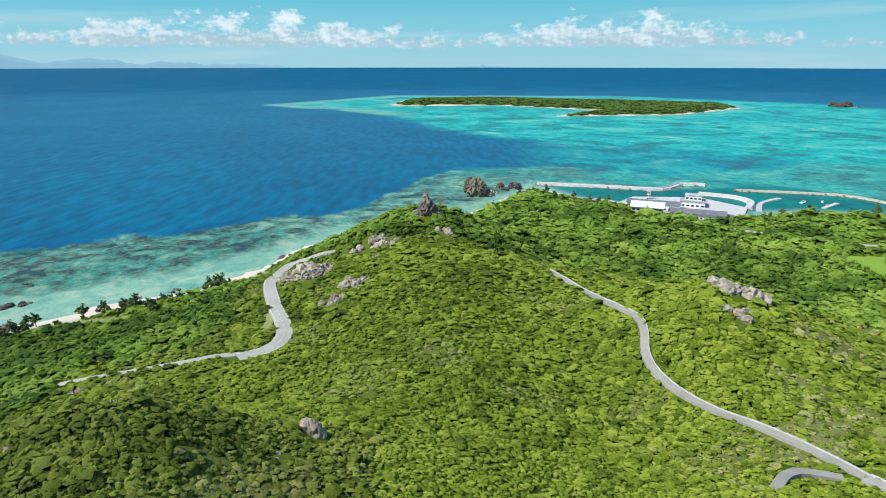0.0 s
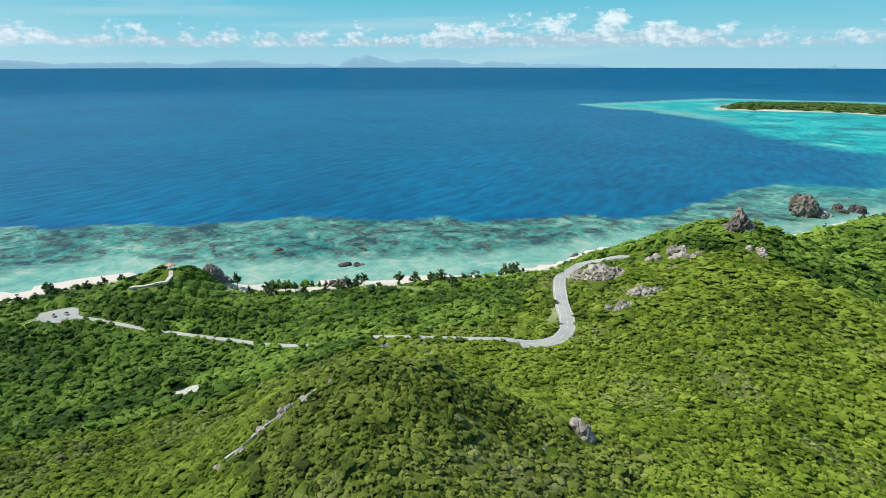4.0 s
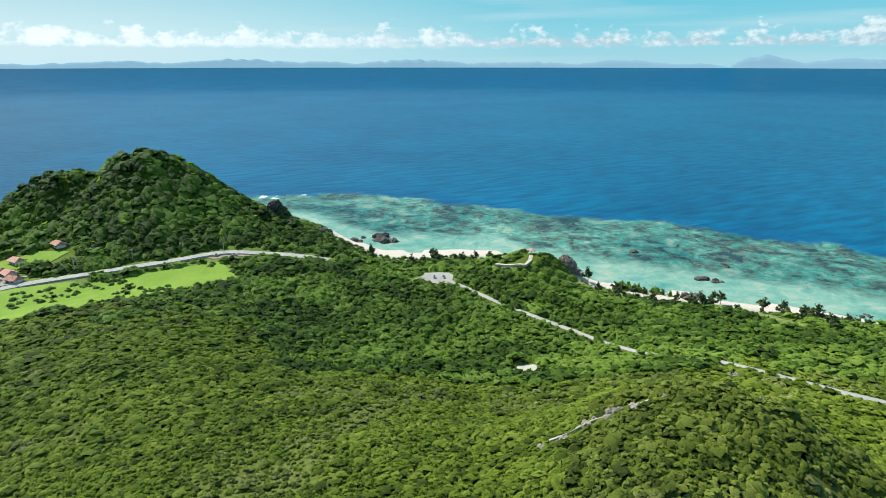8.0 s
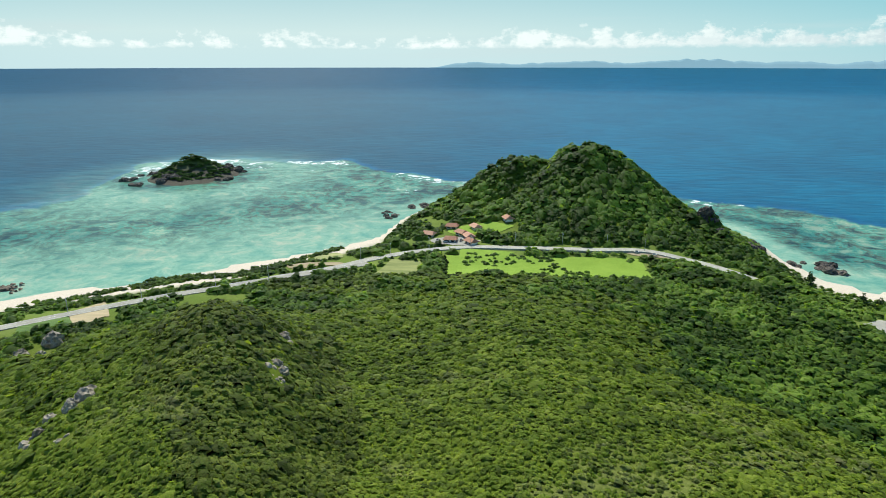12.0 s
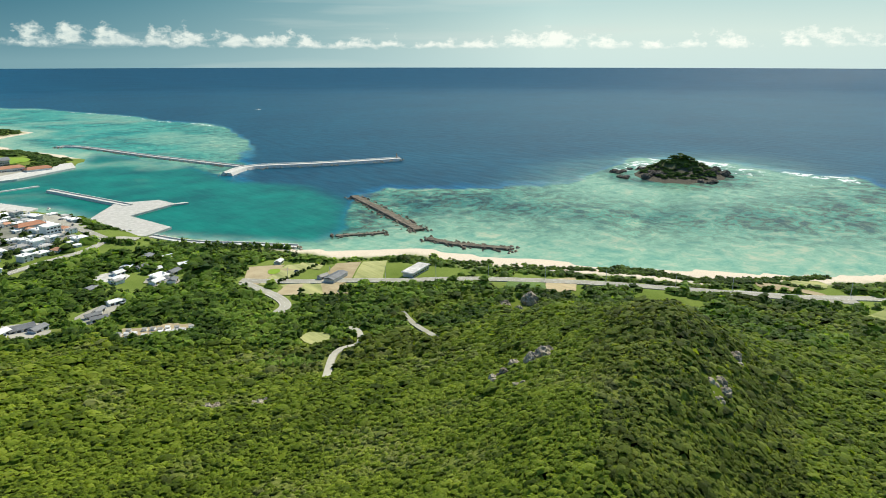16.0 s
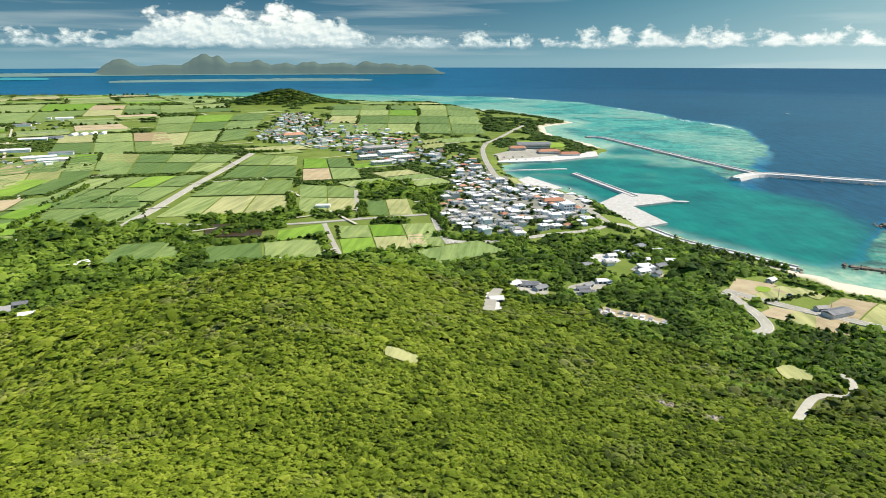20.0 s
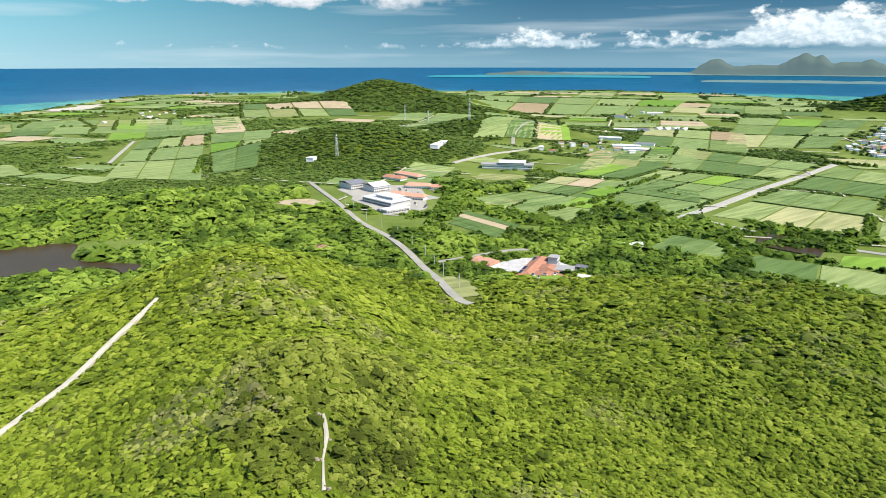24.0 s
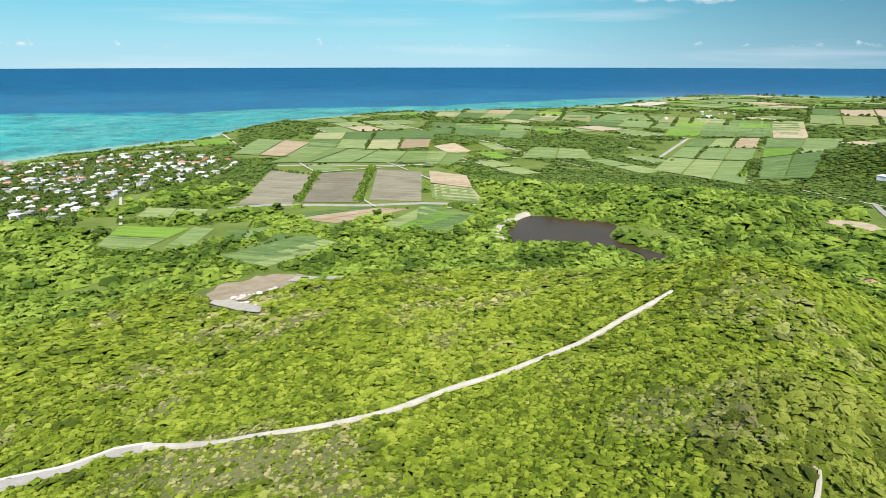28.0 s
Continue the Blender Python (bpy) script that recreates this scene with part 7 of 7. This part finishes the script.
quay([(45, -1070), (28, -1080), (-80, -1112), (-168, -1178), (-172, -1240), (-60, -1205), (40, -1150)], 3.2, "long pale quay under the ferry halls")
# fishing harbour in the south
breakwater("south_breakwater", [(135, 893), (219, 872), (300, 852), (341, 888), (372, 880)], 7, 2.6, "long pale breakwater of the fishing harbour", True)
breakwater("inner_mole", [(340, 822), (377, 798), (384, 768), (366, 735)], 8, 2.4, "pale curved mole of the fishing harbour", False)
breakwater("north_mole", [(402, 848), (482, 829), (531, 810), (556, 763), (570, 720)], 8, 1.8, "low sandy mole of the fishing harbour", True, GRAVEL, False)
breakwater("pontoon", [(372, 720), (396, 765), (433, 793)], 6, 1.6, "short pale stone pier", False, None, False)
breakwater("pontoon", [(458, 738), (490, 764)], 5, 1.4, "small concrete boat pier", False, None, False)
quay([(222, 770), (246, 800), (330, 795), (365, 735), (340, 690), (240, 690)], 2.0, "pale concrete quay of the fishing harbour")


def light_beacon(x, y, z, label):
    t = empty("harbour_light", label, "beacon")
    part("base", tube(1.8, 1.6, 1.2, 10), CONCRETE, t)
    part("column", tube(1.0, 0.8, 6.5, 10, z=1.2), RED_TILE, t, "red painted column")
    part("lantern", tube(0.6, 0.4, 1.2, 8, z=7.7), GLASS, t)
    t.matrix_world = Matrix.Translation((x, y, z))
    return t


light_beacon(-634, -928, 4.5, "small red harbour light on the breakwater")


def boat(x, y, turn, long, label):
    t = empty("fishing_boat", label, "boat", "small moored boats")
    a, b = long / 2, long * 0.14
    v = [(-a, -b, 0.9), (a * 0.6, -b, 1.0), (a, 0, 1.3), (a * 0.6, b, 1.0), (-a, b, 0.9), (-a, -b * 0.7, -0.3), (a * 0.55, -b * 0.6, -0.3), (a * 0.8, 0, -0.3), (a * 0.55, b * 0.6, -0.3), (-a, b * 0.7, -0.3)]
    f = [(0, 1, 2, 3, 4)] + [(k, 5 + k, 5 + (k + 1) % 5, (k + 1) % 5) for k in range(5)]
    part("hull", (v, f), WHITE_ROOF, t)
    part("cabin", box(long * 0.25, long * 0.18, 1.6, -long * 0.05, 0, 1.0, 0.85), WHITE_WALL, t)
    part("cabin_window", box(long * 0.26, long * 0.14, 0.5, -long * 0.05, 0, 1.8, 0.95), GLASS, t)
    t.matrix_world = pose(x, y, 0, 0, 0, turn)
    return t


for bx, by, bt, bl in ((452, 772, 40, 14), (470, 752, 60, 9), (478, 775, 60, 9), (330, 812, 10, 10), (-60, -860, 20, 9), (-88, -868, 70, 10)):
    boat(bx, by, bt, bl, "small white fishing boat moored at the pier")
boat(-930, -2250, 30, 26, "far white boat out on the open sea")


def car(x, y, turn, paint):
    t = empty("car", "small parked car on the pale asphalt", "car", "parked cars")
    part("body", joined(box(4.2, 1.7, 0.45, z=0.35), box(4.1, 1.64, 0.25, z=0.8, taper=0.92)), paint, t)
    part("cabin", box(2.3, 1.5, 0.6, -0.2, 0, 1.05, 0.8), GLASS, t)
    for sx in (-1.3, 1.3):
        for sy in (-0.75, 0.75):
            v, f = tube(0.32, 0.32, 0.22, 10)
            part("wheel", ([(px + sx, pz - 0.11 + sy, py + 0.32) for px, py, pz in v], f), GREY_ROOF, t)
    t.matrix_world = Matrix.Translation((x, y, ground_at(x, y) + 0.8)) @ pose(0, 0, 0, 0, 0, turn)
    return t


rnd_cars = random.Random(6)
for bx, by in ((598, -325), (602, -332), (606, -340), (600, -350), (640, -318), (648, -322), (608, -390), (615, -395), (330, -318), (325, -325), (322, -333),
               (-404, 222), (-400, 228), (-552, -92), (-548, -84), (-553, -70), (266, 722), (285, 730), (300, 700), (-534, 84), (-530, 98), (20, -1105), (8, -1110), (-5, -1112), (-18, -1118), (-34, -1124), (-48, -1128), (-60, -1140), (5, -1130), (-12, -1136), (-28, -1142),
               (-85, -700), (-88, -712), (-92, -725), (-80, -735), (-86, -760), (590, -392), (596, -398), (620, -335), (628, -338), (690, -420), (684, -426), (700, -425), (662, -430), (318, -312),
               (-10, -428), (-62, -440), (-80, -455), (-92, -512), (-116, -488), (-205, -445)):
    car(bx, by, rnd_cars.uniform(0, 180), rnd_cars.choice((WHITE_ROOF, WHITE_ROOF, STEEL, GREY_ROOF)))

# ---- limestone rocks and shore trees ----
def lump(rad, cx, cy, cz, seed, tall=1.0, rough=0.62):
    """A craggy lump: a ball pushed in and out by two scales of ridged noise."""
    bm = bmesh.new()
    bmesh.ops.create_icosphere(bm, subdivisions=4 if rad > 5 else 3 if rad > 1.3 else 2, radius=1.0)
    off = Vector((seed * 3.1, seed * 1.7, seed * 2.3))
    for v in bm.verts:
        d = v.co.normalized()
        n = 1 - abs(noise.noise(d * 1.6 + off)) * 1.4
        n2 = 1 - abs(noise.noise(d * 4.2 + off)) * 1.6
        n3 = noise.noise(d * 9.0 + off)
        k = 1 + rough * (n * 0.6 + n2 * 0.5 - 0.6) + 0.14 * n3 + 0.08 * noise.noise(d * 19.0 + off)
        v.co = Vector((d.x * k * rad + cx, d.y * k * rad + cy, d.z * k * rad * tall + cz))
    bm.verts.ensure_lookup_table()
    shape = [tuple(v.co) for v in bm.verts], [tuple(q.index for q in f.verts) for f in bm.faces]
    bm.free()
    return shape


def outcrop(name, x, y, rows, label, material=None, sink=0.8, spread=None):
    """Rows: radius, dx, dy, dz, tallness."""
    t = empty(name, label, "rock")
    z = max(ground_at(x, y), 0.0)
    t.matrix_world = Matrix.Translation((x, y, z - sink))
    for k, (r, dx, dy, dz, tall) in enumerate(rows):
        fall = max(ground_at(x + dx, y + dy), -1.0) - z if z > 0.5 else 0.0
        part("boulder", lump(r, dx, dy, dz + fall, x * 0.13 + k * 1.9, tall), material or LIMESTONE, t)
    return t


def heap(name, x, y, size, count, seed, label, material=None, tall=1.0, wide=1.6, sink=0.8):
    rnd = random.Random(seed)
    rows = [(size * rnd.uniform(0.35, 0.8), rnd.uniform(-wide, wide) * size, rnd.uniform(-wide, wide) * size * 0.7, rnd.uniform(-0.1, 0.3) * size, tall * rnd.uniform(0.7, 1.4)) for _ in range(count)]
    return outcrop(name, x, y, rows, label, material, sink)


outcrop("sea_stack", 43, 815, [(11, 0, 0, 7, 1.4), (9, -6, 5, 12, 1.15), (7.5, 12, 4, 4, 0.9), (5, 18, -2, 2, 0.8), (7, 6, -4, 11, 1.3)], "tall pitted brown limestone stack standing on the reef", STACK_ROCK)
heap("shore_rock", 66, 825, 5, 6, 3, "low limestone rocks beside the stack", LIMESTONE)
heap("shore_rock", 92, 858, 9, 8, 4, "rugged dark rocks at the end of the beach", DARK_ROCK, 1.1)
outcrop("pinnacle", -14, 505, [(6, 0, 0, 2, 1.4), (4.4, 0.5, 0, 8, 1.4), (2.6, -0.5, 0, 13, 1.3), (6, 6, 2, 1, 0.8), (6, -6, 0, -1, 0.7), (4, 4.5, 0, 5, 1.0)], "pointed dark limestone pinnacle on the scrub ridge", STACK_ROCK)
outcrop("crag", -32, 138, [(1.9, 0, 0, 1.2, 1.4), (1.4, -1.6, 0.6, 1.8, 1.6), (1.2, -2.6, 0.4, 2.4, 1.3), (1.3, 1.5, -0.4, 0.6, 1.2), (0.9, 0.6, -1.6, 0.4, 1.1)], "split grey limestone crag in the scrub", None, 0.2)
outcrop("road_outcrop", -90, 396, [(9, 0, 0, 1, 0.9), (8, -11, 4, 0, 0.7), (8, 10, -2, 1, 0.75), (6, 18, -4, 0, 0.7), (6, -18, 6, -1, 0.6), (7, 3, -5, 0, 0.7)], "broad pale limestone outcrop above the road bend")
for k, (bx, by, bs, bc, bw) in enumerate(OUTCROPS):
    heap("limestone_outcrop", bx, by, bs * (1.25 if by < 0 else 1.15), bc, 20 + k, "weathered grey limestone outcrop showing through scrub", None, 1.0, bw)
for k, (bx, by, bs, bc) in enumerate(((-551, 246, 7, 9), (-560, 225, 6, 8), (-311, 425, 5, 8), (-607, 168, 8, 7), (-592, 193, 6, 6), (-680, -166, 6, 8), (-737, -146, 7, 8), (-700, -175, 4, 6), (-140, 540, 4, 6), (-205, 455, 4, 6), (-330, 470, 3, 5), (-395, 430, 4, 6), (-840, -600, 8, 8), (-930, -480, 9, 8), (-960, -540, 8, 7), (-870, -470, 8, 7), (-905, -590, 9, 8), (-835, -540, 9, 8), (-955, -500, 9, 8), (-885, -610, 7, 7), (-980, -585, 5, 6), (-810, -570, 6, 6))):
    heap("reef_rock", bx, by, bs, bc, 70 + k, "dark jagged reef rocks on the shore", DARK_ROCK, 0.6, 1.8)
outcrop("cone_rock", -619, 158, [(7, 0, 0, -2, 1.0), (4.5, 2, 1, 4, 1.2), (7, -7, 0, -5, 0.9)], "dark pointed rock above the shore", DARK_ROCK, 0)
outcrop("summit_cliff", -680, 54, [(10, 0, 0, -6, 0.8), (9, 10, 10, -14, 0.9), (8, 6, -8, -16, 0.8)], "dark bare cliff below the wooded summit", DARK_ROCK, 2)
heap("yellow_rock", 868, 914, 12, 6, 99, "low pale rock bank on the lagoon shore", LIMESTONE, 0.5)
ob = heap("far_skerry", 1560, 2500, 26, 8, 101, "far dark rocky islet at the reef edge", DARK_ROCK, 0.7)
for k, (bx, by, bs) in enumerate(((352, 214, 3.4), (362, 206, 2.6), (340, 200, 3.0), (376, 200, 2.8), (392, 192, 2.4), (404, 182, 2.2), (330, 190, 2.4))):
    heap("rubble_heap", bx, by, bs, 7, 300 + k, "heap of pale crushed limestone in the earth yard", CHALK, 0.6, 1.5)
heap("headland_cliff", *xy(48.7, 494), 8, 9, 330, "bare brown cliff on the seaward side of the headland", STACK_ROCK, 1.1, 1.1)
heap("beach_rock", *xy(37.4, 474), 5, 8, 331, "dark overgrown rocks at the edge of the beach", DARK_ROCK, 0.8, 1.6)
lookout = empty("lookout", "small lookout with a red roof on the headland", "pavilion")
part("post", joined(*[box(0.3, 0.3, 2.6, sx * 2, sy * 2) for sx in (-1, 1) for sy in (-1, 1)]), CONCRETE, lookout)
part("roof", hip_roof(6.5, 6.5, 1.6, 2.6, 0.02), RED_TILE, lookout, "red roof")
stand_at(lookout, -384, 300, 10, 0.2)


def shore_tree(seed, tall):
    """A wind-bent casuarina: trunk, limbs and an open feathery crown."""
    rnd = random.Random(seed)
    t = empty("casuarina_tree", "grey-green feathery shore tree by the beach", "tree", "shore trees along the beach")
    lean = (rnd.uniform(-0.8, 0.8), rnd.uniform(-0.8, 0.8))
    part("trunk", tube(0.28, 0.10, tall * 0.85, 7, tip=lean), BARK, t)
    xs, ys, zs, ss = [], [], [], []
    limbs = []
    for k in range(7):
        a, h = rnd.uniform(0, 6.28), rnd.uniform(0.3, 0.75)
        long = tall * rnd.uniform(0.24, 0.46) * (1.15 - h)
        limbs.append(tube(0.09, 0.03, tall * 0.14, 5, lean[0] * h, lean[1] * h, tall * h * 0.85, (math.cos(a) * long, math.sin(a) * long)))
        for q in range(9):
            g = rnd.uniform(0.35, 1.15)
            xs.append(lean[0] * h + math.cos(a) * long * g + rnd.uniform(-0.7, 0.7)), ys.append(lean[1] * h + math.sin(a) * long * g + rnd.uniform(-0.7, 0.7))
            zs.append(tall * h * 0.85 + tall * 0.14 * g + rnd.uniform(-0.9, 0.9)), ss.append(rnd.uniform(0.5, 1.25))
    for q in range(22):
        xs.append(lean[0] + rnd.uniform(-1.1, 1.1)), ys.append(lean[1] + rnd.uniform(-1.1, 1.1)), zs.append(tall * rnd.uniform(0.6, 0.98)), ss.append(rnd.uniform(0.3, 0.75))
    part("limbs", joined(*limbs), BARK, t)
    crown = new("crown", crown_mesh("crown", *(np.array(q) for q in (xs, ys, zs, ss)), np.array(ss) * 1.2, CASUARINA))
    crown.parent = t
    return t


def shore_trees():
    rnd = random.Random(2)
    kinds = [shore_tree(k, t) for k, t in enumerate((9, 11, 12.5, 8))]
    spots = [(-213, 362), (-181, 362), (-224, 411), (-211, 401), (-237, 357), (-252, 403), (-268, 382), (-301, 406), (-205, 372), (-230, 395), (-190, 386), (-320, 337), (-308, 348), (-349, 330), (-262, 397), (-225, 417)]
    while len(spots) < 95:
        a = rnd.choice((rnd.uniform(20, 46), rnd.uniform(20, 46), rnd.uniform(54, 68), rnd.uniform(345, 358), rnd.uniform(152, 168), rnd.uniform(322, 336)))
        px, py = xy(a, float(ring(SHORE, np.array([a]))[0]) - rnd.uniform(24, 62))
        spots.append((px, py))
    x, y = np.array([p[0] for p in spots]), np.array([p[1] for p in spots])
    m = land_margin(x, y)
    bad = open_ground(x, y, np.full(len(x), 1.0)) | (m < 12)
    for k, (px, py) in enumerate([p for p, no in zip(spots, bad) if not no]):
        size = rnd.uniform(0.7, 1.2) * (0.7 if py < 0 else 1.0)
        mtx = Matrix.Translation((px, py, ground_at(px, py) - 0.1)) @ pose(0, 0, 0, 0, 0, rnd.uniform(0, 360)) @ Matrix.Diagonal((size, size, size, 1))
        if k < 4:
            kinds[k].matrix_world = mtx
        else:
            copy_thing(kinds[k % 4], mtx)


shore_trees()


def ridge_stones():
    """Small pale stones beside the footpaths on the knolls."""
    rnd, k = random.Random(9), 0
    for name, wide, pts in ROADS:
        if name != "ridge_path":
            continue
        line = spline(pts, 2.4 if pts[0][0] < 0 else 5.0)
        for p in line[::(1 if pts[0][0] < 0 else 2)]:
            if rnd.random() < 0.85:
                heap("path_rock", p[0] + rnd.uniform(-1.2, 1.2), p[1] + rnd.uniform(-1.2, 1.2), rnd.uniform(0.7, 1.5) * (1.0 if pts[0][0] < 0 else 0.6), 4, 200 + k, "small pale limestone rocks beside the ridge path", None, 0.9, 1.1, 0.0)
                k += 1


ridge_stones()

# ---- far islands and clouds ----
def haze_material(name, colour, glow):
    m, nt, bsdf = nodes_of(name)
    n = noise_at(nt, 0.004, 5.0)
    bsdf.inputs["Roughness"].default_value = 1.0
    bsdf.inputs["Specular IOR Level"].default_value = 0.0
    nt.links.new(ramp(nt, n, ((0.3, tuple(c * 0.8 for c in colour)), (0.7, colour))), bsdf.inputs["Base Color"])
    # an even glow stands in for the haze in front of far land
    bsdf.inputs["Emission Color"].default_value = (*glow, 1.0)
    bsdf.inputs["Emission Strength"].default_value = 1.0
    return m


# far land and shoals, with the haze of distance mixed into colour and glow
FAR_BLUE = haze_material("far_land_blue_haze", (0.06, 0.09, 0.11), (0.25, 0.42, 0.52))
FAR_GREEN = haze_material("far_land_green_haze", (0.055, 0.075, 0.055), (0.074, 0.118, 0.130))
FAR_SAND = haze_material("far_sand_haze", (0.11, 0.16, 0.14), (0.05, 0.10, 0.115))
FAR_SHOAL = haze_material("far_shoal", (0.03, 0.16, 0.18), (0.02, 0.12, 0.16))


def far_range(name, az0, az1, peaks, base_el, material, label, r=4935.0, seed=1):
    """A low ridge on the horizon: peaks as (share of the way, degrees high, share wide)."""
    n = int(abs(az1 - az0) * 8) + 8
    u = np.linspace(0, 1, n)
    top = np.zeros(n)
    for at, deg, wide in peaks:
        top = np.maximum(top, deg * np.exp(-((u - at) / wide) ** 2))
    az = az0 + (az1 - az0) * u
    top = top * (0.85 + 0.3 * vnoise(az * 10, az * 0, 6.0, seed)) + 0.05 * vnoise(az * 10, az * 0, 2.5, seed + 3)
    top *= smooth(0, 0.04, u) * smooth(1, 0.96, u)
    v, f = [], []
    for a, h in zip(az, top):
        x, y = xy(a, 1.0)
        z0 = EYE + r * math.tan(radians(base_el))
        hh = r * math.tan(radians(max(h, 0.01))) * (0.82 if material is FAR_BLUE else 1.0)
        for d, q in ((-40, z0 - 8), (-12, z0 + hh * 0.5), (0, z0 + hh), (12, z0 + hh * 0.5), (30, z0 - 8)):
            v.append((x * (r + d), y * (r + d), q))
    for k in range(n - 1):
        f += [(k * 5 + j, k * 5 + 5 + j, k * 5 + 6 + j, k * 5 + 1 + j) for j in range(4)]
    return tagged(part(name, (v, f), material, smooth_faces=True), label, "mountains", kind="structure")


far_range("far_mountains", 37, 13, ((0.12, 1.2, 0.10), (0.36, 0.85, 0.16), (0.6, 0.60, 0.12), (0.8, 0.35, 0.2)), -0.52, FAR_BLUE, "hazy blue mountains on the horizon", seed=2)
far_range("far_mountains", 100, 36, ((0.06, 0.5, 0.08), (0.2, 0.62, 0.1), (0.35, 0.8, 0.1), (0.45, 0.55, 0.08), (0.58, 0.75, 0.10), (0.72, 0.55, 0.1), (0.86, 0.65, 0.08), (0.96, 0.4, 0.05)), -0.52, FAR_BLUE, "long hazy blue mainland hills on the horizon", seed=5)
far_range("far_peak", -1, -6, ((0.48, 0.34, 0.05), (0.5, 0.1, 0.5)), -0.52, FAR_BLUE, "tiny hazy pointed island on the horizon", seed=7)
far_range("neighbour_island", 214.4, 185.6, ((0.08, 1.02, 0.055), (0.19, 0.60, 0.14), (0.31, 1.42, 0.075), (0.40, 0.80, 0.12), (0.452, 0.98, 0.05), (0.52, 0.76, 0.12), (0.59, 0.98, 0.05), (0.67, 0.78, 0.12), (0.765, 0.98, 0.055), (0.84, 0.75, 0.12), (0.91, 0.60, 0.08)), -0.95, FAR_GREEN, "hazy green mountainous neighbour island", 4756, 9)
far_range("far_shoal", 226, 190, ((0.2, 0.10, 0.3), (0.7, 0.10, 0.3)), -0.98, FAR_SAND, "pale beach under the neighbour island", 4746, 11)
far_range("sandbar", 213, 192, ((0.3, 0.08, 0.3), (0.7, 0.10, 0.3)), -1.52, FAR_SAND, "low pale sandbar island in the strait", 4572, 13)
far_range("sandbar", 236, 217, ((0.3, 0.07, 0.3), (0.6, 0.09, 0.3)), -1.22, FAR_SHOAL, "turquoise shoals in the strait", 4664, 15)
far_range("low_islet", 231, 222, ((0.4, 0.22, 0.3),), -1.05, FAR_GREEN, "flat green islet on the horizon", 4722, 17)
